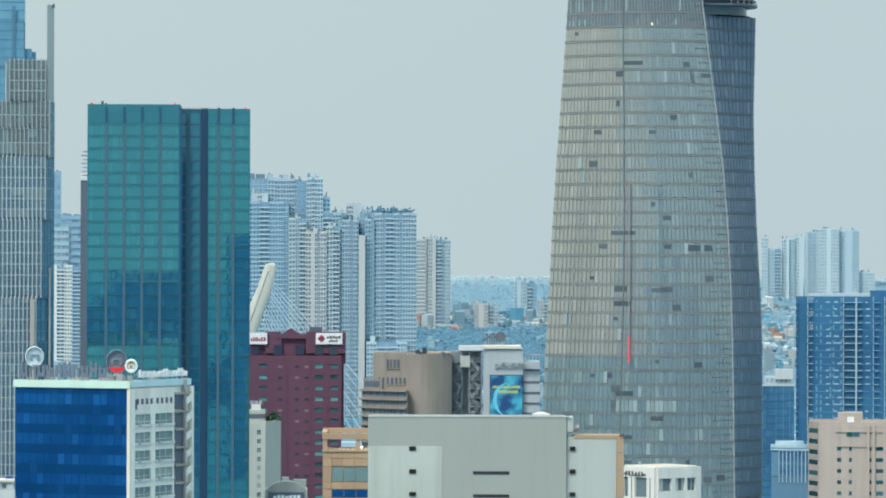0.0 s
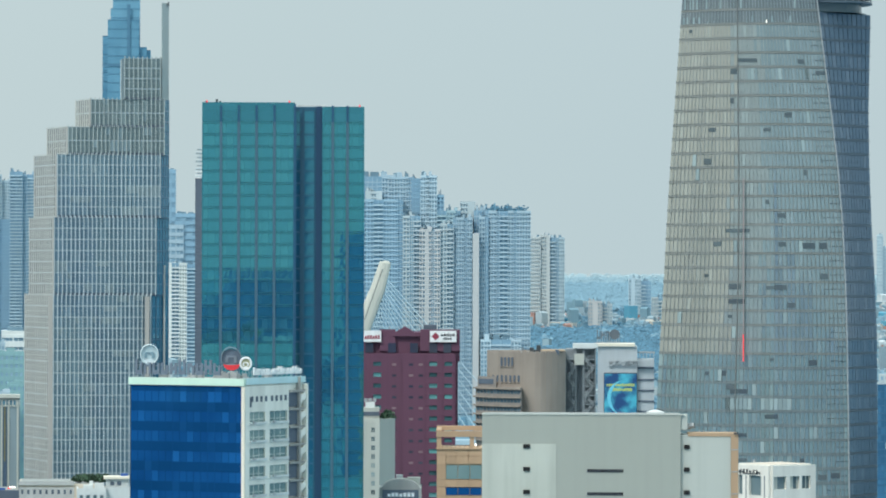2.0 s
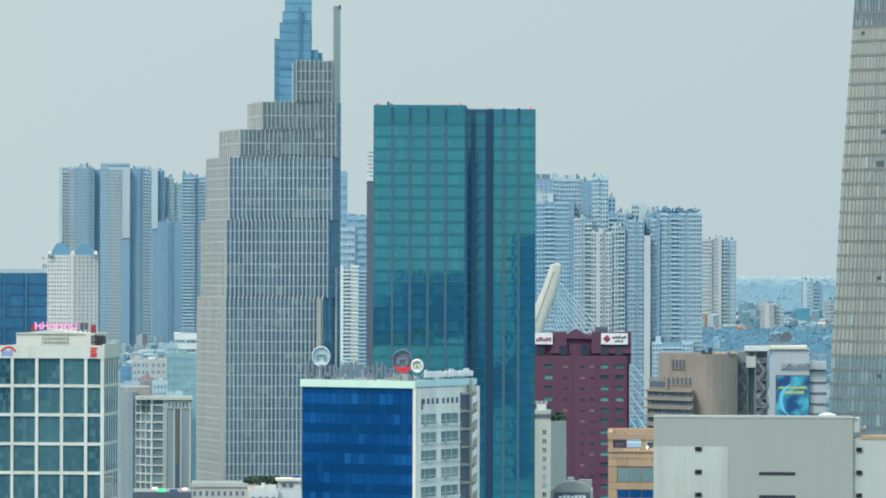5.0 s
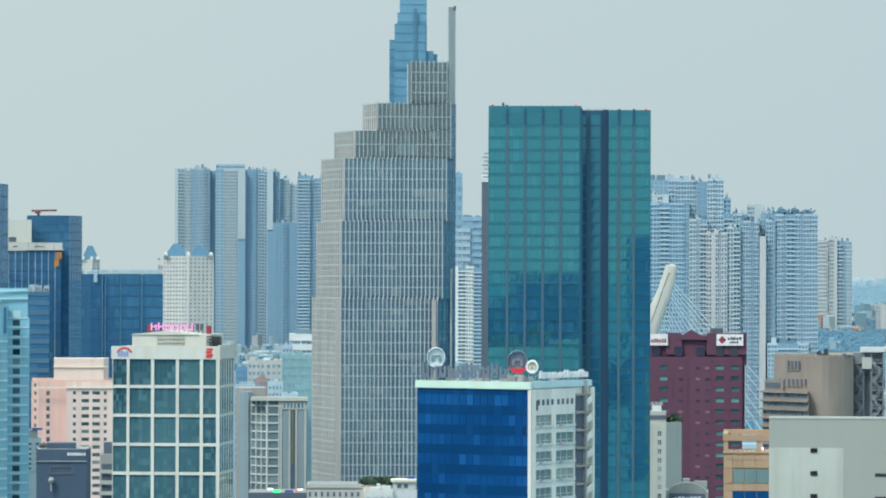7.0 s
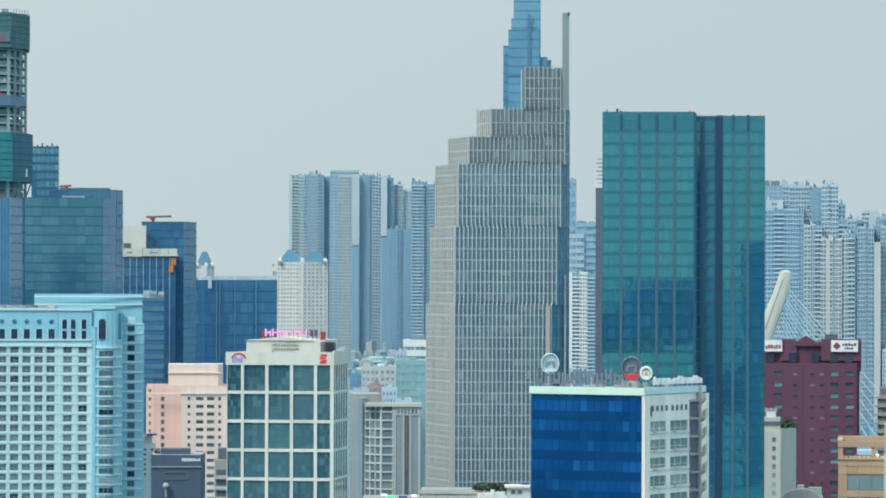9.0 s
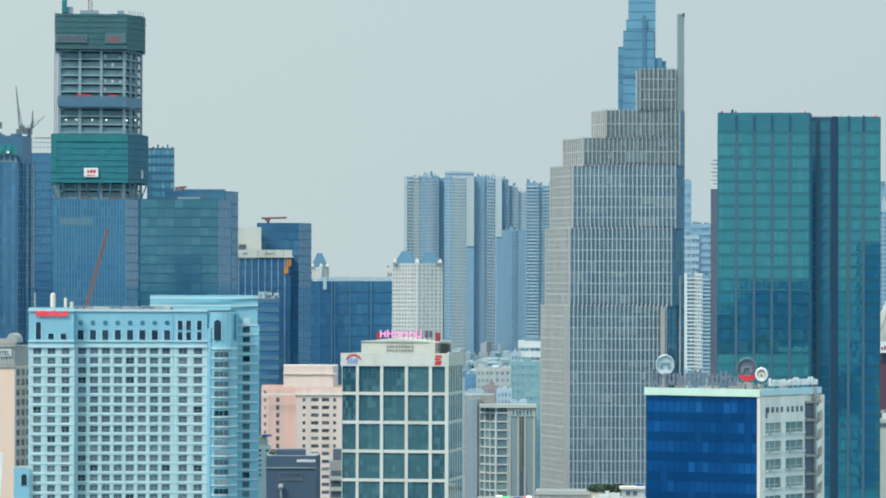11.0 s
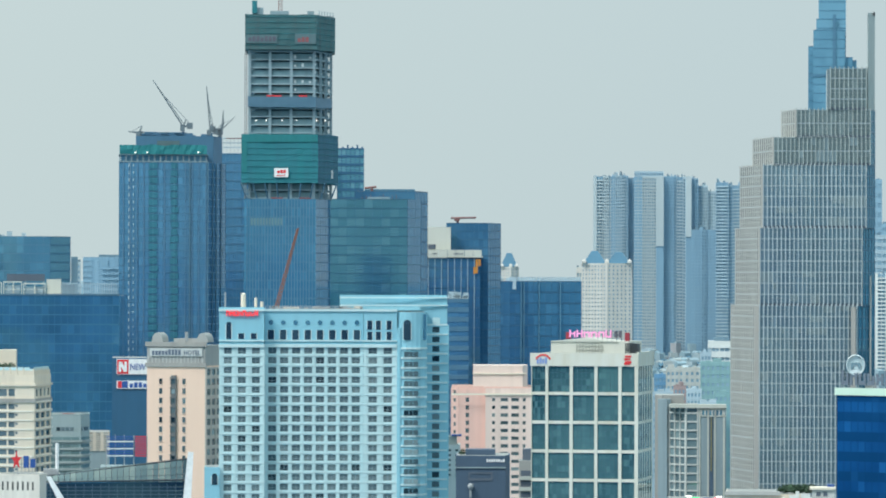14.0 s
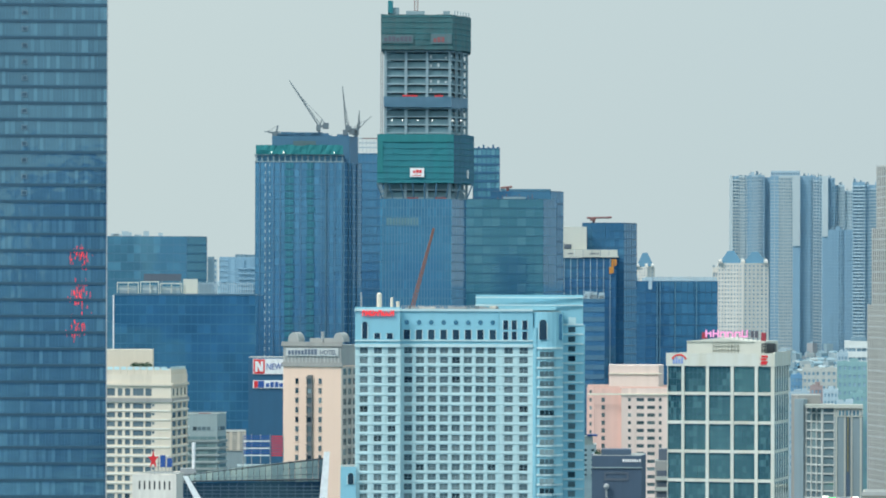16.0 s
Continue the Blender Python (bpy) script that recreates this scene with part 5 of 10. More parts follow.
# ---- stepped stone tower ----
def stepped_tower():
    t = site("stepped_stone_tower", -1.389, 1340, "stepped grey stone tower with vertical fins and slim mast", "skyscraper")
    fh = 3.55
    th = 74
    # tiers: left, corner, right across the front, bottom and top
    tiers = ((-8.98, 0.00, 30.71, 0, 113.00), (-7.54, 0.18, 32.33, 113.00, 137.61), (-6.10, 1.08, 33.59, 137.61, 157.54),
             (-1.97, 4.49, 34.84, 157.54, 166.34), (7.18, 11.67, 34.84, 166.34, 175.13), (21.19, 22.27, 33.59, 175.13, 188.23))
    for i, (xl, xc, xr, z0, z1) in enumerate(tiers):
        tt = radians(th)
        back = 34
        p0, p1, p2 = (xl, (xc - xl) * math.tan(tt)), (xc, 0), (xr, 1.2)
        p3, p4 = (xr, back), (xl, back)
        pts = [p0, p1, p2, p3, p4] if i < 5 else [(xl, 1), p1, p2, (xr, 16), (xl, 16)]
        body(t, pts, z1 - 0.2, G_GREY, "core", z0=z0, roof=ROOFING)
        n = max(2, round((z1 - z0) / fh))
        step = (z1 - z0) / n
        rows = [(z0 + step * k + 0.30, z0 + step * (k + 1) - 0.12) for k in range(n)]
        w = (Vector(p2) - Vector(p1)).length
        cols = max(3, round(w / 1.34))
        f = face(p1, p2)
        # the lower tiers' bluer glass has a reflected skyline put into its colour
        wall_face(t, p1, p2, z0, z1, (cols, 0.84, 0, 0), rows, SPANDREL, G_STEP if i < 3 else G_STEP_TOP, 0.22, name="window", limit=0, depth=0.12, wall_name="fin_wall", corner=False)
        # each pane's transom, and a few floors with pale blinds drawn
        bm = bmesh.new()
        for a, b in rows:
            box(bm, 0, w, -0.20, -0.125, a + (b - a) * 0.62, a + (b - a) * 0.62 + 0.09, 0, f)
        part("transom_field", bm, TRANSOM, t, kind="stuff")
        rnd = random.Random(60 + i)
        bm = bmesh.new()
        for a, b in rows:
            q = 0
            while q < cols:
                run = rnd.choice((1, 1, 2, 3, 5))
                if rnd.random() < 0.09:
                    h = rnd.uniform(0.35, 1.0)
                    for e in range(q, min(cols, q + run)):
                        x = w * (e + 0.5) / cols
                        box(bm, x - 0.52, x + 0.52, -0.17, -0.13, b - (b - a) * h, b, 0, f)
                q += run
        part("blind_field", bm, STEP_BLIND, t, kind="stuff")
        # tall fins stand in front; dark strips paint the shade at upper tiers' feet
        for q in range(cols + 1):
            x = w * q / cols
            solid(t, "fin", FIN if i < 3 else FIN_TOP, x - 0.13, x + 0.13, -0.75, -0.24, z0, z1 + 0.5, m=f)
        if i:
            solid(t, "terrace_slot", SLATE, 0, w, -0.24, -0.225, z0 + 0.02, z0 + 0.75, m=f)
        if i < 5:
            wl = (Vector(p1) - Vector(p0)).length
            cl = max(3, round(wl / 2.6))
            g = face(p0, p1)
            end = 5.0 if i == 0 else 1.6
            wall_face(t, p0, p1, z0, z1, (cl, 0.52, 0, end), rows, STONE_PANEL, G_STEP_SIDE, 0.16, name="window", limit=0, depth=0.1, corner=True, wall_name="side_wall")
            for k, (a, b) in enumerate(rows):
                solid(t, "side_ledge", FIN, 0, wl - end, -0.24, -0.165, a - 0.30, a - 0.02, m=g)
                solid(t, "side_ledge", STONE_PANEL, 0, wl - end, -0.22, -0.165, (a + b) / 2 - 0.1, (a + b) / 2 + 0.12, m=g)
            for q in range(cl + 1):
                x = (wl - end) * q / cl
                solid(t, "side_fin", FIN_WARM, x - 0.3, x + 0.3, -0.30, -0.165, z0 + 0.1, z1 + 0.4, m=g)
            solid(t, "corner_pier", PIER_STONE, wl - end + 0.4, wl + 0.16, -0.36, -0.165, z0, z1, m=g)
    # glass side wing and its stone spine
    for k, (za, zb, xa, xb) in enumerate(((0, 113.00, 31.07, 36.46), (113.00, 137.61, 32.51, 36.46), (137.61, 157.54, 33.77, 36.46), (157.54, 175.13, 34.93, 36.46))):
        pa, pb = (xa, 2.2), (xb, 7.5)
        body(t, [pa, pb, (xb, 34), (xa, 34)], zb - 0.1, G_STEEL, "wing_core", z0=za)
        wall_face(t, pa, pb, za, zb, (4 if k < 2 else 3, 0.8, 0, 0), (max(2, round((zb - za) / fh)), 0.88, 0, 0), WING_FRAME, G_WING if k < 3 else G_STEEL, 0.2, name="wing_panel", limit=0, corner=False)
    solid(t, "stone_spine", PIER_STONE, 28.92, 30.35, -0.9, 2.0, 0, 112.64)
    solid(t, "wing_spine", STONE_PANEL, 34.9, 35.5, 5.2, 6.6, 0, 122.5)
    # mast
    bm = bmesh.new()
    prism(bm, [(34.21, 5), (36.46, 7), (36.46, 12), (34.21, 12)], 174.95, 206.14)
    part("mast", bm, FIN_TOP, t, "slim pale stone mast")
    bm = bmesh.new()
    prism(bm, [(31.97, 4), (34.20, 6), (34.20, 16), (31.97, 16)], 175.13, 188.58)
    part("mast_wall", bm, FIN_TOP, t)
    solid(t, "mast_lamp", DARK_STEEL, 36.0, 36.5, 6.0, 6.6, 205.2, 206.5)


FIN_TOP = paint("pale_green_stone", (0.40, 0.455, 0.45), dirt=0.3)
FIN_WARM = paint("warm_stone_fins", (0.47, 0.48, 0.455), dirt=0.2)
PIER_STONE = paint("pinkish_stone", (0.40, 0.395, 0.375), dirt=0.2)
TRANSOM = paint("grey_transoms", (0.25, 0.30, 0.32), rough=0.5)
STEP_BLIND = glazing("pale_drawn_blinds", (0.22, 0.305, 0.335), (0.285, 0.37, 0.40), bright=0.6)
G_STEP_TOP = glazing("grey_green_glass_bays", (0.124, 0.176, 0.192), (0.208, 0.273, 0.286), ior=2.0, tint=(0.75, 0.95, 1.0), bright=0.3)
G_STEP_SIDE = glazing("grey_side_windows", (0.17, 0.195, 0.195), (0.26, 0.29, 0.285), ior=1.8, bright=0.4)
WING_FRAME = paint("steel_blue_wing_frames", (0.055, 0.15, 0.23), rough=0.4)
G_WING = glazing("deep_steel_glass", (0.04, 0.15, 0.245), (0.075, 0.20, 0.29), rough=0.03, ior=2.2, bright=0.4, tint=(0.35, 0.8, 1.0))


stepped_tower()


# ---- needle tower far behind ----
def needle_tower():
    t = site("far_blue_supertall", -0.437, 4700, "very tall pale blue glass tower of bundled shafts far behind", "skyscraper")
    shafts = ((-24.57, -13.23, 8, 384.45), (-18.90, 15.75, 0, 402.04), (-15.75, 17.01, 3, 414.61), (-13.23, 17.01, 6, 444.12), (15.75, 28.98, 10, 368.73), (14.49, 24.57, 5, 371.87), (-9.45, 11.97, 14, 460))
    for xa, xb, y, z in shafts:
        body(t, [(xa, y), (xb, y), (xb, y + 30), (xa, y + 30)], z, L_GLASS, "shaft")
        bm = bmesh.new()
        for q in range(int(z / 12)):
            box(bm, xa, xb, y - 0.3, y - 0.01, z - 0.8 - q * 10.0, z - q * 10.0)
        part("floor_line_field", bm, FAR_ROOF, t, kind="stuff")
    solid(t, "centre_rib", FAR_ROOF, 2.52, 6.30, -1.2, -0.5, 0, 419.00)
    solid(t, "dark_belt", FAR_ROOF, -24.57, 17.01, -0.8, -0.4, 349.86, 353.01)


needle_tower()


# ---- cable-stayed bridge ----
def bridge():
    t = site("cable_stayed_bridge", 3.001, 2750, "white leaning bridge pylon with fans of thin cables", "bridge")
    ctrl = [(-26.16, 0, 0), (-18.81, 0, 53.57), (-11.82, 0, 77.52), (-7.41, 0, 90.05), (-3.73, 0, 100.37), (0.32, 0, 110.32), (5.11, 0, 126.91)]
    bm = bmesh.new()
    rings = []
    for i, (x, y, z) in enumerate(ctrl):
        w = (11.0, 10.0, 9.0, 8.6, 8.4, 8.0, 6.6)[i]
        h = (3.0, 3.0, 2.6, 2.4, 2.3, 2.2, 1.6)[i]
        tilt = 0 if i < 2 else 0.45
        rings.append([bm.verts.new((x + w * math.cos(a) * 0.55, y + h * math.sin(a), z - w * math.cos(a) * tilt * 0.5)) for a in [2 * math.pi * k / 12 for k in range(12)]])
    for a, b in zip(rings, rings[1:]):
        for i in range(12):
            bm.faces.new((a[i], a[(i + 1) % 12], b[(i + 1) % 12], b[i]))
    bm.faces.new(rings[-1])
    part("pylon", bm, PYLON_CREAM, t)
    # a darker rod on the surface stands in for the shaded slot
    bm = bmesh.new()
    rod(bm, (-8.4, -2.1, 90.05), (3.3, -1.75, 123.2), 0.55, sides=6, r2=0.35)
    part("pylon_slot", bm, PYLON_SHADE, t)
    bm = bmesh.new()
    bmesh.ops.create_uvsphere(bm, u_segments=12, v_segments=8, radius=1.0, matrix=pose(5.05, 0, 126.6) @ Matrix.Diagonal((3.4, 1.5, 2.0, 1)))
    part("pylon_tip", bm, PYLON_CREAM, t)
    for i in range(16):
        f = i / 15
        top = Vector((2.57, 0, 120.74)).lerp(Vector((-6.62, 0, 94.20)), f)
        foot = Vector((97.21 - 90 * f * 0.4, 0, 14)).lerp(Vector((14.70, 0, 14)), f)
        bm = bmesh.new()
        rod(bm, top, foot, 0.3, sides=4)
        part("cable", bm, FAR_WHITE, t)
    for i in range(8):
        f = i / 7
        bm = bmesh.new()
        rod(bm, Vector((2.21, 3, 120.00)).lerp(Vector((-5.52, 3, 97.88)), f), Vector((-57.04, 40, 14)).lerp(Vector((-27.59, 30, 14)), f), 0.2, sides=4)
        part("cable", bm, FAR_WHITE, t)
    bm = bmesh.new()
    box(bm, -120, 160, -12, 12, 9, 12)
    part("deck", bm, FAR_GREY, t)


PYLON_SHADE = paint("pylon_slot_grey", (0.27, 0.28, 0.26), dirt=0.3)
PYLON_CREAM = paint("weathered_cream_steel", (0.54, 0.54, 0.475), dirt=0.3)
bridge()


# ---- far apartment towers ----
def apartment(x0, x1, z1, y, cols, fh, wall, pane, ratio=(0.6, 0.5), depth=24, t=None):
    """A block of flats: window grid, balcony bands and a roof box."""
    m, label = t
    t = tagged(new("apartment_tower"), label, "apartments", "far towers")
    t.matrix_basis = m @ pose((x0 + x1) / 2, y, 0)
    x0, x1, y = (x0 - x1) / 2, (x1 - x0) / 2, 0
    body(t, [(x0, y), (x1, y), (x1, y + depth), (x0, y + depth)], z1, wall, "block")
    rows = int((z1 - 8) / fh)
    w = x1 - x0
    rnd = random.Random(int(abs(m.translation.x) * 7 + z1 + w * 13))
    # vertical strips: window grids, open balconies, recesses drawn in a shade-dark colour
    k = max(1, round(w / 8.5))
    cuts = [x0 + w * (i + (rnd.uniform(-0.18, 0.18) if 0 < i < k else 0)) / k for i in range(k + 1)]
    bal, rec = bmesh.new(), bmesh.new()
    for i, (a, b) in enumerate(zip(cuts, cuts[1:])):
        kind_ = rnd.choice("wwwbr") if k > 2 else "w"
        if pane == wall:
            kind_ = "w"
        if kind_ == "r":
            box(rec, a, b, y - 0.12, y - 0.01, 4, z1 - 1)
            a2 = a + (b - a) * 0.3
            box(bal, a2, a2 + (b - a) * 0.4, y - 0.5, y - 0.13, 4, z1 - 2)
        elif kind_ == "b":
            box(rec, a, b, y - 0.12, y - 0.01, 4, z1 - 1)
            for q in range(rows):
                z = 4 + q * fh
                box(bal, a + 0.2, b - 0.2, y - 1.5, y - 0.13, z, z + 1.15)
            box(bal, (a + b) / 2 - 0.3, (a + b) / 2 + 0.3, y - 1.3, y - 0.13, 4, z1 - 2)
        else:
            n = max(1, round(cols * (b - a) / w))
            wall_face(t, (a, y), (b, y), 4, z1 - 2, (n, ratio[0], 0.2, 0.2), (rows, ratio[1], 0, 0), wall, pane, 0.5 + 0.4 * (i % 2), limit=0, corner=False)
    if len(bal.faces):
        part("balcony_field", bal, wall, t, kind="stuff")
        # the recesses' shade is put into this deep blue
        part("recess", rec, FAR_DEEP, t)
    bm = bmesh.new()
    for i in range(4 if w > 12 else 2):
        a = x0 + w * rnd.uniform(0.0, 0.75)
        box(bm, a, a + w * rnd.uniform(0.14, 0.32), y + rnd.uniform(0.5, 6), y + depth - 4, z1, z1 + rnd.uniform(0.6, 2.2), 1)
    part("roof_structure", bm, [wall, FAR_TOP], t, kind="stuff")


def flats(m, label, x0, x1, z1, y, strips, wall, pane, fh=3.2, depth=24, k=1.0, roof=2, base=4.0, ledge=None, seed=1):
    """A far tower block by its vertical strips: w window wall, b open balconies, r deep recess, p plain wall.
    k moves the block outward along the line of sight from the eye."""
    t = tagged(new("apartment_tower"), label, "apartments", "far towers")
    out = Matrix.Translation(m.translation * (k - 1)) @ m
    t.matrix_basis = out @ pose((x0 + x1) / 2 * k, y * k, 0)
    w = (x1 - x0) * k
    z1 = EYE + (z1 - EYE) * k
    xa, xb = -w / 2, w / 2
    # the block's deep blue puts shade behind recesses and balconies
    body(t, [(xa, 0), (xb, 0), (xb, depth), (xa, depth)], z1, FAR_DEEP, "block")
    rows = int((z1 - base - 1.2) / fh)
    zb = z1 - 1.2 - rows * fh
    spec = [(q[0], float(q[1:])) for q in strips.split()]
    total = sum(q for _, q in spec)
    x = xa
    bal, led, frm = bmesh.new(), bmesh.new(), bmesh.new()
    for i, (kind_, q) in enumerate(spec):
        a, b = x, x + w * q / total
        x = b
        if kind_ == "p":
            box(frm, a, b, -1.0, 0, zb, z1 + 0.4)
        elif kind_ == "r":
            for j in range(rows):
                box(led, a, b, -0.15, 0, zb + j * fh, zb + j * fh + 0.5)
            for j in range(1, max(2, round((b - a) / 3.0))):
                e = a + (b - a) * j / max(2, round((b - a) / 3.0))
                box(frm, e - 0.22, e + 0.22, -0.3, 0, zb, z1 - 0.4)
        elif kind_ == "b":
            for j in range(rows):
                box(bal, a + 0.1, b - 0.1, -1.6, 0, zb + j * fh - 0.1, zb + j * fh + 1.05)
            for e in (a, (a + b) / 2, b):
                box(frm, e - 0.18, e + 0.18, -1.4, 0, zb, z1 - 0.5)
        else:
            n = max(1, round((b - a) / 2.1))
            wall_face(t, (a, 0), (b, 0), zb, z1 - 1.2, (n, 0.56, 0.1, 0.1), (rows, 0.56, 0, 0), wall, pane, 0.9, limit=0, corner=False)
            box(frm, a, b, -1.0, 0, z1 - 1.2, z1 + 0.3)
            for j in range(rows + 1):
                box(led, a, b, -1.2, -0.9, zb + j * fh - 0.22, zb + j * fh + 0.16)
    for bm, nm, mt in ((bal, "balcony_field", ledge or wall), (led, "ledge_field", ledge or wall), (frm, "pier_field", wall)):
        if len(bm.faces):
            part(nm, bm, mt, t, kind="stuff")
        else:
            bm.free()
    rnd = random.Random(seed)
    bm = bmesh.new()
    for j in range(roof * 4):
        a = xa + w * rnd.uniform(0.0, 0.8)
        q = w * rnd.uniform(0.06, 0.2)
        h = rnd.uniform(0.8, 2.4 + roof * 0.7)
        box(bm, a, min(xb, a + q), rnd.uniform(0.3, 6), depth - 4, z1, z1 + h, rnd.randrange(2))
        if rnd.random() < 0.4:
            box(bm, a + q * 0.2, a + q * 0.6, 2, 8, z1 + h, z1 + h + rnd.uniform(0.5, 1.6), 1)
    part("roof_structure", bm, [wall, FAR_TOP], t, kind="stuff")
    return t


def roof_garden(t, xa, xb, z, r, n, seed):
    """A dark planted roof of many small clumps."""
    rnd = random.Random(seed)
    bm = bmesh.new()
    for i in range(n):
        cx, cz, rr = rnd.uniform(xa, xb), z, r * rnd.uniform(0.5, 1.1)
        for k in range(10):
            q = Vector((cx + rnd.gauss(0, rr * 0.7), rnd.uniform(0, 3), cz + abs(rnd.gauss(0, rr * 0.7))))
            u = Vector((rnd.uniform(0.4, 1), rnd.uniform(-0.4, 0.4), rnd.uniform(-0.5, 0.5))) * rr * 0.5
            v = Vector((rnd.uniform(-0.3, 0.3), 0.3, rnd.uniform(0.5, 1))) * rr * 0.5
            bm.faces.new([bm.verts.new(q + e) for e in (u, v, -u, -v)])
    part("roof_garden", bm, FAR_LEAF, t, kind="stuff")


# haze is put into this leaf colour
FAR_LEAF = paint("green_haze_foliage", (0.085, 0.20, 0.285), rough=0.9, dirt=0.3, spread=0.3)
FAR_PINK = paint("pink_haze_render", (0.50, 0.515, 0.515), dirt=0.15)
# these far towers have the haze in their wall and window colours
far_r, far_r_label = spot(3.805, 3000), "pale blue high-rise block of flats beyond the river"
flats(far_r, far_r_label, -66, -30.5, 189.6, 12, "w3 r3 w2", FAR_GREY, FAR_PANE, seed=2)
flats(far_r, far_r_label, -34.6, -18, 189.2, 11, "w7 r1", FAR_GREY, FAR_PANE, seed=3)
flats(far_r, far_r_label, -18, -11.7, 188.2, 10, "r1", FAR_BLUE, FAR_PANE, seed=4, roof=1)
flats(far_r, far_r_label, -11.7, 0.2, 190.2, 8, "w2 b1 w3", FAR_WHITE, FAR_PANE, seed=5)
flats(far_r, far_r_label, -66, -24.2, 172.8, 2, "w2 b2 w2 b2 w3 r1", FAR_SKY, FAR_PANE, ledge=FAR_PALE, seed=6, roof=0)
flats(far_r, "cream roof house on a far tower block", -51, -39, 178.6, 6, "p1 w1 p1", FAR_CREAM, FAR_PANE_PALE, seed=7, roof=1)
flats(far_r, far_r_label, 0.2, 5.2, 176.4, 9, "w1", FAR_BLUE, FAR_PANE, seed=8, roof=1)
flats(far_r, far_r_label, 0.2, 16.8, 165.2, 5, "b2 w2 r1", paint("teal_haze_render", (0.345, 0.485, 0.53), dirt=0.1), FAR_PANE, seed=9, roof=1)
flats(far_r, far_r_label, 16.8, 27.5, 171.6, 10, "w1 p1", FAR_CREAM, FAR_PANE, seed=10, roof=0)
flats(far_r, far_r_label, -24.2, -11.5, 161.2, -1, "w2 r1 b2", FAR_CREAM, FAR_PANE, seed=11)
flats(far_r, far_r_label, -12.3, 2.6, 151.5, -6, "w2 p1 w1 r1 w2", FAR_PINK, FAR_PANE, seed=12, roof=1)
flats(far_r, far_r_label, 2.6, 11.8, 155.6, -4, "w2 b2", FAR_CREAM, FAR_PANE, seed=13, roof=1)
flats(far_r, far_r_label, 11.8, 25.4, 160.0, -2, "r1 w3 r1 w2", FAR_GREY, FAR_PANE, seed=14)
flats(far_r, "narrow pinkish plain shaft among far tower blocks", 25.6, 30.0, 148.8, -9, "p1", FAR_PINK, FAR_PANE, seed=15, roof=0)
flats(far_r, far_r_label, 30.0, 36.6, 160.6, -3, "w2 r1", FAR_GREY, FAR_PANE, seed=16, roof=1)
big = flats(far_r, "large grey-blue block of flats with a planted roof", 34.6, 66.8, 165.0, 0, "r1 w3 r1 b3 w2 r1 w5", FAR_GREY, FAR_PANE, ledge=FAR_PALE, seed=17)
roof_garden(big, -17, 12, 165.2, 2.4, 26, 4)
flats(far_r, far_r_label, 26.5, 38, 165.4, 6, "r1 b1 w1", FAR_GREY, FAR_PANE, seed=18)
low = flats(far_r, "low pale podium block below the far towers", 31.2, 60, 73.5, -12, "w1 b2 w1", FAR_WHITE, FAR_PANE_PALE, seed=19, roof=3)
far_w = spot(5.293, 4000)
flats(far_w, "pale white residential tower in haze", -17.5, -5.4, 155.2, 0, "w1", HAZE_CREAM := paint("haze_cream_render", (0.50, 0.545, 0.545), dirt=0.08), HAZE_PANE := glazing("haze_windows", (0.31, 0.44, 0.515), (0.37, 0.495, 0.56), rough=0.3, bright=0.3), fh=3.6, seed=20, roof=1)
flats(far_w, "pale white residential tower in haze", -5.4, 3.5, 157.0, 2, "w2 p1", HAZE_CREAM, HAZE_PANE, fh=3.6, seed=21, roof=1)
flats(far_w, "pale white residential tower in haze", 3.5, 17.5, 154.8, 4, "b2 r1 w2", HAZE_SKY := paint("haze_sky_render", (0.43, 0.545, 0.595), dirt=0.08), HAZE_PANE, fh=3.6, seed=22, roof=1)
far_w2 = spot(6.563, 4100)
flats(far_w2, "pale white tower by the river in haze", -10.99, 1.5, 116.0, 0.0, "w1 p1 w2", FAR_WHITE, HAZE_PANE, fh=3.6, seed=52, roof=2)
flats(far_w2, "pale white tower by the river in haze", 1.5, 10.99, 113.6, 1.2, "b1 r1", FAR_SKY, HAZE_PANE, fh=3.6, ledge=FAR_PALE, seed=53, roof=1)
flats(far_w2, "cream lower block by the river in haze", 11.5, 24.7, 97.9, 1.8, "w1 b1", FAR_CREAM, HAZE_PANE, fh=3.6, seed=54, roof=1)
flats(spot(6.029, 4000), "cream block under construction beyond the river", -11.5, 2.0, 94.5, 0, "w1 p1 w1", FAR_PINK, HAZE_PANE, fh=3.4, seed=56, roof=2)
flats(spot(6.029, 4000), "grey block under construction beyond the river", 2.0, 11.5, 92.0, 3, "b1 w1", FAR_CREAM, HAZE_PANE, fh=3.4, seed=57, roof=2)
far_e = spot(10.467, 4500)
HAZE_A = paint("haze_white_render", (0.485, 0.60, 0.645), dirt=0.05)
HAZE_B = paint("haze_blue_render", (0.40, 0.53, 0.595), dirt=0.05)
PALE_GLASS = glazing("palest_haze_windows", (0.36, 0.49, 0.555), (0.41, 0.54, 0.60), rough=0.3, bright=0.3)
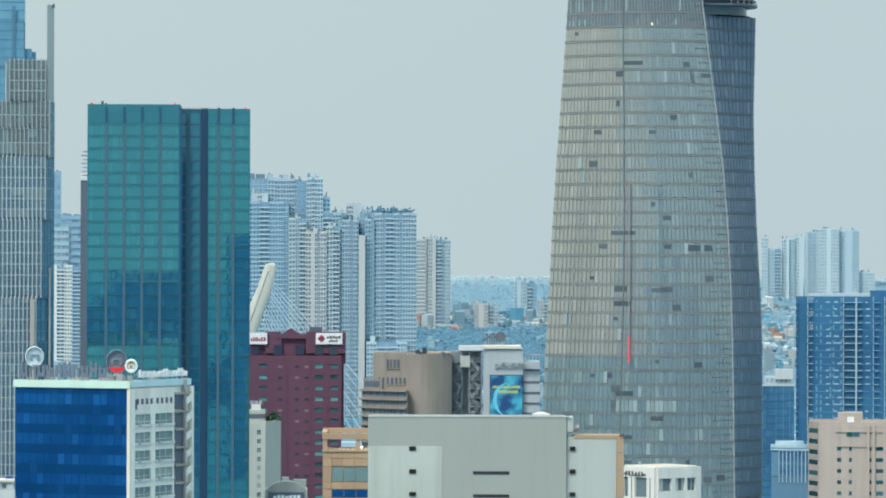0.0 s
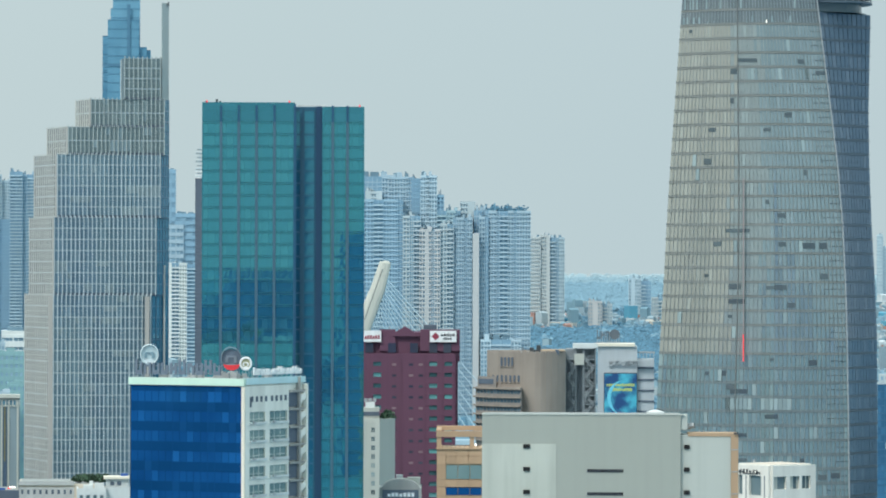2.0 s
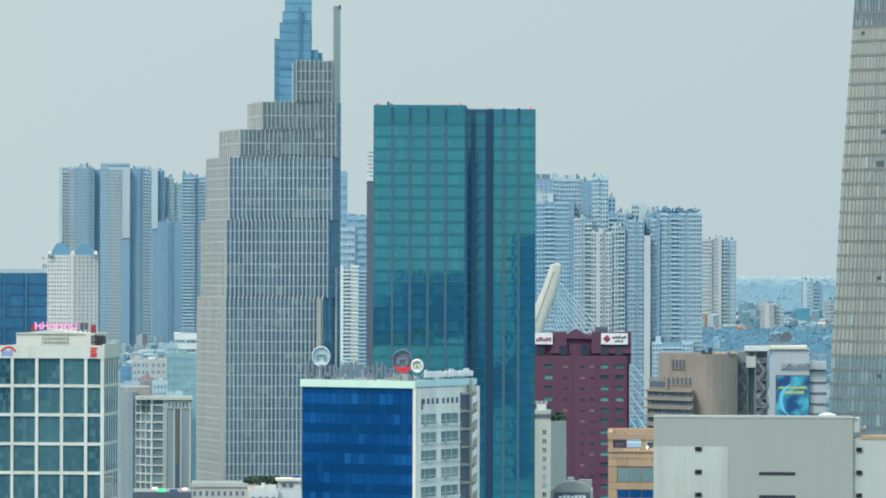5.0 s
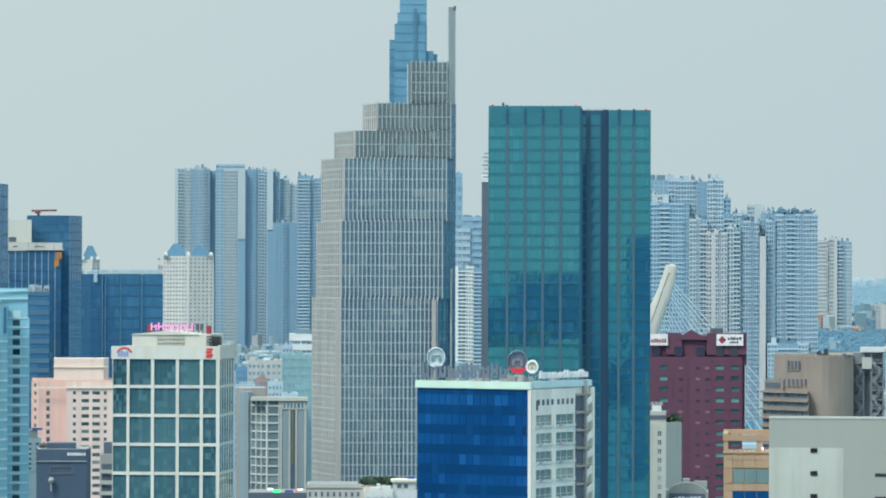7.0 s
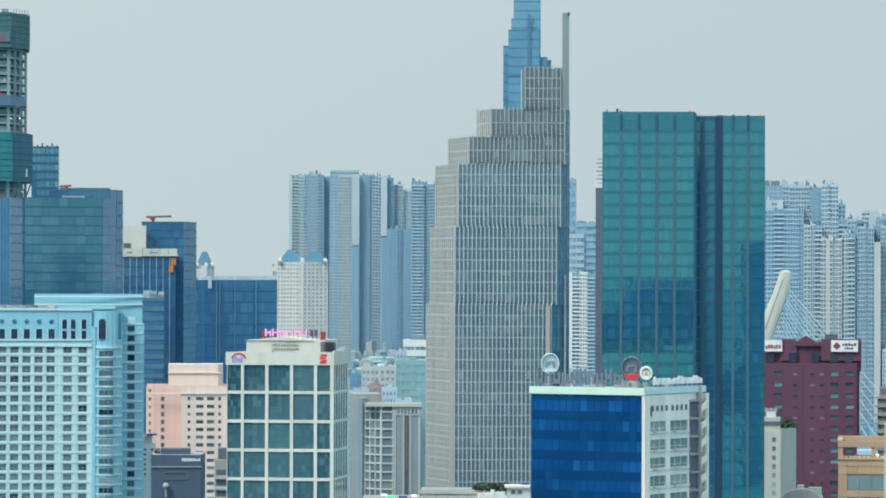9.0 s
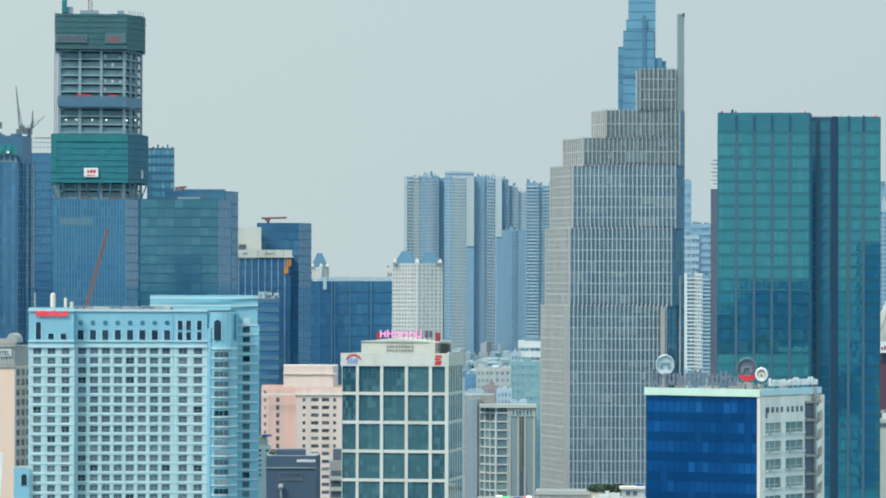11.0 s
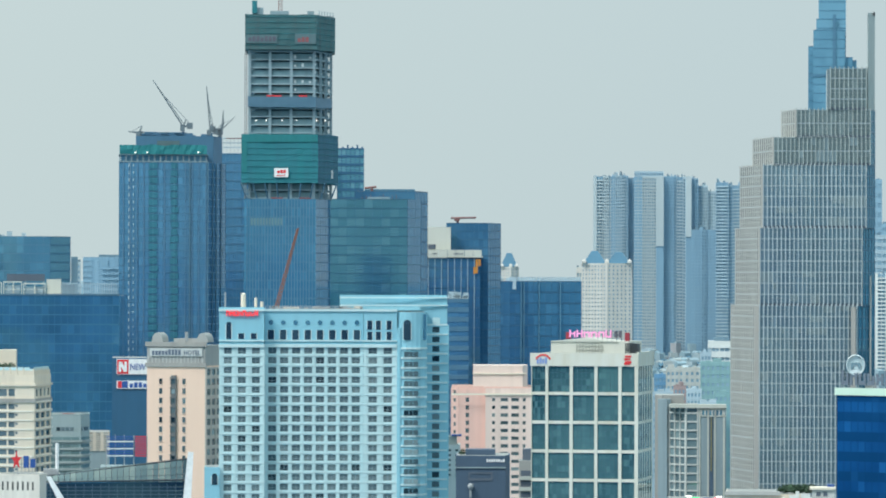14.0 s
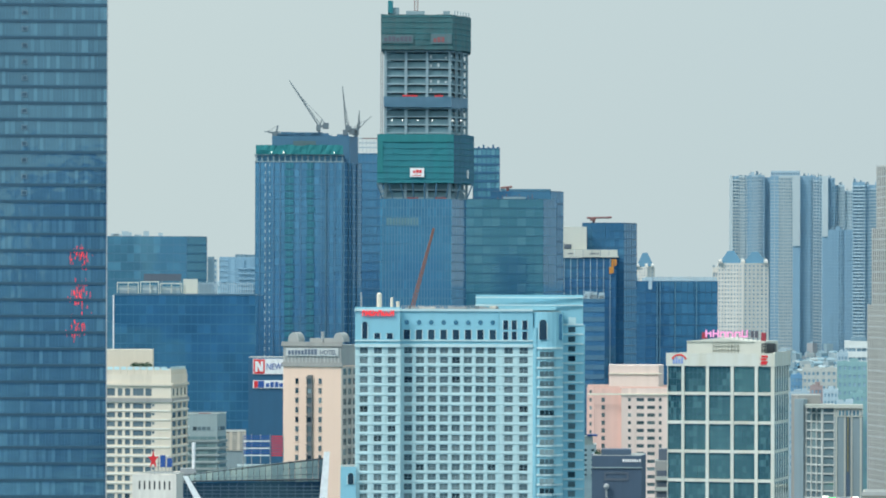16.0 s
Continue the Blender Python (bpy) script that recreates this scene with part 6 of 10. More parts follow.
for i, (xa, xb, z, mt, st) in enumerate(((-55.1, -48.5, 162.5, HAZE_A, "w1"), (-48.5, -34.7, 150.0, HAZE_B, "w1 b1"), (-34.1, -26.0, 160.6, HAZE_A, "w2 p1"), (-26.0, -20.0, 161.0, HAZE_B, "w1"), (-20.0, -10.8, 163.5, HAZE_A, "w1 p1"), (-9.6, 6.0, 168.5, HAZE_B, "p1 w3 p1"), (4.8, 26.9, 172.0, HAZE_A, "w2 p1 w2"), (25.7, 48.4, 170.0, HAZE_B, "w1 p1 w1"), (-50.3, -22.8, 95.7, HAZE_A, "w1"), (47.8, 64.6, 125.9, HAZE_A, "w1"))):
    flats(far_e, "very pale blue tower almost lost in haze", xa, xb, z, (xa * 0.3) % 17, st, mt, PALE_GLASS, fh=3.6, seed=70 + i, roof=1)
gap_w = spot(0.354, 2350)
WHITE2 = paint("clean_white_render", (0.66, 0.70, 0.68), dirt=0.1)
flats(gap_w, "white slab of flats seen between two towers", -7.56, 2.6, 125.67, 0.0, "p1 b3 w3", WHITE2, glazing("cream_shaded_windows", (0.30, 0.36, 0.37), (0.42, 0.46, 0.45), rough=0.3, bright=0.3), k=1.5, seed=50, roof=1)
flats(gap_w, "white slab of flats seen between two towers", 2.6, 8.19, 125.0, 0.0, "b1", FAR_SKY, FAR_PANE, k=1.5, ledge=FAR_PALE, seed=51, roof=1)
gap_b = spot(0.354, 3600), "pale blue stepped block seen between two towers"
apartment(-5.79, 14.48, 171.16, 0.0, 4, 6, FAR_BLUE, FAR_PANE_PALE, t=gap_b, ratio=(0.9, 0.5))
apartment(-14.48, 0.97, 161.51, -1.5, 4, 6, FAR_GREY, FAR_PANE_PALE, t=gap_b, ratio=(0.8, 0.5))
apartment(-14.48, -5.79, 208.80, 3.0, 2, 8, FAR_BLUE, FAR_PANE, t=gap_b)
thin = site("dark_slim_tower", 0.554, 1500, "slim dark tower edge with stacked terraces at its top", "building")
body(thin, [(-0.80, 0), (2.81, 0), (2.81, 20), (-0.80, 20)], 153.78, SLATE, "shaft")
for q in range(8):
    solid(thin, "terrace", FIN, -0.60 + (q % 2) * 0.5, 2.41, 0, 12, 154.18 + q * 1.41, 154.49 + q * 1.41)
for z in (153.78, 154.79, 155.79):
    solid(thin, "white_band", SIGN_WHITE, -0.88, 2.41, -0.2, 0, z, z + 0.35)
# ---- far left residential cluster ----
# this cluster too is paled by haze put into its colours
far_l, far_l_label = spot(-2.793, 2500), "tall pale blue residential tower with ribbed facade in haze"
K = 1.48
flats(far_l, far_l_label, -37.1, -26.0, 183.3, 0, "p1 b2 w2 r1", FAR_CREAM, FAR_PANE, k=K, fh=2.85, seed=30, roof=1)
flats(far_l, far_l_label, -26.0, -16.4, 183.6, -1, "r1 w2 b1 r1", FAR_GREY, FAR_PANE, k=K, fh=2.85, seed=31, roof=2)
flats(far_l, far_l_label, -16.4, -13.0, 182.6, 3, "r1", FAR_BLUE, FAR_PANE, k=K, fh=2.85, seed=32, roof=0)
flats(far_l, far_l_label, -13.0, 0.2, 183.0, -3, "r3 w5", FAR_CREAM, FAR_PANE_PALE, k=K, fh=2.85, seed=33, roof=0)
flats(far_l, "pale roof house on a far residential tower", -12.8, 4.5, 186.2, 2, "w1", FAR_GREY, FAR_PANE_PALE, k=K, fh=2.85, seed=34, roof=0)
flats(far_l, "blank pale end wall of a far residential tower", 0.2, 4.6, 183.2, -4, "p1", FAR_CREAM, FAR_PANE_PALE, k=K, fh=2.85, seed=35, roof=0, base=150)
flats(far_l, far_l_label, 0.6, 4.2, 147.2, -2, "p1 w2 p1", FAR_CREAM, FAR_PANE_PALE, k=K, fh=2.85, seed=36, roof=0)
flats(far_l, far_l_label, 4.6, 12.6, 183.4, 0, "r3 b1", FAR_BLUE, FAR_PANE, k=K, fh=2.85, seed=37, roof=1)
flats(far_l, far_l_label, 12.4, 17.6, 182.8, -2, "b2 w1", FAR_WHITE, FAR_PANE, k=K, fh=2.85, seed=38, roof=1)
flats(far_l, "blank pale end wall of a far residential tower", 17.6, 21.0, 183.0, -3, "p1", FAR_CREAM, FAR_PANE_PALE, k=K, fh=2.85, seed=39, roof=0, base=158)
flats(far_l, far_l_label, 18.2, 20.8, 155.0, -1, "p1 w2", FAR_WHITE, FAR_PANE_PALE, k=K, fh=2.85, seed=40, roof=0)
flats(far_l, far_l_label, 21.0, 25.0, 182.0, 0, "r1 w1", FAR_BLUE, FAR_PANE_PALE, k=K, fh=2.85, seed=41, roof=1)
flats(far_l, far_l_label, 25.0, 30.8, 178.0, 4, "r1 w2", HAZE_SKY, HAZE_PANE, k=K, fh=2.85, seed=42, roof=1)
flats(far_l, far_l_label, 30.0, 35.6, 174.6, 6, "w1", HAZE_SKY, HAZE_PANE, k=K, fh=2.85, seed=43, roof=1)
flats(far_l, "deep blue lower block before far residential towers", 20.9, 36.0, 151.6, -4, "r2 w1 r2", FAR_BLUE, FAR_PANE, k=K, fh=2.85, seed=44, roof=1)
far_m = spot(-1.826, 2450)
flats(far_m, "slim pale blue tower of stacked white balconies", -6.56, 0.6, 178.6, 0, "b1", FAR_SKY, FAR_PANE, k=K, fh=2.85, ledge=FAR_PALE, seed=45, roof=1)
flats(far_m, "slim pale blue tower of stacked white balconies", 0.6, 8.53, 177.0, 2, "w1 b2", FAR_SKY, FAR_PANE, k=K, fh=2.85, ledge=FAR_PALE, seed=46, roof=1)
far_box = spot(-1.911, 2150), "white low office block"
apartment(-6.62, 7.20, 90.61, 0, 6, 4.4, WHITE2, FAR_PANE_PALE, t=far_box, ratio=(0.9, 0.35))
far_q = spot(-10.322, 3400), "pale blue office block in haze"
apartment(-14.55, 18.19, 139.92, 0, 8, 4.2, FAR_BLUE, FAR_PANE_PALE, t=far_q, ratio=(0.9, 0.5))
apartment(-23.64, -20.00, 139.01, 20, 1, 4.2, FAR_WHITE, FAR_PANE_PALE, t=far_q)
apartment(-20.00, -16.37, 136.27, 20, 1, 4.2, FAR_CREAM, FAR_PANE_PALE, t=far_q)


def mansard(p, n_cols, xa, xc, xb, z, zr, y, depth, name="mansard_tower", label=""):
    """A cream tower with steep blue roofs."""
    t = tagged(new(name), label, "apartments")
    t.matrix_basis = p @ pose((xa + xb) / 2, y, 0)
    o = (xa + xb) / 2
    xa, xc, xb = xa - o, xc - o, xb - o
    body(t, [(xa, 4), (xc, 0), (xb, 5), (xb, depth), (xa, depth)], z, MANSARD_CREAM, "wall")
    rows = int((z - 5) / 2.2)
    wall_face(t, (xa, 4), (xc, 0), 5, z, (n_cols, 0.42, 0.3, 0.3), (rows, 0.45, 0, 0.5), MANSARD_CREAM, FAR_PANE_PALE, 0.5, limit=0)
    wall_face(t, (xc, 0), (xb, 5), 5, z, (max(2, n_cols - 2), 0.42, 0.3, 0.3), (rows, 0.45, 0, 0.5), MANSARD_CREAM, FAR_PANE_PALE, 0.5, limit=0, corner=False)
    for a, b, zz in ((xa + 1.0, xc - 0.3, zr), (xc + 0.3, xb - 1.0, zr - 0.5)) if n_cols > 4 else ((xa + 0.3, xb - 0.3, zr),):
        bm = bmesh.new()
        ww = b - a
        prism(bm, [(a, 3), (b, 3), (b, depth - 2), (a, depth - 2)], z, zz, 0, [(a + ww * 0.36, 7), (b - ww * 0.36, 7), (b - ww * 0.36, depth - 6), (a + ww * 0.36, depth - 6)])
        part("roof", bm, FAR_ROOF, t, "steep blue roof")
    bm = bmesh.new()
    for a in (xa + 0.3, xc - 1.2, xb - 2.6):
        prism(bm, [(a, 0.5), (a + 2.4, 0.5), (a + 2.4, 4), (a, 4)], z, z + 1.2)
        prism(bm, [(a, 0.5), (a + 2.4, 0.5), (a + 2.4, 4), (a, 4)], z + 1.2, z + 2.4, 0, [(a + 0.9, 1.5), (a + 1.5, 1.5), (a + 1.5, 3), (a + 0.9, 3)])
    part("dormer_field", bm, MANSARD_CREAM, t, kind="stuff")


mansard(spot(-3.482, 2300), 8, -12.90, 0.92, 14.75, 130.79, 137.58, 0, 26, label="cream residential tower with steep blue mansard roofs")
apartment(-15.66, -12.28, 128.63, 6, 2, 4.0, MANSARD_CREAM, FAR_PANE_PALE, t=(spot(-3.482, 2300), "narrow cream side block of a residential tower"))
mansard(spot(-4.781, 2900), 4, -6.56, 0.77, 6.18, 130.89, 140.61, 0, 22, label="distant cream tower with a blue hipped roof")


# ---- dark office slab ----
def dark_slab():
    t = site("dark_blue_office_slab", -4.552, 1750, "dark blue glass office slab with a pale roof screen", "building")
    p = [(-24.91, 3), (-6.99, 0), (23.10, 14), (23.10, 40), (-24.91, 40)]
    zt = 120.70
    body(t, p, zt, G_NAVY, "core", roof=ROOFING)
    wall_face(t, p[0], p[1], 20, zt, (7, 0.93, 0, 0), (22, 0.86, 0, 0), NAVY_PANEL, G_NAVY, 0.15, name="glass_panel", limit=0)
    wall_face(t, p[1], p[2], 20, zt, (12, 0.93, 0, 0), (22, 0.86, 0, 0), NAVY_PANEL, G_NAVY, 0.15, name="glass_panel", limit=0, corner=False)
    for x in (-2.33, -1.17, 5.13, 14.00):
        y = np.interp(x, [p[1][0], p[2][0]], [0, 14])
        solid(t, "bright_mullion", FAR_ROOF, x, x + 0.5, y - 0.6, y - 0.2, 20, zt)
    bm = bmesh.new()
    f = face(p[1], p[2])
    w = (Vector(p[2]) - Vector(p[1])).length
    for q in range(26):
        box(bm, w * q / 26 + 0.1, w * (q + 0.75) / 26, 0.2, 0.5, zt, zt + 1.76, 0, f)
    box(bm, -0.3, w, -0.2, 0.6, zt, zt + 0.5, 0, f)
    part("roof_screen", bm, FAR_WHITE, t, kind="stuff")
    bm = bmesh.new()
    rnd = random.Random(8)
    for q in range(12):
        x = rnd.uniform(-23.29, -5.83)
        box(bm, x, x + rnd.uniform(1, 3), 8, 12, zt, zt + rnd.uniform(0.5, 2.4))
    part("roof_boxes", bm, FAR_GREY, t, kind="stuff")
    solid(t, "access_box", FAR_WHITE, -8.39, -4.20, 0.5, 4, zt - 3.4, zt + 1.4)


dark_slab()


def banded_block():
    t = site("banded_office_block", -5.501, 1480, "blue-grey office block with dark horizontal window bands", "building")
    p = [(-11.50, 0), (4.36, 0), (4.36, 22), (-11.50, 22)]
    zt = 114.39
    body(t, p, zt, SLATE_BLUE, "core", roof=ROOFING)
    fh = 3.37
    n = int((zt - 6) / fh)
    wall_face(t, p[0], p[1], zt - n * fh, zt, (4, 0.98, 0, 0), (n, 0.5, -0.5, 0.5), SLATE_BLUE, G_NAVY, 0.3, limit=80, name="window_band", corner=False)
    bm = bmesh.new()
    rnd = random.Random(2)
    for q in range(9):
        x = rnd.uniform(-3.17, 2.38)
        box(bm, x, x + rnd.uniform(0.6, 2), 4, 7, zt, zt + rnd.uniform(1, 3))
    part("roof_boxes", bm, FAR_GREY, t, kind="stuff")


SLATE_BLUE = paint("slate_blue_panels", (0.06, 0.165, 0.265), rough=0.5, dirt=0.2)
banded_block()


def terrace_block():
    t = site("dark_block_with_white_box", -5.486, 1640, "dark glass block with a white rooftop box and terrace", "building")
    body(t, [(-4.39, 12), (11.85, 10), (16.90, 24), (16.90, 44), (-4.39, 44)], 143.46, G_NAVY, "rear_core")
    wall_face(t, (-4.39, 12), (11.85, 10), 60, 143.46, (9, 0.9, 0, 0), (26, 0.85, 0, 0), NAVY_PANEL, G_NAVY, 0.2, limit=0, name="glass_panel")
    wall_face(t, (11.85, 10), (16.90, 24), 60, 143.46, (5, 0.9, 0, 0), (26, 0.85, 0, 0), NAVY_PANEL, G_NAVY, 0.2, limit=0, name="glass_panel", corner=False)
    solid(t, "white_box", CREAM2, -13.62, -2.64, 2, 10, 132.91, 141.70, "white rooftop box")
    solid(t, "box_window", SLATE, -11.42, -8.56, 1.8, 1.99, 133.13, 134.89)
    solid(t, "terrace", CREAM2, -14.06, 9.9, -0.9, 12, 129.83, 130.3)
    for q in range(7):
        x0, x1 = -14.06 + q * 3.35, -14.06 + (q + 1) * 3.35
        solid(t, "fascia_panel", CREAM2, x0 + 0.06, x1 - 0.06, -1.2, -0.91, 129.83, 132.8)
    bars(t, "sign_bar", SLATE, pose(0, -1.2, 0), -9.9, -8.0, 131.0, 131.5, 3, 0.06)
    bars(t, "sign_bar", SLATE, pose(0, -1.2, 0), -1.6, 2.2, 131.0, 131.5, 5, 0.06)
    body(t, [(-14.50, 0), (8.78, 0), (8.78, 30), (-14.50, 30)], 129.61, G_NAVY, "front_core")
    wall_face(t, (-14.50, 0), (8.78, 0), 60, 129.61, (16, 0.94, 0, 0), (18, 0.86, 0, 0), NAVY_PANEL, G_NAVY, 0.2, limit=160, name="glass_panel", corner=False)
    for q in range(9):
        x = -13.9 + q * 2.55
        solid(t, "pale_mullion", FAR_GREY, x - 0.14, x + 0.14, -0.55, -0.21, 60, 129.5)
    for za, zb, x in ((123.67, 129.17, 7.03), (126.53, 129.17, 8.12), (123.45, 126.09, 6.15)):
        solid(t, "orange_sheet", TIMBER_ORANGE, x, x + 0.88, -0.8, -0.31, za, zb)
    bm = bmesh.new()
    rod(bm, (-2.64, 20, 145.44), (7.24, 20, 145.66), 0.4, sides=4)
    rod(bm, (0.00, 20, 143.46), (0.00, 20, 145.44), 0.5, sides=4)
    box(bm, -1.32, 0.88, 19, 21, 144.34, 145.44)
    part("roof_crane", bm, CRANE_RED, t)


CREAM2 = paint("warm_white_panels", (0.62, 0.63, 0.56), dirt=0.15)
terrace_block()


def blue_glass_pair():
    t = site("steel_blue_glass_block", -6.637, 1560, "steel-blue curtain wall office block with a taller rear wing", "building")
    p = [(-16.10, 0), (12.75, 2), (17.77, 16), (17.77, 40), (-16.10, 40)]
    zt = 150.89
    body(t, p, zt, G_STEEL, "core", roof=ROOFING)
    n = int((zt - 10) / 3.45)
    wall_face(t, p[0], p[1], zt - n * 3.45, zt, (9, 0.95, 0, 0), (n, 0.9, 0, 0), STEEL_FRAME, G_STEEL, 0.12, name="glass_panel", limit=150, depth=0.08)
    wall_face(t, p[1], p[2], zt - n * 3.45, zt, (5, 0.93, 0, 0), (n, 0.9, 0, 0), STEEL_FRAME, G_NAVY, 0.12, name="glass_panel", limit=0, depth=0.08, corner=False)
    q = [(-6.69, 20), (15.68, 18), (20.48, 30), (20.48, 50), (-6.69, 50)]
    body(t, q, 154.23, G_NAVY, "rear_wing", roof=ROOFING)
    wall_face(t, q[0], q[1], 100, 154.23, (9, 0.92, 0, 0), (16, 0.85, 0, 0), NAVY_PANEL, G_NAVY, 0.15, limit=0, name="glass_panel")
    wall_face(t, q[1], q[2], 60, 154.23, (4, 0.92, 0, 0), (20, 0.85, 0, 0), NAVY_PANEL, G_NAVY, 0.15, limit=0, name="glass_panel", corner=False)
    bm = bmesh.new()
    for x in range(9):
        box(bm, -4.18 + x * 1.6, -3.97 + x * 1.6, 10, 12, zt, zt + 1 + (x * 7 % 3) * 0.5)
    rod(bm, (-3.14, 24, 155.49), (1.25, 24, 155.91), 0.4, sides=4)
    rod(bm, (-0.42, 24, 154.23), (-0.42, 24, 155.70), 0.5, sides=4)
    part("roof_gear", bm, CRANE_RED, t, kind="stuff")
    solid(t, "roof_gear_box", FAR_GREY, -2.09, 6.27, 8, 14, zt, zt + 0.9)
    solid(t, "roof_rail", STEEL_FRAME, -3.14, 15.68, 24, 25, 154.23, 155.07)


STEEL_FRAME = paint("steel_blue_frames", (0.045, 0.165, 0.265), rough=0.4, dirt=0.15)
blue_glass_pair()


# ---- tower under construction ----
def site_tower():
    t = site("tower_under_construction", -7.789, 1500, "unfinished concrete tower wrapped in teal netting over a glass base", "building")
    # glass base
    p = [(-15.68, 0), (9.65, 0), (15.08, 18), (15.08, 40), (-15.68, 40)]
    body(t, p, 149.70, G_NAVY, "glass_base")
    n = int((149.70 - 5) / 3.22)
    wall_face(t, p[0], p[1], 149.70 - n * 3.22, 149.70, (24, 0.86, 0, 0), (n, 0.90, 0, 0), BASE_LINE, G_BASE, 0.15, name="glass_panel", limit=240, depth=0.1)
    for k in range(1, 24):
        x = p[0][0] + (p[1][0] - p[0][0]) * k / 24
        solid(t, "mullion", BASE_FIN, x - 0.1, x + 0.1, -0.42, -0.155, 60, 149.5)
    for k in range(11):
        x = p[0][0] + 2.2 + k * 1.056
        solid(t, "pale_blind", BASE_BLIND, x + 0.16, x + 0.9, -0.2, -0.152, 140.3, 142.9)
    wall_face(t, p[1], p[2], 149.70 - n * 3.22, 149.70, (6, 0.95, 0, 0), (n, 0.9, 0, 0), NAVY_PANEL, G_NAVY, 0.15, name="glass_panel", limit=0, depth=0.1, corner=False)
    # open floors: slabs, columns, and a core darkened for the interior's shade
    fl, fr_, bk = (-14.07, 1), (9.45, 1), 34
    side = (15.28, 17)
    pl = [fl, fr_, side, (side[0], bk), (fl[0], bk)]
    ins = [(-12.06, 6), (8.04, 6), (12.47, 19), (12.47, bk - 4), (-12.06, bk - 4)]
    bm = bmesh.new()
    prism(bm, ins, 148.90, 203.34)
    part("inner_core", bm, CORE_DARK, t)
    z = 149.70
    fh = 2.90
    for i in range(19):
        zz = z + i * fh
        bm = bmesh.new()
        prism(bm, pl, zz, zz + 0.55)
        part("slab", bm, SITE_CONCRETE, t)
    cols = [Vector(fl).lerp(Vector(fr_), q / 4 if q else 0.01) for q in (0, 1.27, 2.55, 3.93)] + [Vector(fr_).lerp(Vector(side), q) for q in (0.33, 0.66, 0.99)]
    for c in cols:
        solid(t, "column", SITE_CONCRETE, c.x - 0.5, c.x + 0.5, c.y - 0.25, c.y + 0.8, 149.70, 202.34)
    # low dark parapets behind the slab edges, seen as greenish boards
    for i in range(19):
        zz = z + i * fh + 0.56
        bm = bmesh.new()
        m1, m2 = face(fl, fr_), face(fr_, side)
        box(bm, 0.3, (Vector(fr_) - Vector(fl)).length - 0.3, 0.9, 1.0, zz, zz + 1.75, 0, m1)
        box(bm, 0.3, (Vector(side) - Vector(fr_)).length - 0.3, 0.9, 1.0, zz, zz + 1.75, 0, m2)
        part("edge_board", bm, BOARD_GREEN, t)
    # netting
    def net(name, grow, za, zb, mat, folds):
        bm = bmesh.new()
        corners = [Vector((fl[0] - grow, -1.6)), Vector((fr_[0] + grow * 0.4, -1.6)), Vector((side[0] + grow, 16)), Vector((side[0] + grow, bk)), Vector((fl[0] - grow, bk))]
        ring = []
        for a, b in zip(corners, corners[1:] + corners[:1]):
            for k in range(folds):
                q = a.lerp(b, k / folds)
                ring.append((q.x, q.y, k))
        lay = []
        for s in range(9):
            zz = za + (zb - za) * s / 8
            lay.append([bm.verts.new((x + 0.12 * noise.noise((x, y, zz * 0.4)), y + 0.22 * noise.noise((x * 0.6, y, zz * 0.3)), zz + (0.35 * noise.noise((x * 0.3, 1, 2)) if s in (0, 8) else 0))) for x, y, k in ring])
        for a, b in zip(lay, lay[1:]):
            for i in range(len(a)):
                j = (i + 1) % len(a)
                f = bm.faces.new((a[i], a[j], b[j], b[i]))
                # the turned side's shade is put into a darker net colour
                f.material_index = 1 if folds <= i < 2 * folds else 0
        for q in (lay[0], lay[-1]):
            bm.faces.new(q)
        return part(name, bm, mat, t)
    net("lower_net", 2.61, 155.33, 172.62, [TEAL_NET, SHADE_NET], 10)
    net("upper_net", 1.41, 202.74, 215.17, [NET_GREY, NET_GREY], 10)
    net("grey_belt", 0.40, 182.26, 185.87, [STEEL_FRAME2, STEEL_FRAME2], 6)
    # flared steel under the net
    bm = bmesh.new()
    for k in range(9):
        x = -14.88 + k * (15.28 - -14.88) / 8
        rod(bm, (x, 0, 149.70), (x + (k - 4) * 0.5, -1.5, 155.13), 0.3, sides=4)
    part("raking_strut", bm, SKIRT_NAVY, t, kind="stuff")
    for x in (-15.0, -14.2):
        bm = bmesh.new()
        rod(bm, (x + 0.9, -0.4, 149.7), (x - 1.6, -1.4, 155.3), 0.22, sides=4)
        part("corner_strut", bm, SITE_CONCRETE, t)
    for x in (-6.2, 3.9):
        solid(t, "red_board", FADED_RED, x, x + 4.2, -0.3, 0.2, 149.72, 150.15)
    m2_ = face(fr_, side)
    for k in range(12):
        solid(t, "side_prop", SITE_CONCRETE, 1 + k * 1.4, 1.2 + k * 1.4, -0.4, -0.2, 149.8, 151.6, m=m2_)
    # small pale openings on the turned side, floor by floor
    ls = (Vector(side) - Vector(fr_)).length
    rnd = random.Random(17)
    for i in range(7, 18):
        for q in range(5):
            if rnd.random() < 0.85:
                x = ls * (0.12 + 0.19 * q)
                solid(t, "side_opening", SITE_WHITE, x, x + 1.1, 0.78, 0.88, z + i * fh + 1.3, z + i * fh + 2.1, m=m2_)
    for i in range(13, 18):
        for q in range(6):
            if rnd.random() < 0.6:
                x = 14.6 + q * 1.35
                solid(t, "pale_sheet", SITE_WHITE if q % 2 else BOARD_GREEN, x, x + 0.8, 0.7, 0.86, z + i * fh + 0.7, z + i * fh + rnd.uniform(1.3, 2.0), m=face(fl, fr_))
    for z_a, z_b, grow, step in ((155.6, 172.4, 2.61, 2.15), (203.2, 215.0, 1.41, 2.0)):
        q = z_a + 1.2
        while q < z_b:
            bm = bmesh.new()
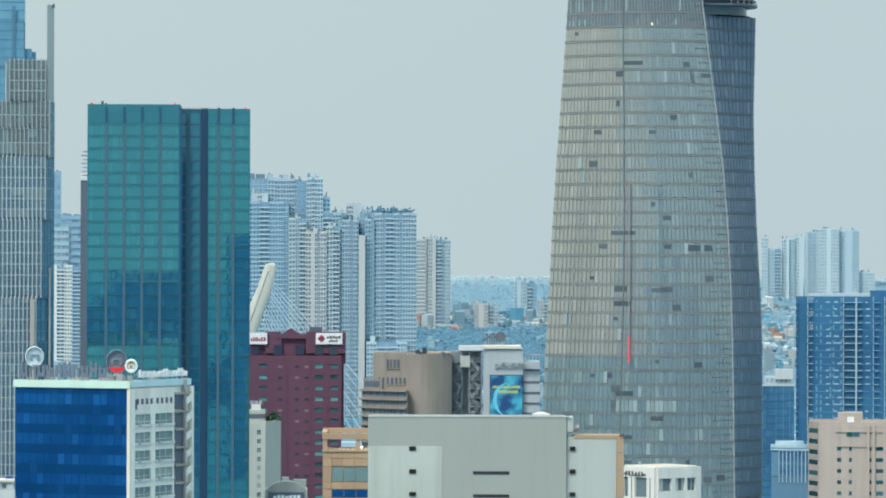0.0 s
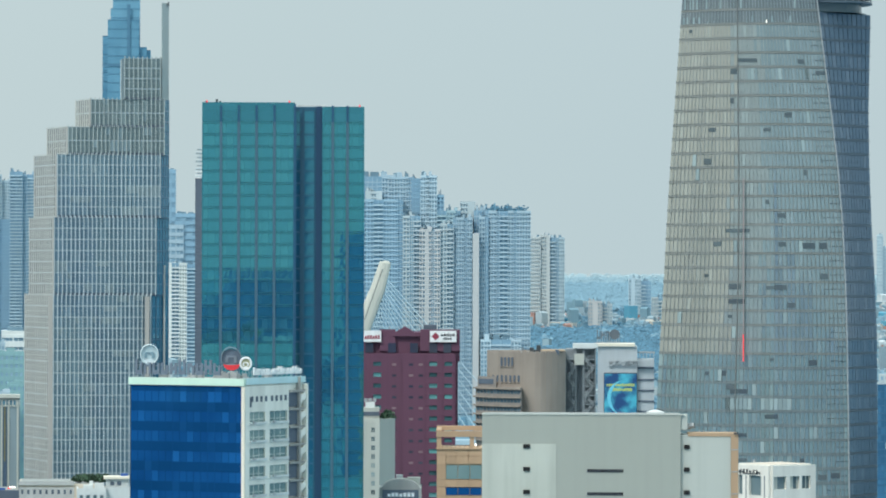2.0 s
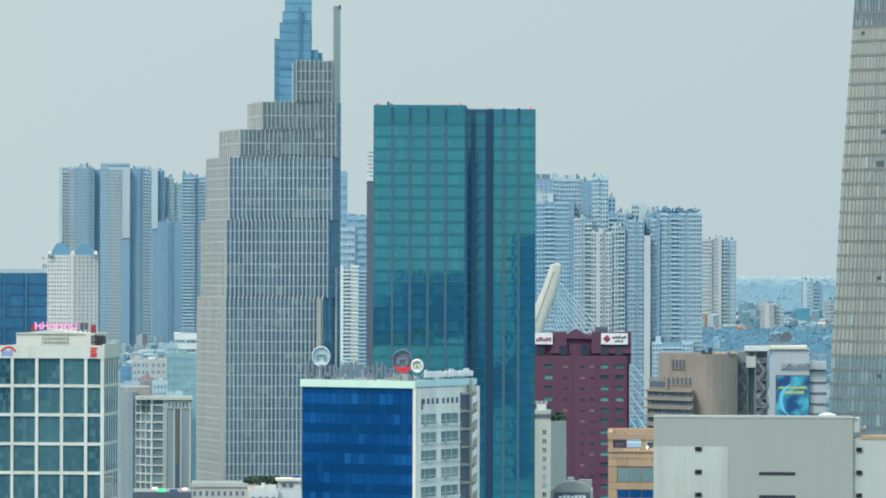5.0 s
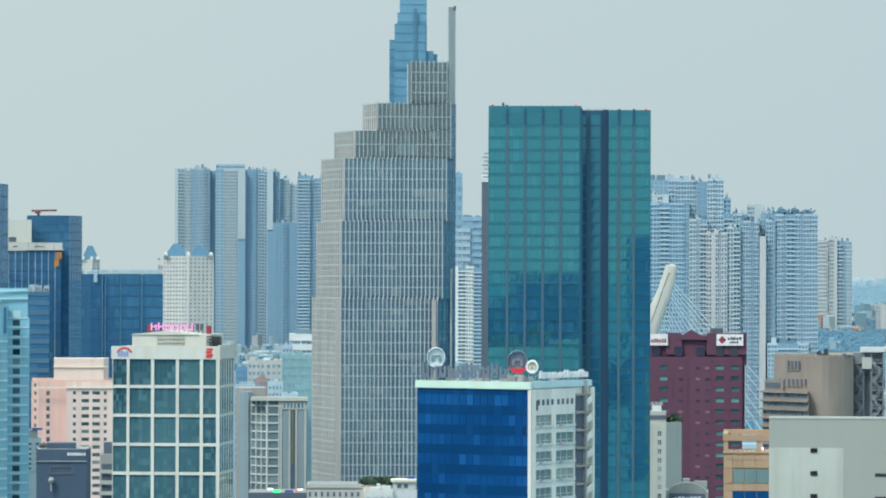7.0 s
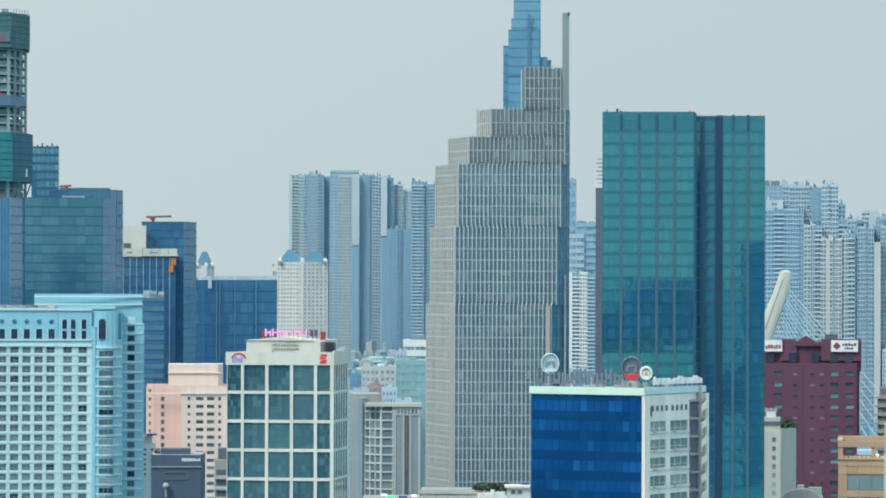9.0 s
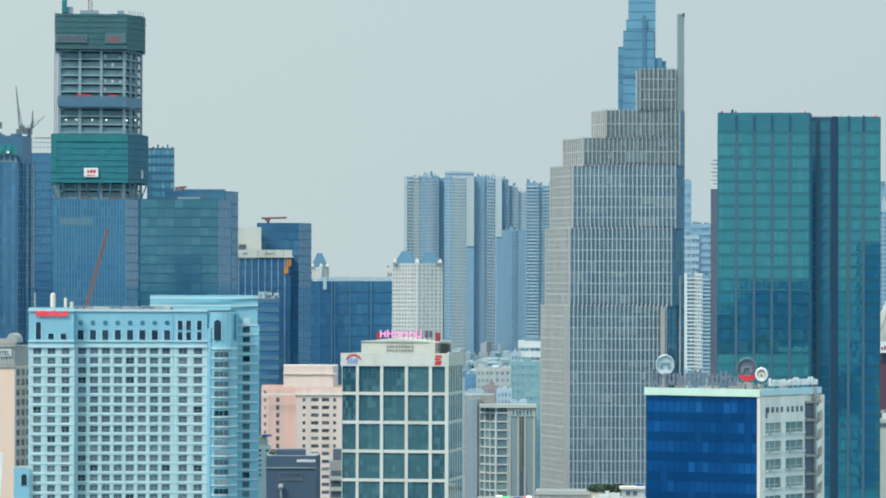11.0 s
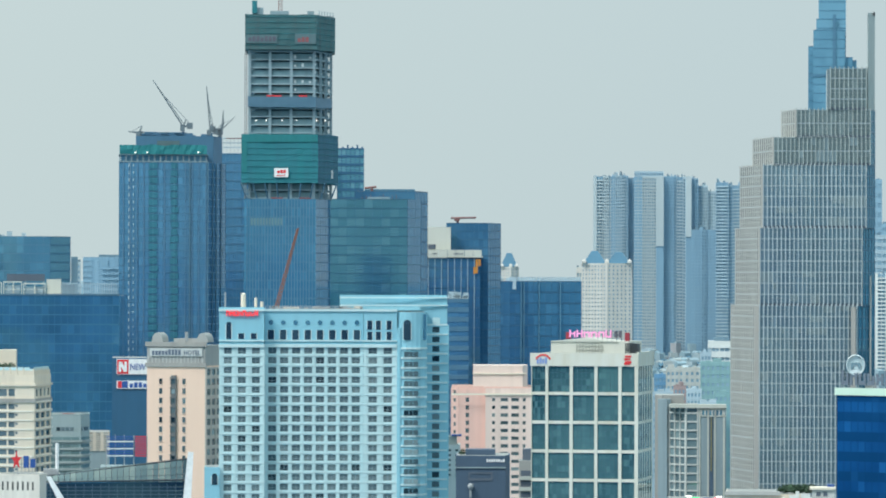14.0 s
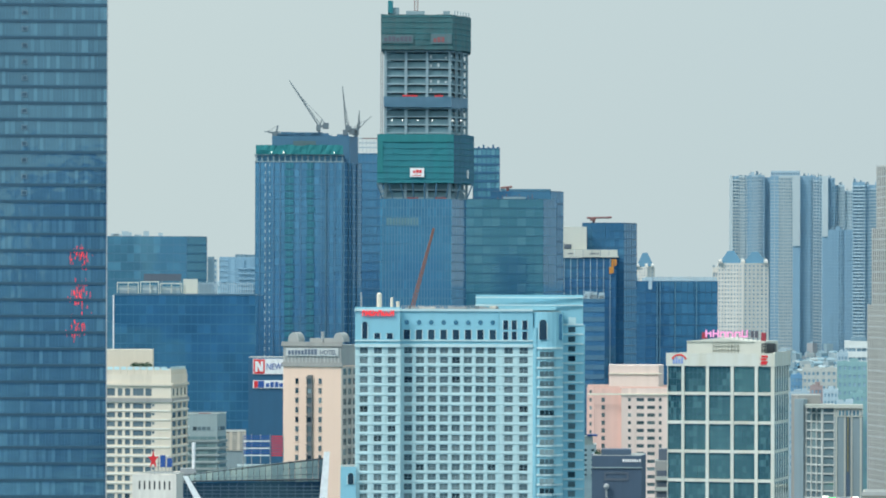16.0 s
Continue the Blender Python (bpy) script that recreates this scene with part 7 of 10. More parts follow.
            xl, xr, xs = fl[0] - grow, fr_[0] + grow * 0.4, side[0] + grow
            rod(bm, (xl, -1.72, q), (xr, -1.72, q), 0.09, sides=4)
            rod(bm, (xr + 0.06, -1.7, q), (xs + 0.1, 16, q), 0.09, sides=4)
            part("net_seam", bm, NET_SEAM, t)
            q += step
    solid(t, "net_hem", TEAL_COLLAR, fl[0] - 2.4, fr_[0] + 0.9, -1.86, -1.74, 169.9, 172.5)
    solid(t, "net_hem", TEAL_COLLAR, fl[0] - 2.55, fl[0] - 0.6, -1.86, -1.74, 159.0, 169.88)
    board = solid(t, "sign_board", SIGN_WHITE, -5.03, 0.00, -2.4, -2.1, 157.34, 160.56, "white site sign")
    bars(board, "sign_bar", SIGN_RED, pose(0, -2.4, 0), -4.02, -0.80, 158.75, 159.95, 3, 0.06)
    bars(board, "sign_bar", SIGN_RED, pose(0, -2.4, 0), -4.22, -1.01, 157.74, 158.14, 5, 0.06)
    solid(t, "sign_board", SIGN_WHITE, 15.08, 15.99, 10, 13, 157.14, 160.16)
    board = solid(t, "net_sign", NET_SIGN, -15.28, -4.02, -1.98, -1.9, 204.94, 207.95)
    bars(board, "sign_bar", DULL_RED, pose(0, -1.98, 0), -14.48, -4.42, 205.55, 207.35, 7, 0.06)
    board = solid(t, "net_sign", NET_SIGN, 2.21, 9.65, -1.98, -1.9, 204.74, 208.35)
    bars(board, "sign_bar", FADED_RED, pose(0, -1.98, 0), 3.02, 7.24, 205.35, 207.15, 3, 0.06)
    # site lamps, red boards
    for k, x in enumerate((-11.46, -7.84, -2.21, 2.82, 10.05, 13.07)):
        solid(t, "site_lamp", LED_WHITE, x - 0.2, x + 0.2, 0.5, 0.9, 177.44, 177.84)
    solid(t, "red_board", SIGN_RED, -7.84, -2.41, 0.2, 0.5, 186.08, 186.58)
    solid(t, "red_board", SIGN_RED, 3.62, 6.64, 0.2, 0.5, 186.08, 186.58)
    # hoist mast up the side
    bm = bmesh.new()
    for x in (-15.58, -14.88):
        rod(bm, (x, 3, 60), (x, 3, 202.34), 0.14, sides=4)
    for k in range(36):
        rod(bm, (-15.58, 3, 149.70 + k * 1.5), (-14.88, 3, 149.70 + k * 1.5 + 1.4), 0.09, sides=4)
    part("hoist_mast", bm, STEEL, t)
    # roof clutter
    for xa, xb, zz in ((-13.07, -9.05, 217.98), (-6.64, 0.00, 216.78), (6.64, 9.05, 216.78)):
        solid(t, "roof_formwork", SITE_CONCRETE, xa, xb, 4, 10, 214.77, zz)
    for k in range(6):
        solid(t, "formwork_post", SITE_CONCRETE, 10.66 + k * 1.01, 10.96 + k * 1.01, 3 + k * 2, 3.4 + k * 2, 214.37, 216.78)
    solid(t, "lift_head", TEAL_NET, -13.07, -11.26, 3, 8, 215.97, 220.38)
    bm = bmesh.new()
    for dx in (-0.6, 0.6):
        for dy in (0, 1.2):
            rod(bm, (-3.02 + dx, 8 + dy, 214.37), (-3.02 + dx, 8 + dy, 226.39), 0.12, sides=4)
    for k in range(10):
        rod(bm, (-3.02 - 0.6, 8, 215.37 + k * 1.2), (-3.02 + 0.6, 8, 215.37 + k * 1.2 + 1.2), 0.09, sides=4)
    part("crane_mast", bm, CRANE_RED, t)


BASE_LINE = paint("pale_blue_floor_lines", (0.069, 0.219, 0.338), rough=0.4)
BASE_FIN = paint("grey_blue_mullions", (0.138, 0.263, 0.394), rough=0.4)
BASE_BLIND = paint("pale_teal_blinds", (0.135, 0.275, 0.315), rough=0.4)
# distance haze is put into this base glass colour
G_BASE = glazing("hazed_navy_glass", (0.061, 0.221, 0.370), (0.075, 0.259, 0.413), rough=0.025, ior=1.8, tint=(0.35, 0.8, 1.0), bright=0.3)
# haze, and the core's interior shade, are put into these colours
CORE_DARK = paint("shaded_core_concrete", (0.115, 0.235, 0.31), dirt=0.3)
SITE_CONCRETE = paint("hazed_concrete", (0.25, 0.35, 0.395), dirt=0.3)
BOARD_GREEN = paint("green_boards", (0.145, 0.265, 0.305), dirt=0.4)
NET_SEAM = paint("dark_net_seams", (0.02, 0.165, 0.20), dirt=0.3)
# darker copy of the net for its shaded side
SHADE_NET = paint("shaded_side_net", (0.035, 0.140, 0.205), rough=0.8, dirt=0.4)
SKIRT_NAVY = paint("navy_mesh_skirt", (0.055, 0.15, 0.23), dirt=0.3)
SITE_WHITE = plain("site_white_sheet", (0.55, 0.62, 0.63), 0.6)
NET_GREY = paint("grey_teal_net", (0.045, 0.150, 0.165), rough=0.85, dirt=0.6, grime=(0.085, 0.085, 0.09))
NET_SIGN = paint("faded_net_sign", (0.10, 0.175, 0.195), dirt=0.3)
DULL_RED = plain("faded_violet_print", (0.11, 0.115, 0.15), 0.8)
FADED_RED = plain("faded_red_print", (0.28, 0.10, 0.11), 0.8)
site_tower()

rear = site("dark_rear_block", -6.929, 1750, "dark blue unfinished block behind the netted tower", "building")
body(rear, [(-6.10, 0), (5.16, 0), (5.16, 30), (-6.10, 30)], 175.76, G_NAVY, "block")
wall_face(rear, (-6.10, 0), (5.16, 0), 100, 175.76, (6, 0.8, 0, 0), (22, 0.7, 0, 0), NAVY_PANEL, G_STEEL, 0.3, limit=0, corner=False)
for q in range(5):
    solid(rear, "roof_box", NAVY_PANEL, -3.99 + q * 2.0, -3.28 + q * 2.0, 4, 8, 175.76, 176.46 + (q % 2) * 0.8)


# ---- twin tower with cranes ----
def netted_twin():
    t = site("dark_glass_twin_tower", -9.248, 1700, "dark glass tower being finished, with a teal net collar on top", "building")
    p = [(-24.81, 0), (10.70, 0), (18.22, 22), (18.22, 44), (-24.81, 44)]
    zt = 168.24
    body(t, p, zt, G_NAVY, "core")
    n = int((zt - 5) / 2.96)
    wall_face(t, p[0], p[1], zt - n * 2.96, zt, (18, 0.93, 0, 0), (n, 0.88, 0, 0), HAZE_NAVY, G_TWIN, 0.2, limit=0, name="glass_panel")
    wall_face(t, p[1], p[2], zt - n * 2.96, zt, (7, 0.93, 0, 0), (n, 0.88, 0, 0), HAZE_NAVY, G_NAVY, 0.2, limit=0, name="glass_panel", corner=False)
    rnd = random.Random(6)
    for xa, xb in ((-12.98, -9.11), (-4.33, -0.91)):
        bm = bmesh.new()
        for i in range(n):
            if rnd.random() < 0.96:
                a = xa + rnd.uniform(0, 0.5)
                box(bm, a, xb - rnd.uniform(0, 0.6), -0.5, -0.21, zt - i * 2.96 - 2.51, zt - i * 2.96 - 0.23)
        part("teal_net_strip", bm, STRIP_NET, t, kind="stuff")
        solid(t, "net_rope", PALE_TEAL_LINE, (xa + xb) / 2 - 0.1, (xa + xb) / 2 + 0.1, -0.62, -0.51, 90, zt)
    for k in range(13):
        x = -23.0 + k * 2.76
        if not any(a - 1 < x < b + 1 for a, b in ((-12.98, -9.11), (-4.33, -0.91))):
            solid(t, "mullion", TWIN_FIN, x - 0.16, x + 0.16, -0.42, -0.21, 20, zt)
    bm = bmesh.new()
    for i in range(n):
        box(bm, -20.94, -20.58, -0.5, -0.21, zt - i * 2.96 - 2.05, zt - i * 2.96 - 0.68)
        box(bm, -19.10, -18.80, -0.5, -0.21, zt - i * 2.96 - 1.75, zt - i * 2.96 - 0.68)
    part("lit_slots", bm, FAR_WHITE, t, kind="stuff")
    for x in (12.75, 14.12, 16.17, 3.42, 10.70):
        y = 0 if x < 10.93 else np.interp(x, [10.70, 18.22], [0, 22])
        solid(t, "bright_mullion", STEEL_FRAME2, x, x + 0.5, y - 0.7, y - 0.25, 20, zt)
    # open top floor and net collar
    bm = bmesh.new()
    for k in range(16):
        x = -24.35 + k * (10.25 - -24.35) / 15
        box(bm, x - 0.3, x + 0.3, 0.2, 0.8, zt, 171.43)
    box(bm, -25.03, 10.93, -0.4, 20, 170.98, 171.43)
    box(bm, -25.03, 10.93, -0.4, 0.4, zt, zt + 0.4)
    part("top_frame", bm, SITE_CONCRETE, t)
    body(t, [(-24.0, 1.6), (10.0, 1.6), (10.0, 11), (-24.0, 11)], 171.0, G_TWIN, "top_floor", z0=zt + 0.02)
    bm = bmesh.new()
    lay = []
    for z in (171.43, 173.25, 175.08):
        row = []
        for k in range(41):
            x = -24.58 + k * (10.48 - -24.58) / 40
            row.append(bm.verts.new((x, -1 + 0.6 * noise.noise((x * 0.5, z, 0)), z + (0.6 * noise.noise((x * 0.22, 0, 5)) if z == 175.08 else 0))))
        lay.append(row)
    for a, b in zip(lay, lay[1:]):
        for k in range(40):
            bm.faces.new((a[k], a[k + 1], b[k + 1], b[k]))
    part("net_collar", bm, TEAL_COLLAR, t)
    solid(t, "net_box", NET_SIGN, -9.56, -0.46, 2, 10, 174.17, 176.90)
    for x in (-18.21, -13.43, 7.06):
        solid(t, "site_lamp", LED_WHITE, x - 0.25, x + 0.25, -1.6, -1.2, 171.89, 172.34)
    body(t, [(-18.21, 12), (13.21, 12), (16.85, 24), (16.85, 40), (-18.21, 40)], 179.18, SLATE_BLUE, "rear_shaft", z0=0)
    bm = bmesh.new()
    rnd = random.Random(12)
    for k in range(14):
        x = rnd.uniform(-17.75, 14.12)
        box(bm, x, x + rnd.uniform(1.5, 5), 14, 20, 178.95, 179.40 + rnd.uniform(0, 1.6))
    box(bm, -10.02, 2.28, 14, 24, 178.95, 180.77)
    part("roof_formwork", bm, SLATE_BLUE, t, kind="stuff")


# the net strips' muted teal has haze put into it
STRIP_NET = paint("hazed_teal_net", (0.030, 0.190, 0.265), rough=0.8, dirt=0.5)
PALE_TEAL_LINE = paint("pale_teal_ropes", (0.10, 0.30, 0.37), rough=0.8)
TWIN_FIN = paint("violet_grey_mullions", (0.107, 0.226, 0.353), rough=0.5)
# the twin tower's glass has haze put into its blue
G_TWIN = glazing("hazed_blue_glass", (0.079, 0.222, 0.376), (0.096, 0.259, 0.420), rough=0.025, ior=1.9, tint=(0.35, 0.8, 1.0), bright=0.3)
netted_twin()

side2 = site("dark_side_block", -8.519, 1780, "dark blue unfinished side block with scaffold roof", "building")
body(side2, [(-5.49, 0), (5.96, 0), (5.96, 30), (-5.49, 30)], 174.33, G_STEEL, "block")
wall_face(side2, (-5.49, 0), (5.96, 0), 60, 174.33, (7, 0.85, 0, 0), (30, 0.8, 0, 0), HAZE_NAVY, G_TWIN, 0.3, limit=0, corner=False)
sc = bmesh.new()
for k in range(7):
    box(sc, -5.01 + k * 1.6, -4.87 + k * 1.6, 1, 1.3, 174.33, 181.01)
for z in (176.71, 178.62, 180.53):
    box(sc, -5.01, 4.06, 1, 3, z, z + 0.35)
part("scaffold", sc, FAR_GREY, side2)
solid(side2, "red_rail", CRANE_RED, -3.58, 4.06, 0.6, 0.9, 180.53, 180.86)


def tower_crane(p, base, elbow, tip, tail, label):
    """A luffing crane: mast, lattice jib, counter-jib and cab."""
    t = tagged(new("tower_crane"), label, "crane", "roof cranes")
    t.matrix_basis = p
    bm = bmesh.new()
    rod(bm, base, elbow, 0.5, sides=4)
    part("mast", bm, CRANE_GREY, t)
    bm = bmesh.new()
    e, q = Vector(elbow), Vector(tip)
    for d in (Vector((0, 0, 0)), Vector((0.9, 0, 0.7)), Vector((0.2, 1, 0.3))):
        rod(bm, e + d, q, 0.13, sides=4)
    for k in range(14):
        rod(bm, e.lerp(q, k / 14), e.lerp(q, (k + 1) / 14) + Vector((0.9, 0, 0.7)) * (1 - (k + 1) / 14), 0.08, sides=4)
    part("jib", bm, CRANE_GREY, t)
    bm = bmesh.new()
    rod(bm, e, tail, 0.45, sides=4)
    box(bm, tail[0] - 1.2, tail[0] + 1.2, -0.8, 0.8, tail[2] - 2, tail[2] + 0.5)
    part("counter_jib", bm, CRANE_GREY, t)
    bm = bmesh.new()
    a = e + Vector((1.2, 0, 3.34))
    rod(bm, e, a, 0.25, sides=4)
    rod(bm, a, e.lerp(q, 0.75), 0.09, sides=4)
    rod(bm, a, tail, 0.12, sides=4)
    part("stays", bm, CRANE_GREY, t)
    solid(t, "cab", CRANE_GREY, elbow[0] - 1.2, elbow[0] + 0.6, -1.4, -0.4, elbow[2] - 1.5, elbow[2] + 0.8)


CRANE_GREY = plain("grey_crane_steel", (0.165, 0.215, 0.245), 0.5, 0.2)
tower_crane(spot(-9.248, 1715), (0.9, 15, 179.70), (0.9, 0, 182.8), (-11.4, 0, 202.0), (3.6, 0, 184.2), "grey luffing tower crane on a roof")
tower_crane(spot(-9.248, 1715), (11.72, 15, 179.70), (11.72, 0, 181.08), (10.34, 0, 199.68), (12.87, 0, 182.91), "steep grey tower crane on a roof")
tower_crane(spot(-9.248, 1715), (15.62, 15, 179.70), (15.62, 0, 181.08), (22.06, 0, 187.51), (14.24, 0, 182.00), "small grey tower crane on a roof")
tower_crane(spot(-9.248, 1715), (16.31, 18, 179.70), (16.31, 0, 181.54), (17.23, 0, 189.81), (15.85, 0, 182.00), "small grey tower crane on a roof")
tower_crane(spot(-9.248, 1715), (-16.99, 18, 178.78), (-16.99, 0, 180.16), (-21.35, 0, 181.08), (-16.30, 0, 180.62), "small grey tower crane on a roof")
oc = tagged(new("orange_crane_jib"), "orange lattice crane jib leaning behind the hotel roof", "crane")
oc.matrix_basis = spot(-7.866, 1400)
ocb = bmesh.new()
oa, ob_ = Vector((-3.38, 0, 108.68)), Vector((4.88, 0, 137.96))
for d in (Vector((0, 0, 0)), Vector((1.3, 0, 0)), Vector((0.6, 1.2, 0))):
    rod(ocb, oa + d, ob_ + d * 0.4, 0.16, sides=4)
for k in range(24):
    rod(ocb, oa.lerp(ob_, k / 24), oa.lerp(ob_, (k + 1) / 24) + Vector((1.3, 0, 0)) * (1 - 0.6 * (k + 1) / 24), 0.12, sides=4)
part("jib", ocb, TIMBER_DULL := plain("faded_orange_steel", (0.25, 0.125, 0.10), 0.6), oc)
ocb = bmesh.new()
rod(ocb, oa, (oa.x - 1, 0, 0), 1.0, sides=6)
part("mast", ocb, TIMBER_DULL, oc)


# ---- left dark slabs ----
def navy_slab():
    t = site("navy_glass_slab", -11.087, 1650, "broad navy glass slab with roof equipment", "building")
    p = [(-25.97, 0), (29.11, 0), (33.09, 30), (-25.97, 30)]
    zt = 114.63
    body(t, p, zt, G_NAVY, "core", roof=ROOFING)
    n = int((zt - 4) / 3.76)
    wall_face(t, p[0], p[1], zt - n * 3.76, zt, (22, 0.95, 0, 0), (n, 0.9, 0, 0), STEEL_FRAME, G_SLAB, 0.12, limit=176, name="glass_panel", depth=0.08)
    solid(t, "edge_strip", SIGN_WHITE, -26.52, -25.97, -0.3, 0.6, 93.40, zt, "white edge strip")
    solid(t, "parapet", STEEL_FRAME2, -26.41, 29.11, -0.3, 0.3, zt, 115.29)
    for xa, xb, za, zb in ((-25.0, -16.5, 115.3, 119.3), (-15.9, -8.6, 115.3, 119.6), (-8.2, 0.5, 115.3, 119.0)):
        bm = bmesh.new()
        for x in (xa, (xa + xb) / 2, xb - 0.35):
            box(bm, x, x + 0.35, 4, 4.4, za, zb)
        box(bm, xa, xb, 3.9, 4.5, zb, zb + 0.45)
        box(bm, xa, xb, 3.95, 4.4, za + 1.6, za + 1.8)
        part("roof_frame", bm, CREAM2, t)
        solid(t, "roof_tank", FAR_GREY, xa + 0.8, xb - 0.8, 5, 9, za, zb - 0.9)
    solid(t, "roof_room", CREAM2, 0.9, 6.6, 5, 12, 115.29, 121.0)
    solid(t, "roof_room", FAR_GREY, 6.8, 12.0, 4.6, 12, 115.29, 119.6)
    solid(t, "solar_panels", SLATE, -14.6, 0.2, 6, 9, 120.2, 123.0)
    for x in (-14.2, -7.5, -0.4):
        solid(t, "panel_post", STEEL, x, x + 0.3, 6.2, 6.5, 115.3, 120.2)
    bm = bmesh.new()
    for k in range(24):
        x = 7.05 + k * (27.79 - 7.05) / 23
        box(bm, x, x + 0.35, 4, 4.4, 115.29, 119.93 - (k % 3) * 0.4)
    box(bm, 7.05, 27.79, 4.1, 4.3, 119.05, 119.27)
    part("roof_screen", bm, FAR_GREY, t)


G_SLAB = glazing("deep_blue_glass", (0.042, 0.160, 0.295), (0.050, 0.175, 0.312), rough=0.025, ior=2.1, tint=(0.3, 0.75, 1.0), bright=0.3, blotch=2.0)
navy_slab()

def rear_slab():
    t = site("steel_blue_rear_slab", -11.470, 1900, "steel-blue glass block with a slanted glazed corner", "building")
    p = [(-37.97, 0), (15.22, 0), (24.36, 8), (24.36, 34), (-37.97, 34)]
    zt = 140.30
    body(t, p, zt, G_STEEL, "core", roof=ROOFING)
    wall_face(t, p[0], p[1], 40, zt, (18, 0.96, 0, 0), (26, 0.92, 0, 0), STEEL_FRAME2, G_REAR, 0.12, limit=0, name="glass_panel")
    wall_face(t, p[1], p[2], 40, zt, (1, 0.96, 0, 0), (26, 0.82, 0, 0), STEEL_FRAME, G_REAR, 0.2, limit=0, name="glass_panel", corner=False)
    bm = bmesh.new()
    rnd = random.Random(7)
    for k in range(10):
        x = rnd.uniform(-20.26, 7.61)
        box(bm, x, x + rnd.uniform(1.5, 4), 6, 10, zt, zt + rnd.uniform(0.6, 2.4))
    part("roof_boxes", bm, FAR_GREY, t, kind="stuff")
    solid(t, "antenna", FAR_WHITE, 25.12, 28.17, 30, 33, 60, 131.39)


G_REAR = glazing("slate_blue_glass", (0.088, 0.235, 0.33), (0.10, 0.258, 0.352), rough=0.025, ior=2.2, tint=(0.4, 0.8, 1.0), bright=0.3, blotch=1.6)
rear_slab()


def near_glass_tower():
    t = site("blue_glass_tower", -13.072, 1020, "tall blue glass office tower with dark floor bands", "skyscraper")
    x0, x1 = -28.36, 17.37
    zt = 210
    body(t, [(x0, 0), (x1, 0), (x1, 40), (x0, 40)], zt, G_NAVY, "core", roof=ROOFING)
    fh = 3.95
    z0 = 139.24
    n_dn, n_up = int((z0 - 4) / fh), int((zt - z0) / fh)
    wall_face(t, (x0, 0), (x1, 0), z0 - n_dn * fh, z0 + n_up * fh, (60, 0.95, 0, 0), (n_dn + n_up, 0.80, 0, 0), STEEL_FRAME, G_LEFT, 0.12, limit=0, name="glass_panel", depth=0.1)
    for i in range(-22, 14):
        z = z0 + i * fh
        solid(t, "floor_band", NAVY_BAND, x0, x1 + 0.1, -0.32, -0.15, z - 0.33, z + 0.33)
    for i in range(14):
        z = 140.74 + i * 3.95
        bm = bmesh.new()
        box(bm, -3.11, -1.76, -0.3, -0.145, z, z + 1.09, 0)
        box(bm, -2.91, -1.96, -0.34, -0.3, z + 0.16, z + 0.93, 1)
        part("vent", bm, [VENT_FRAME, NAVY_BAND], t)
    bm = bmesh.new()
    box(bm, x1 - 0.05, x1 + 0.22, -0.36, 0.3, 0, zt)
    part("corner_trim", bm, STEEL, t)
    # glowing red strips stand in for a red sign's reflection in the glass
    rnd = random.Random(31)
    for cx, cz, n in ((9.90, 125.98, 5), (10.44, 125.16, 3), (12.48, 125.43, 3), (11.26, 117.91, 5), (10.58, 116.27, 6), (11.93, 114.76, 5), (9.63, 109.02, 5), (10.71, 107.93, 5)):
        for k in range(3 * n):
            x, z = cx + rnd.gauss(0, 1.1), cz + rnd.gauss(0, 1.2)
            solid(t, "red_reflection", LED_RED if k % 3 else REFLECTION_DIM, x, x + rnd.uniform(0.08, 0.2), -0.2, -0.125, z, z + rnd.uniform(0.4, 1.6))


# weaker glow for the imitated red reflection
REFLECTION_DIM = plain("dim_red_reflection", (0.45, 0.08, 0.10), 0.4, glow=0.35)
VENT_FRAME = paint("pale_vent_frames", (0.16, 0.24, 0.29))
G_LEFT = glazing("steel_blue_panels", (0.042, 0.115, 0.175), (0.105, 0.225, 0.295), rough=0.035, ior=2.5, tint=(0.5, 0.8, 1.0), bright=0.35, wave=0.2, blotch=1.3)
NAVY_BAND = paint("dark_floor_bands", (0.032, 0.088, 0.138), rough=0.4, dirt=0.2)
near_glass_tower()


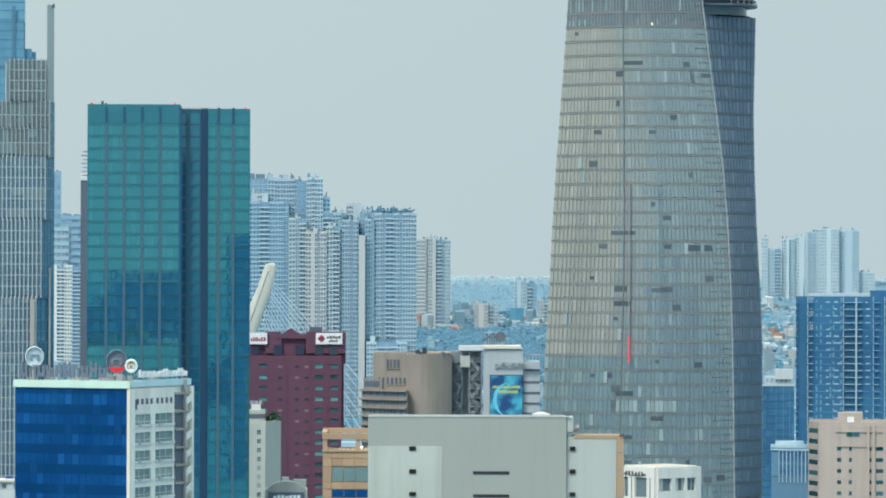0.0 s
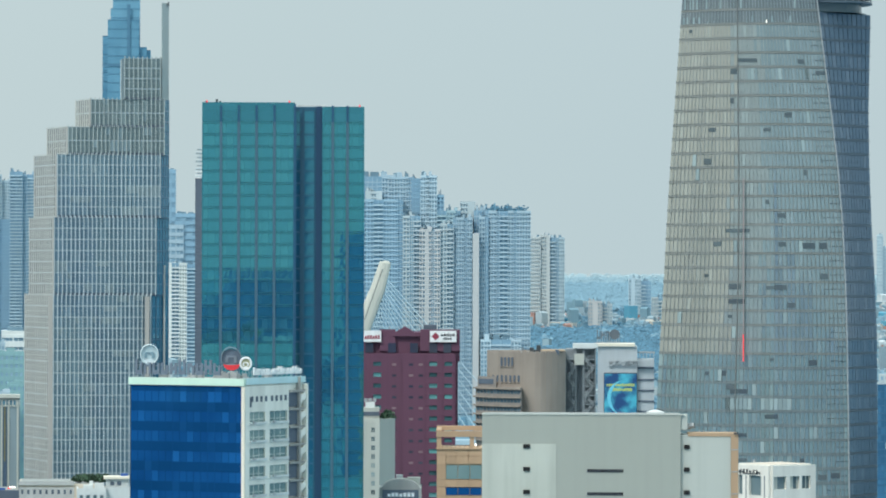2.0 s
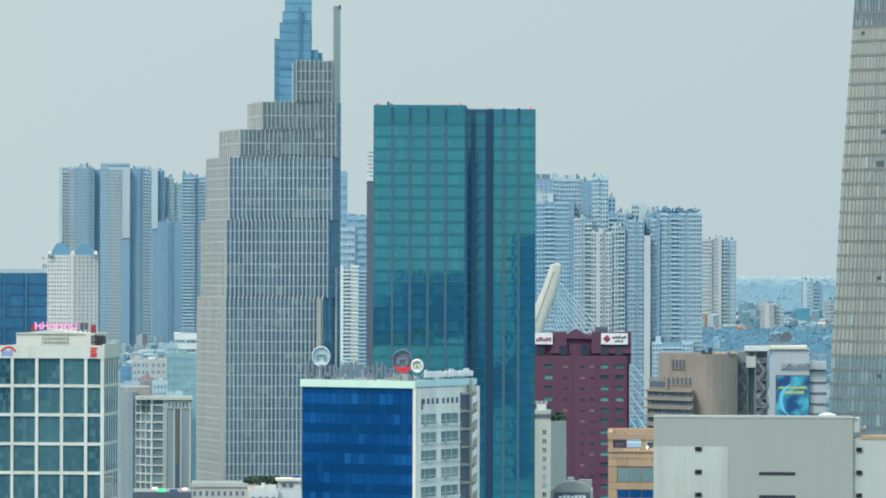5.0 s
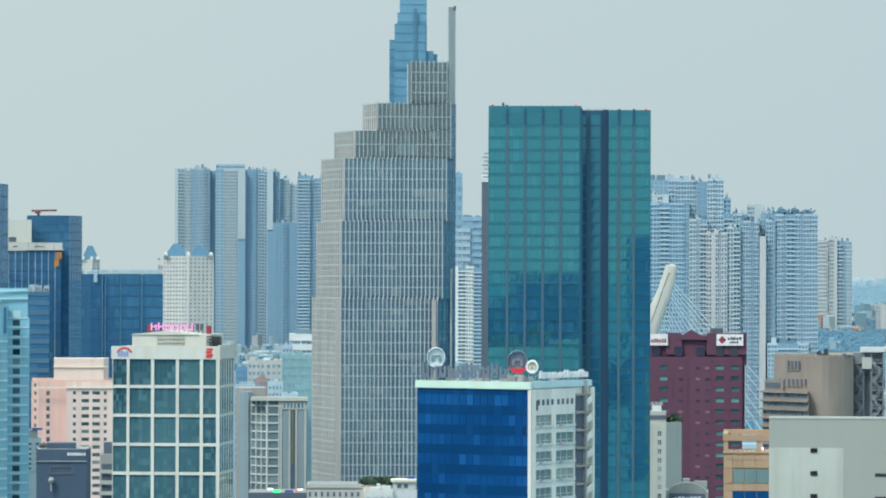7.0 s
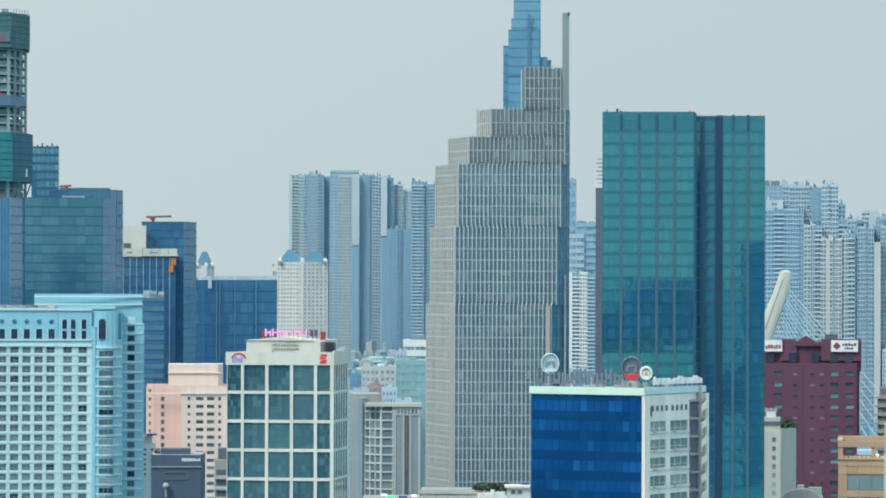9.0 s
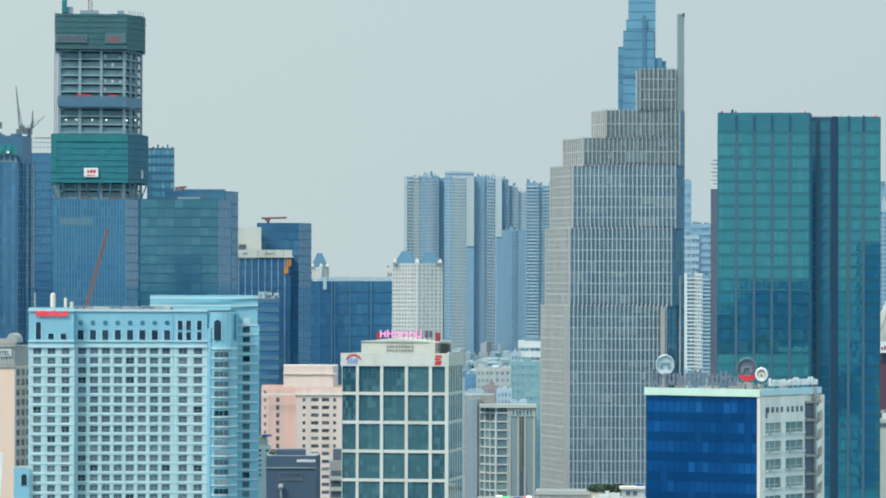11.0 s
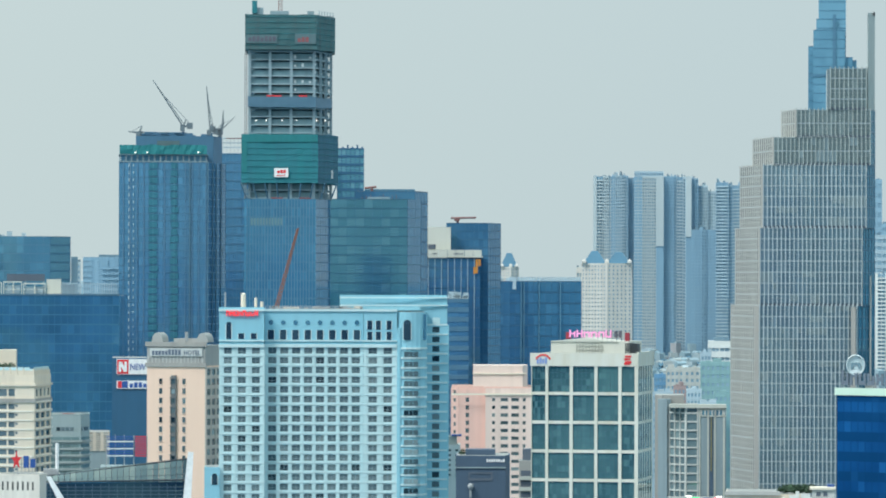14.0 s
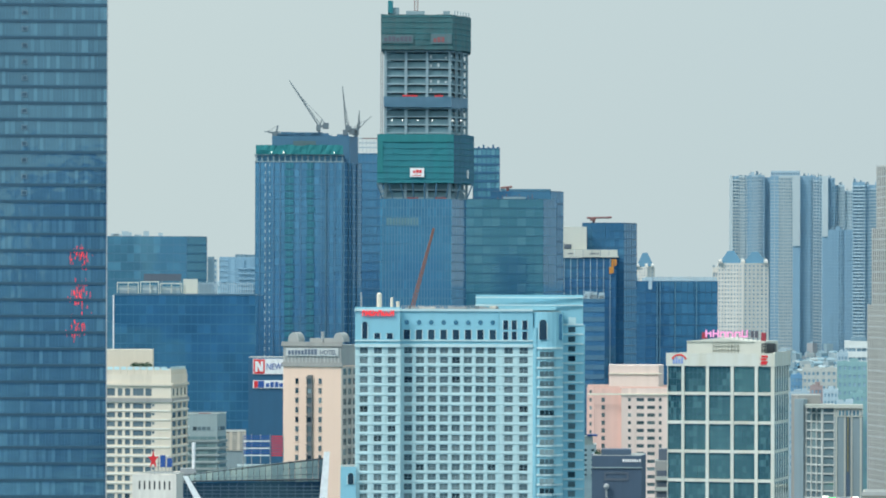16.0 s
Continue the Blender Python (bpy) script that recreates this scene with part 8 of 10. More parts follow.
def cream_apartments():
    t = site("cream_apartment_block", -11.225, 1340, "cream apartment block with dark square windows and a roof garden", "building")
    p = plan(-28.94, 0.00, 5.19, 14)
    zt = 90.50
    body(t, p, zt, CREAM3, "wall", roof=ROOFING, parapet=1.4)
    fh = 2.87
    zl = 81.88
    n = int((zl - 10) / fh)
    run = math.cos(radians(14))
    spots = ((-28.40, -26.80), (-25.73, -22.51), (-21.62, -20.55), (-20.01, -17.52), (-16.62, -15.19), (-14.30, -12.69), (-11.80, -8.40), (-7.87, -5.90))
    cols = [((a - -28.94) / run, (b - -28.94) / run) for a, b in spots]
    wall_face(t, p[0], p[1], zl - n * fh, zl, cols, (n, 0.58, 0, 0), CREAM3, G_FLAT, 0.4, limit=108)
    for k in range(n):
        z = zl - fh * k
        solid(t, "bathroom_window", G_FLAT, (-5.7 + 28.94) / run, (-4.95 + 28.94) / run, -0.44, -0.405, z - 1.55, z - 0.75, m=face(p[0], p[1]))
    wall_face(t, p[1], p[2], zl - n * fh, zl, (3, 0.72, 0.3, 0.3), (n, 0.62, 0, 0), CREAM3, G_FLAT, 0.4, limit=48, corner=False)
    for k in range(n):
        z = zl - fh * k
        solid(t, "floor_ledge", LEDGE_CREAM, 0, (Vector(p[1]) - Vector(p[0])).length - 0.02, -0.62, -0.41, z - 0.24, z + 0.20, m=face(p[0], p[1]))
        solid(t, "floor_ledge", LEDGE_CREAM, 0.1, (Vector(p[2]) - Vector(p[1])).length, -0.9, -0.41, z - 0.2, z + 0.25, m=face(p[1], p[2]))
    wall_face(t, p[0], p[1], 81.88, zt, cols, [(83.68, 86.01)], CREAM3, G_FLAT, 0.3, wall_name="upper_wall")
    wall_face(t, p[1], p[2], 81.88, zt, (4, 0.45, 0.5, 0.5), [(83.68, 86.01)], CREAM3, G_ROOM, 0.3, wall_name="upper_wall", corner=False)
    bm = bmesh.new()
    for q, w_ in ((face(p[0], p[1]), 0.8), (face(p[1], p[2]), 0.0)):
        L = (Vector(p[1]) - Vector(p[0])).length if w_ else (Vector(p[2]) - Vector(p[1])).length
        box(bm, -0.2, L + w_, -0.8, -0.42, 81.70, 82.96, 0, q)
    part("grey_string_course", bm, CONCRETE, t)
    bm = bmesh.new()
    for q, w_ in ((face(p[0], p[1]), 0.9), (face(p[1], p[2]), 0.0)):
        L = (Vector(p[1]) - Vector(p[0])).length if w_ else (Vector(p[2]) - Vector(p[1])).length
        box(bm, -0.2, L + w_, -0.9, -0.42, 86.91, 87.63, 0, q)
        for k in range(int(L / 2.2)):
            box(bm, k * 2.2, k * 2.2 + 0.35, -0.2, 0.2, zt + 0.02, zt + 2.0, 0, q)
    part("cornice", bm, CREAM3, t)
    for q, L in ((face(p[0], p[1]), (Vector(p[1]) - Vector(p[0])).length), (face(p[1], p[2]), (Vector(p[2]) - Vector(p[1])).length)):
        for k in range(int(L / 2.2)):
            solid(t, "glass_screen", PALE_CYAN, k * 2.2 + 0.4, k * 2.2 + 2.15, -0.03, 0.03, zt + 1.42, zt + 2.4, m=q)
    body(t, [(-27.15, 12), (-5.72, 10), (-5.37, 22), (-27.15, 22)], 98.22, CREAM3, "penthouse", z0=zt)
    solid(t, "roof_glass", PALE_CYAN, -5.37, -0.36, 3, 8, zt, 92.11)
    for k, x in enumerate((-11.44, -9.30, -7.15)):
        bush(t, x, 4.0, zt + 2, 1.3, 30, 20 + k, "roof_palm")


CREAM3 = paint("cream_render", (0.71, 0.635, 0.52), dirt=0.2)
G_FLAT = glazing("blue_grey_flat_windows", (0.095, 0.155, 0.19), (0.18, 0.24, 0.26), bright=0.4, gaps=0.05)
LEDGE_CREAM = paint("pale_cream_ledges", (0.79, 0.755, 0.67), dirt=0.2)
cream_apartments()

G_BAND = glazing("grey_green_window_bands", (0.13, 0.22, 0.24), (0.22, 0.33, 0.34), bright=0.4)
GREY_LEDGE = paint("pale_grey_ledges", (0.37, 0.43, 0.43), dirt=0.3)
gc = site("grey_corner_block", -10.735, 1420, "low grey rounded office block beyond the flats", "building")
gcp = [(-9.11, 0), (3.61, 0), (6.64, 8), (6.64, 20), (-9.11, 20)]
body(gc, gcp, 75.05, GREY_BLUE := paint("grey_blue_render", (0.30, 0.385, 0.40), dirt=0.3), "wall", roof=ROOFING, parapet=0.5)
for fa, fb, u0, u1 in ((gcp[0], gcp[1], 0.08, 0.97), (gcp[1], gcp[2], 0.03, 0.95)):
    m_, w_ = face(fa, fb), (Vector(fb) - Vector(fa)).length
    for z_ in (67.4, 64.9, 62.6, 60.3, 58.0, 55.7):
        for k in range(4):
            c_ = u0 + (u1 - u0) * k / 4
            solid(gc, "window", G_BAND, w_ * c_ + 0.06, w_ * (c_ + (u1 - u0) / 4) - 0.06, -0.1, -0.005, z_ - 0.5, z_ + 0.5, m=m_)
        solid(gc, "floor_ledge", GREY_LEDGE, w_ * (u0 - 0.03), w_ * (u1 + 0.03), -0.7, -0.005, z_ - 1.2, z_ - 0.62, m=m_)
    for k in range(4):
        c_ = 0.36 + 0.12 * k
        solid(gc, "window", G_FLAT, w_ * c_, w_ * (c_ + 0.10), -0.1, -0.005, 70.0, 71.2, m=m_)
    for c_ in (0.06, 0.16):
        solid(gc, "window", G_FLAT, w_ * c_, w_ * (c_ + 0.04), -0.1, -0.005, 70.0, 71.2, m=m_)
solid(gc, "roof_disc", CRANE_RED, -2.66, 1.52, 4, 10, 75.05, 75.62)
lb = site("low_cream_block", -10.352, 1500, "low cream block with terraces", "building")
body(lb, [(-4.01, 0), (4.01, 0), (4.01, 20), (-4.01, 20)], 66.69, GREY_BLUE, "wall", roof=ROOFING)
wall_face(lb, (-4.01, 0), (4.01, 0), 60, 66.69, (3, 0.6, 0, 0), (9, 0.4, 0, 0), CREAM3, G_ROOM, 0.3, limit=27, corner=False)

bb = site("roof_billboard", -9.977, 1240, "billboard frame of red and blue slats on a roof", "billboard")
for k in range(9):
    z = 68.80 + k * 0.70
    solid(bb, "slat", SIGN_BLUE if k % 3 else SIGN_WHITE, -5.47, 2.16, 0, 0.3, z, z + 0.32)
    solid(bb, "slat", SIGN_RED, 2.66, 5.97, 0, 0.3, z, z + 0.32)
bbf = bmesh.new()
for x in (-5.64, -3.15, -0.50, 2.32, 6.14):
    rod(bbf, (x, 0.6, 65.15), (x, 0.6, 75.10), 0.15, sides=4)
    rod(bbf, (x, 4, 65.15), (x, 0.6, 73.44), 0.12, sides=4)
part("frame", bbf, STEEL, bb)
body(bb, [(-7.46, -1), (7.47, -1), (7.47, 14), (-7.46, 14)], 65.81, GREY_BLUE, "base_building")

nb = site("navy_sign_block", -9.862, 1480, "navy panelled block with two white sign boards", "building")
body(nb, [(-7.92, 0), (11.89, 0), (11.89, 24), (-7.92, 24)], 93.36, paint("navy_cladding", (0.032, 0.12, 0.22), rough=0.4, dirt=0.25), "wall", roof=ROOFING)
board = solid(nb, "sign_board", SIGN_WHITE, -6.34, 9.91, -0.5, -0.02, 87.61, 92.97, "white sign board")
solid(board, "red_panel", SIGN_RED, -6.14, -2.18, -0.56, -0.5, 87.81, 92.77)
for x, rot in ((-5.15, 0), (-3.17, 0), (-4.16, 24)):
    solid(board, "mark_bar", SIGN_WHITE, -0.45, 0.45, -0.62, -0.56, -1.79, 1.79, m=pose(x, 0, 90.29, 0, rot and -24, 0))
letters(board, "sign_letters", SIGN_BLUE, "NEW", pose(-1.58, -0.58, 89.20), 3.2, 5.36)
board = solid(nb, "sign_board", SIGN_WHITE, -6.34, 9.91, -0.5, -0.02, 82.66, 85.43, "white sign board")
solid(board, "red_panel", SIGN_RED, -5.94, -4.56, -0.56, -0.5, 82.86, 85.23)
solid(board, "blue_panel", SIGN_BLUE, -4.52, -2.38, -0.56, -0.5, 82.86, 85.23)
bars(board, "sign_bar", SIGN_BLUE, pose(0, -0.5, 0), -1.98, 4.36, 83.05, 84.84, 4, 0.08)

def emblem_block():
    t = site("white_emblem_block", -11.302, 990, "white low office with slot windows and a roof sign", "building")
    p = plan(-7.40, 2.64, 7.67, 22)
    body(t, p, 74.62, WARM_WHITE, "wall", parapet=0.3, roof=ROOFING)
    wall_face(t, p[0], p[1], 66.95, 74.62, (7, 0.35, 1.2, 0.8), [(71.18, 73.17)], WARM_WHITE, DARK_STEEL, 0.3)
    s = tagged(new("roof_emblem"), "red star emblem and blue bars on a roof frame", "sign")
    s.matrix_basis = t.matrix_basis
    bm = bmesh.new()
    n = 10
    a = [bm.verts.new((-2.64 + ((1.33) if k % 2 == 0 else 0.53) * math.sin(2 * math.pi * k / n), 1, 78.20 + ((2.39) if k % 2 == 0 else 0.93) * math.cos(2 * math.pi * k / n))) for k in range(n)]
    b = [bm.verts.new(v.co + Vector((0, 0.4, 0))) for v in a]
    bm.faces.new(a), bm.faces.new(b[::-1])
    for k in range(n):
        bm.faces.new((a[k], b[k], b[(k + 1) % n], a[(k + 1) % n]))
    part("star", bm, SIGN_RED, s)
    bars(s, "letter_bar", SIGN_BLUE, pose(0, 1.3, 0), -1.19, 1.98, 76.47, 79.25, 2, 0.4, 9)
    bm = bmesh.new()
    for k in range(7):
        x = -3.17 + k * 0.86
        rod(bm, (x, 1.8, 74.62), (x, 1.8, 79.12), 0.09, sides=4)
    for z in (75.42, 77.27):
        rod(bm, (-3.17, 1.8, z), (2.11, 1.8, z), 0.09, sides=4)
    part("frame", bm, STEEL, s)
    bm = bmesh.new()
    rod(bm, (6.87, 6, 73.56), (6.87, 6, 82.04), 0.42, sides=12)
    part("flue", bm, SIGN_WHITE, t, "white flue pipe")
    solid(t, "roof_plant", STEEL, 3.70, 7.01, 5, 9, 74.62, 75.94)


emblem_block()


def sloped_glass_roof():
    t = site("sloped_glass_hall", -10.092, 960, "glazed hall with a rising ribbed glass roof and white edge fins", "building")
    xa, xb = -16.04, 16.07
    za, zb = 75.87, 79.85
    bm = bmesh.new()
    a = [bm.verts.new(q) for q in ((xa, 0, 0), (xb, 0, 0), (xb, 0, 74.71), (xa, 0, 74.20))]
    b = [bm.verts.new(v.co + Vector((0, 22, 0))) for v in a]
    bm.faces.new(a), bm.faces.new(b[::-1])
    for k in range(4):
        bm.faces.new((a[k], b[k], b[(k + 1) % 4], a[(k + 1) % 4]))
    part("hall", bm, G_HALL, t)
    n = 24
    for k in range(n):
        x0, x1 = xa + (xb - xa) * k / n, xa + (xb - xa) * (k + 1) / n
        z0, z1 = za + (zb - za) * (k / n) ** 0.8, za + (zb - za) * ((k + 1) / n) ** 0.8
        bm = bmesh.new()
        y0 = -0.5
        v = [bm.verts.new(q) for q in ((x0 + 0.08, y0, 74.58), (x1 - 0.08, y0, 74.58), (x1 - 0.08, y0 + 1.2, z1), (x0 + 0.08, y0 + 1.2, z0))]
        w = [bm.verts.new(q.co + Vector((0, 0.15, 0))) for q in v]
        bm.faces.new(v), bm.faces.new(w[::-1])
        for q in range(4):
            bm.faces.new((v[q], w[q], w[(q + 1) % 4], v[(q + 1) % 4]))
        part("glass_pane", bm, G_HALL_PALE, t)
        solid(t, "rib", DARK_STEEL, x1 - 0.05, x1 + 0.05, -0.7, -0.4, 74.58, z1 + 0.3)
    bm = bmesh.new()
    rod(bm, (xa, 0.6, za), (xb, 0.6, zb), 0.16, sides=4)
    rod(bm, (xa, -0.6, 74.58), (xb, -0.6, 75.10), 0.18, sides=4)
    for f in (0.33, 0.66):
        rod(bm, (xa, -0.5 + 1.2 * f, 74.58 + (za - 74.58) * f), (xb, -0.5 + 1.2 * f, 74.58 + (zb - 74.58) * f), 0.07, sides=4)
    part("edge_rail", bm, DARK_STEEL, t)
    for k in range(17):
        x = xa + (xb - xa) * (k + 0.5) / 17
        solid(t, "hall_mullion", HALL_BAR, x - 0.08, x + 0.08, -0.14, -0.005, 40, 74.07)
    for k in range(5):
        z = 73.43 - k * 0.84
        solid(t, "hall_transom", HALL_BAR, xa, xb, -0.2, -0.15, z - 0.09, z + 0.09)
    # raking white fins
    for pts in (((14.91, 70.86), (16.71, 70.86), (17.22, 81.39), (15.94, 81.39)), ((-16.04, 75.87), (-15.02, 75.87), (-11.30, 69.84), (-13.09, 69.84))):
        bm = bmesh.new()
        a = [bm.verts.new((x, -1.6, z)) for x, z in pts]
        b = [bm.verts.new((x, -0.8, z)) for x, z in pts]
        bm.faces.new(a), bm.faces.new(b[::-1])
        for k in range(4):
            bm.faces.new((a[k], b[k], b[(k + 1) % 4], a[(k + 1) % 4]))
        part("white_fin", bm, SIGN_WHITE, t, "white raking fin")


HALL_BAR = paint("slate_glazing_bars", (0.075, 0.12, 0.145), rough=0.4)
G_HALL = glazing("dark_green_glass", (0.014, 0.036, 0.048), (0.04, 0.085, 0.11), bright=0.5, ior=2.0, tint=(0.5, 0.8, 1.0))
G_HALL_PALE = glazing("pale_green_roof_glass", (0.098, 0.156, 0.150), (0.273, 0.325, 0.267), ior=2.0, bright=0.5, gaps=0.15)
sloped_glass_roof()


# ---- peach hotel ----
def peach_hotel():
    t = site("peach_hotel", -8.910, 1330, "peach hotel tower with a grey arched crown and sign", "building")
    p = plan(-18.35, 0.00, 6.42, 22)
    f0 = face(p[0], p[1])
    wl = (Vector(p[1]) - Vector(p[0])).length
    body(t, p, 93.57, PEACH, "wall")
    body(t, p, 99.98, CROWN_GREY, "crown", z0=93.57, roof=ROOFING)
    bm = bmesh.new()
    box(bm, -0.4, wl + 0.6, -0.6, -0.01, 99.63, 101.05, 0, f0)
    box(bm, -0.4, wl + 0.6, -0.5, -0.01, 93.21, 94.46, 0, f0)
    part("crown_ledge", bm, CONCRETE, t)
    board = solid(t, "sign_board", SIGN_GREY, wl * 0.06, wl * 0.96, -0.55, -0.02, 96.60, 99.09, "pale hotel sign band", m=f0)
    bars(board, "sign_bar", SIGN_BLUE2 := plain("dusty_blue_letters", (0.10, 0.14, 0.20), 0.5), f0 @ pose(0, -0.55, 0), wl * 0.09, wl * 0.60, 96.95, 98.74, 9, 0.06, 4)
    letters(board, "sign_letters", SIGN_BLUE2, "HOTEL", f0 @ pose(wl * 0.65, -0.62, 97.04), 2.1, wl * 0.28)
    for xx in (wl * 0.08, wl * 0.96):
        bm = bmesh.new()
        n = 10
        r = 1.85
        x0 = xx + r * 0.9 if xx < wl / 2 else xx - r * 0.2
        a = [bm.verts.new(f0 @ Vector((x0 + r * math.cos(math.pi * k / n), 0.5, 101.05 + 1.6 * r * math.sin(math.pi * k / n)))) for k in range(n + 1)]
        b = [bm.verts.new(v.co + f0.to_3x3() @ Vector((0, 5, 0))) for v in a]
        bm.faces.new(a), bm.faces.new(b[::-1])
        for k in range(n):
            bm.faces.new((a[k], b[k], b[k + 1], a[k + 1]))
        part("arched_roof", bm, CROWN_GREY, t, "grey barrel roof")
    solid(t, "roof_box", CROWN_GREY, wl * 0.4, wl * 0.8, 3, 8, 100.70, 102.12, m=f0)
    bm = bmesh.new()
    rod(bm, f0 @ Vector((wl * 0.62, 3, 101.05)), f0 @ Vector((wl * 0.62, 3, 104.26)), 0.5)
    part("roof_stack", bm, STEEL, t)
    fh = 3.03
    for c in (0.24, 0.64):
        for k in range(12):
            z = 89.47 - k * fh
            bm = bmesh.new()
            box(bm, wl * c - 0.5, wl * c + 0.5, -0.12, -0.003, z - 1.75, z, 0, f0)
            box(bm, wl * c - 0.65, wl * c + 0.65, -0.25, -0.003, z - 1.9, z - 1.76, 1, f0)
            part("window", bm, [G_ROOM, PEACH], t)
    solid(t, "centre_bay", BAY_GREY, wl * 0.425, wl * 0.51, -0.5, -0.003, 40, 90.54, m=f0)
    for k in range(15):
        z = 90.0 - k * fh
        bm = bmesh.new()
        box(bm, wl * 0.435, wl * 0.50, -0.62, -0.51, z - 2.2, z - 0.7, 0, f0)
        box(bm, wl * 0.41, wl * 0.525, -1.0, -0.51, z - 0.5, z - 0.1, 1, f0)
        box(bm, wl * 0.42, wl * 0.43, -0.9, -0.51, z - 2.6, z - 0.5, 1, f0)
        box(bm, wl * 0.505, wl * 0.515, -0.9, -0.51, z - 2.6, z - 0.5, 1, f0)
        part("bay_window", bm, [G_ROOM, BAY_GREY], t)
    for k in range(16):
        x = wl * (0.02 + 0.062 * k)
        solid(t, "crown_lattice", CROWN_PALE, x, x + 0.35, -0.2, -0.005, 94.5, 96.5, m=f0)
    # the turned side's shade is put into its duller cream
    wall_face(t, p[1], p[2], 30, 93.21, (4, 0.66, 0.2, 0.2), (20, 0.62, 0, 0), PEACH_GREY, G_ROOM, 0.35, limit=120, corner=False)


BAY_GREY = paint("grey_bay_metal", (0.15, 0.165, 0.17), dirt=0.3)
CROWN_PALE = paint("pale_crown_render", (0.46, 0.475, 0.46), dirt=0.3)
CROWN_GREY = paint("grey_crown_render", (0.37, 0.385, 0.375), dirt=0.3)
PEACH_GREY = paint("shaded_cream_render", (0.50, 0.45, 0.40), dirt=0.25)
SIGN_GREY = plain("pale_grey_sign", (0.55, 0.58, 0.57), 0.5)
peach_hotel()


# ---- cyan hotel ----
def cyan_hotel():
    t = site("cyan_hotel", -7.405, 1250, "large cyan and pale blue hotel with rows of square windows", "building")
    fh = 2.89
    # bays: left, right, front depth, top, windows, first window row
    def bay(xa, xb, y, zt, cols, zr, ratio=0.55, limit=75):
        body(t, [(xa, y), (xb, y), (xb, 30), (xa, 30)], zt - 0.2, CYAN, "core", roof=ROOFING)
        n = int((zr - 8) / fh)
        wall_face(t, (xa, y), (xb, y), zr - n * fh, zr, (cols, ratio, 0.5, 0.3), (n, 0.62, 0, 0), PALE_CYAN, G_HOTEL, 0.35, limit=limit, cross=1, frame_mat=HOTEL_FRAME)
        for k in range(n + 1):
            z = zr - k * fh
            solid(t, "string_course", SIGN_WHITE2, xa, xb + 0.3, y - 0.55, y - 0.36, z - 0.2, z + 0.14)
        w = (xb - xa - 0.8) / cols
        for k in range(cols + 1):
            x = xa + 0.5 + w * k
            solid(t, "pilaster", PALE_CYAN, x - w * 0.11, x + w * 0.11, y - 0.5, y - 0.36, 0, zr)
    bay(-28.65, -15.42, -2, 112.41, 3, 101.19)
    bay(-15.25, 13.91, 2, 111.74, 8, 101.19, ratio=0.66, limit=128)
    bay(14.08, 23.79, 0.5, 111.74, 2, 101.19, limit=40)
    # attic storeys
    def attic(xa, xb, y, z0, z1, mat=CYAN):
        solid(t, "attic_wall", mat, xa, xb, y - 0.5, y - 0.01, z0, z1)
    attic(-28.65, -15.33, -2, 101.19, 112.58)
    attic(-15.25, 13.99, 2, 101.19, 111.74)
    attic(14.08, 23.96, 0.5, 101.19, 111.74)
    for xa, xb, y in ((-28.82, -15.25, -2), (-15.32, 14.08, 2), (14.01, 23.96, 0.5)):
        bm = bmesh.new()
        for z, h in ((101.19, 0.9), (102.69, 0.4), (111.74, 0.7)):
            box(bm, xa, xb, y - 0.95, y - 0.51, z - h * 0.5, z + h * 0.5)
        part("attic_ledge", bm, SIGN_WHITE2, t)
    def dark_window(x, w, za, zb, y, round_top=False):
        bm = bmesh.new()
        box(bm, x - w, x + w, y - 0.62, y - 0.505, za, zb)
        if round_top:
            n = 8
            c = [bm.verts.new((x + w * math.cos(math.pi * k / n), y - 0.62, zb + 0.005 + w * math.sin(math.pi * k / n))) for k in range(n + 1)]
            d = [bm.verts.new(v.co + Vector((0, 0.11, 0))) for v in c]
            bm.faces.new(c), bm.faces.new(d[::-1])
            for k in range(n):
                bm.faces.new((c[k], d[k], d[k + 1], c[k + 1]))
        part("attic_window", bm, G_DARKWIN, t)
        bm = bmesh.new()
        for a, b in ((x - w - 0.25, x - w), (x + w, x + w + 0.25)):
            box(bm, a, b, y - 0.7, y - 0.505, za, zb)
        part("window_surround", bm, SIGN_WHITE2, t)
    for k in range(8):
        x = -15.25 + (13.91 - -15.25) * (k + 0.5) / 8
        dark_window(x, 0.92, 103.03, 105.88, 2)
        bm = bmesh.new()
        bmesh.ops.create_cone(bm, cap_ends=True, segments=18, radius1=0.70, radius2=0.70, depth=0.2, matrix=pose(x, 1.45, 108.05, 90))
        part("round_window", bm, G_STEEL, t)
    for x in (-22.12, -18.43):
        dark_window(x, 0.84, 103.20, 104.87, -2)
    dark_window(-25.80, 0.75, 103.20, 107.55, -2, True)
    for x in (15.92, 18.43, 21.61):
        dark_window(x, 0.72, 103.0, 105.4, 0.5)
        dark_window(x, 0.72, 106.0, 108.7, 0.5)
    # lit name sign as plain bars
    strokes(t, "sign_bar", LED_RED, pose(0, -2.9, 0), -26.64, -17.09, 110.0, 111.6, 8, 0.3, 6, "red lit sign as plain bars", 0.3)
    # rounded corner tower
    n = 10
    cx, r = 28.15, 4.86
    arc = [(cx - r * math.cos(math.pi * k / n), 4 - r * 1.1 * math.sin(math.pi * k / n)) for k in range(n + 1)]
    body(t, arc + [(cx + r, 28), (cx - r, 28)], 111.24, CYAN, "round_tower", roof=ROOFING)
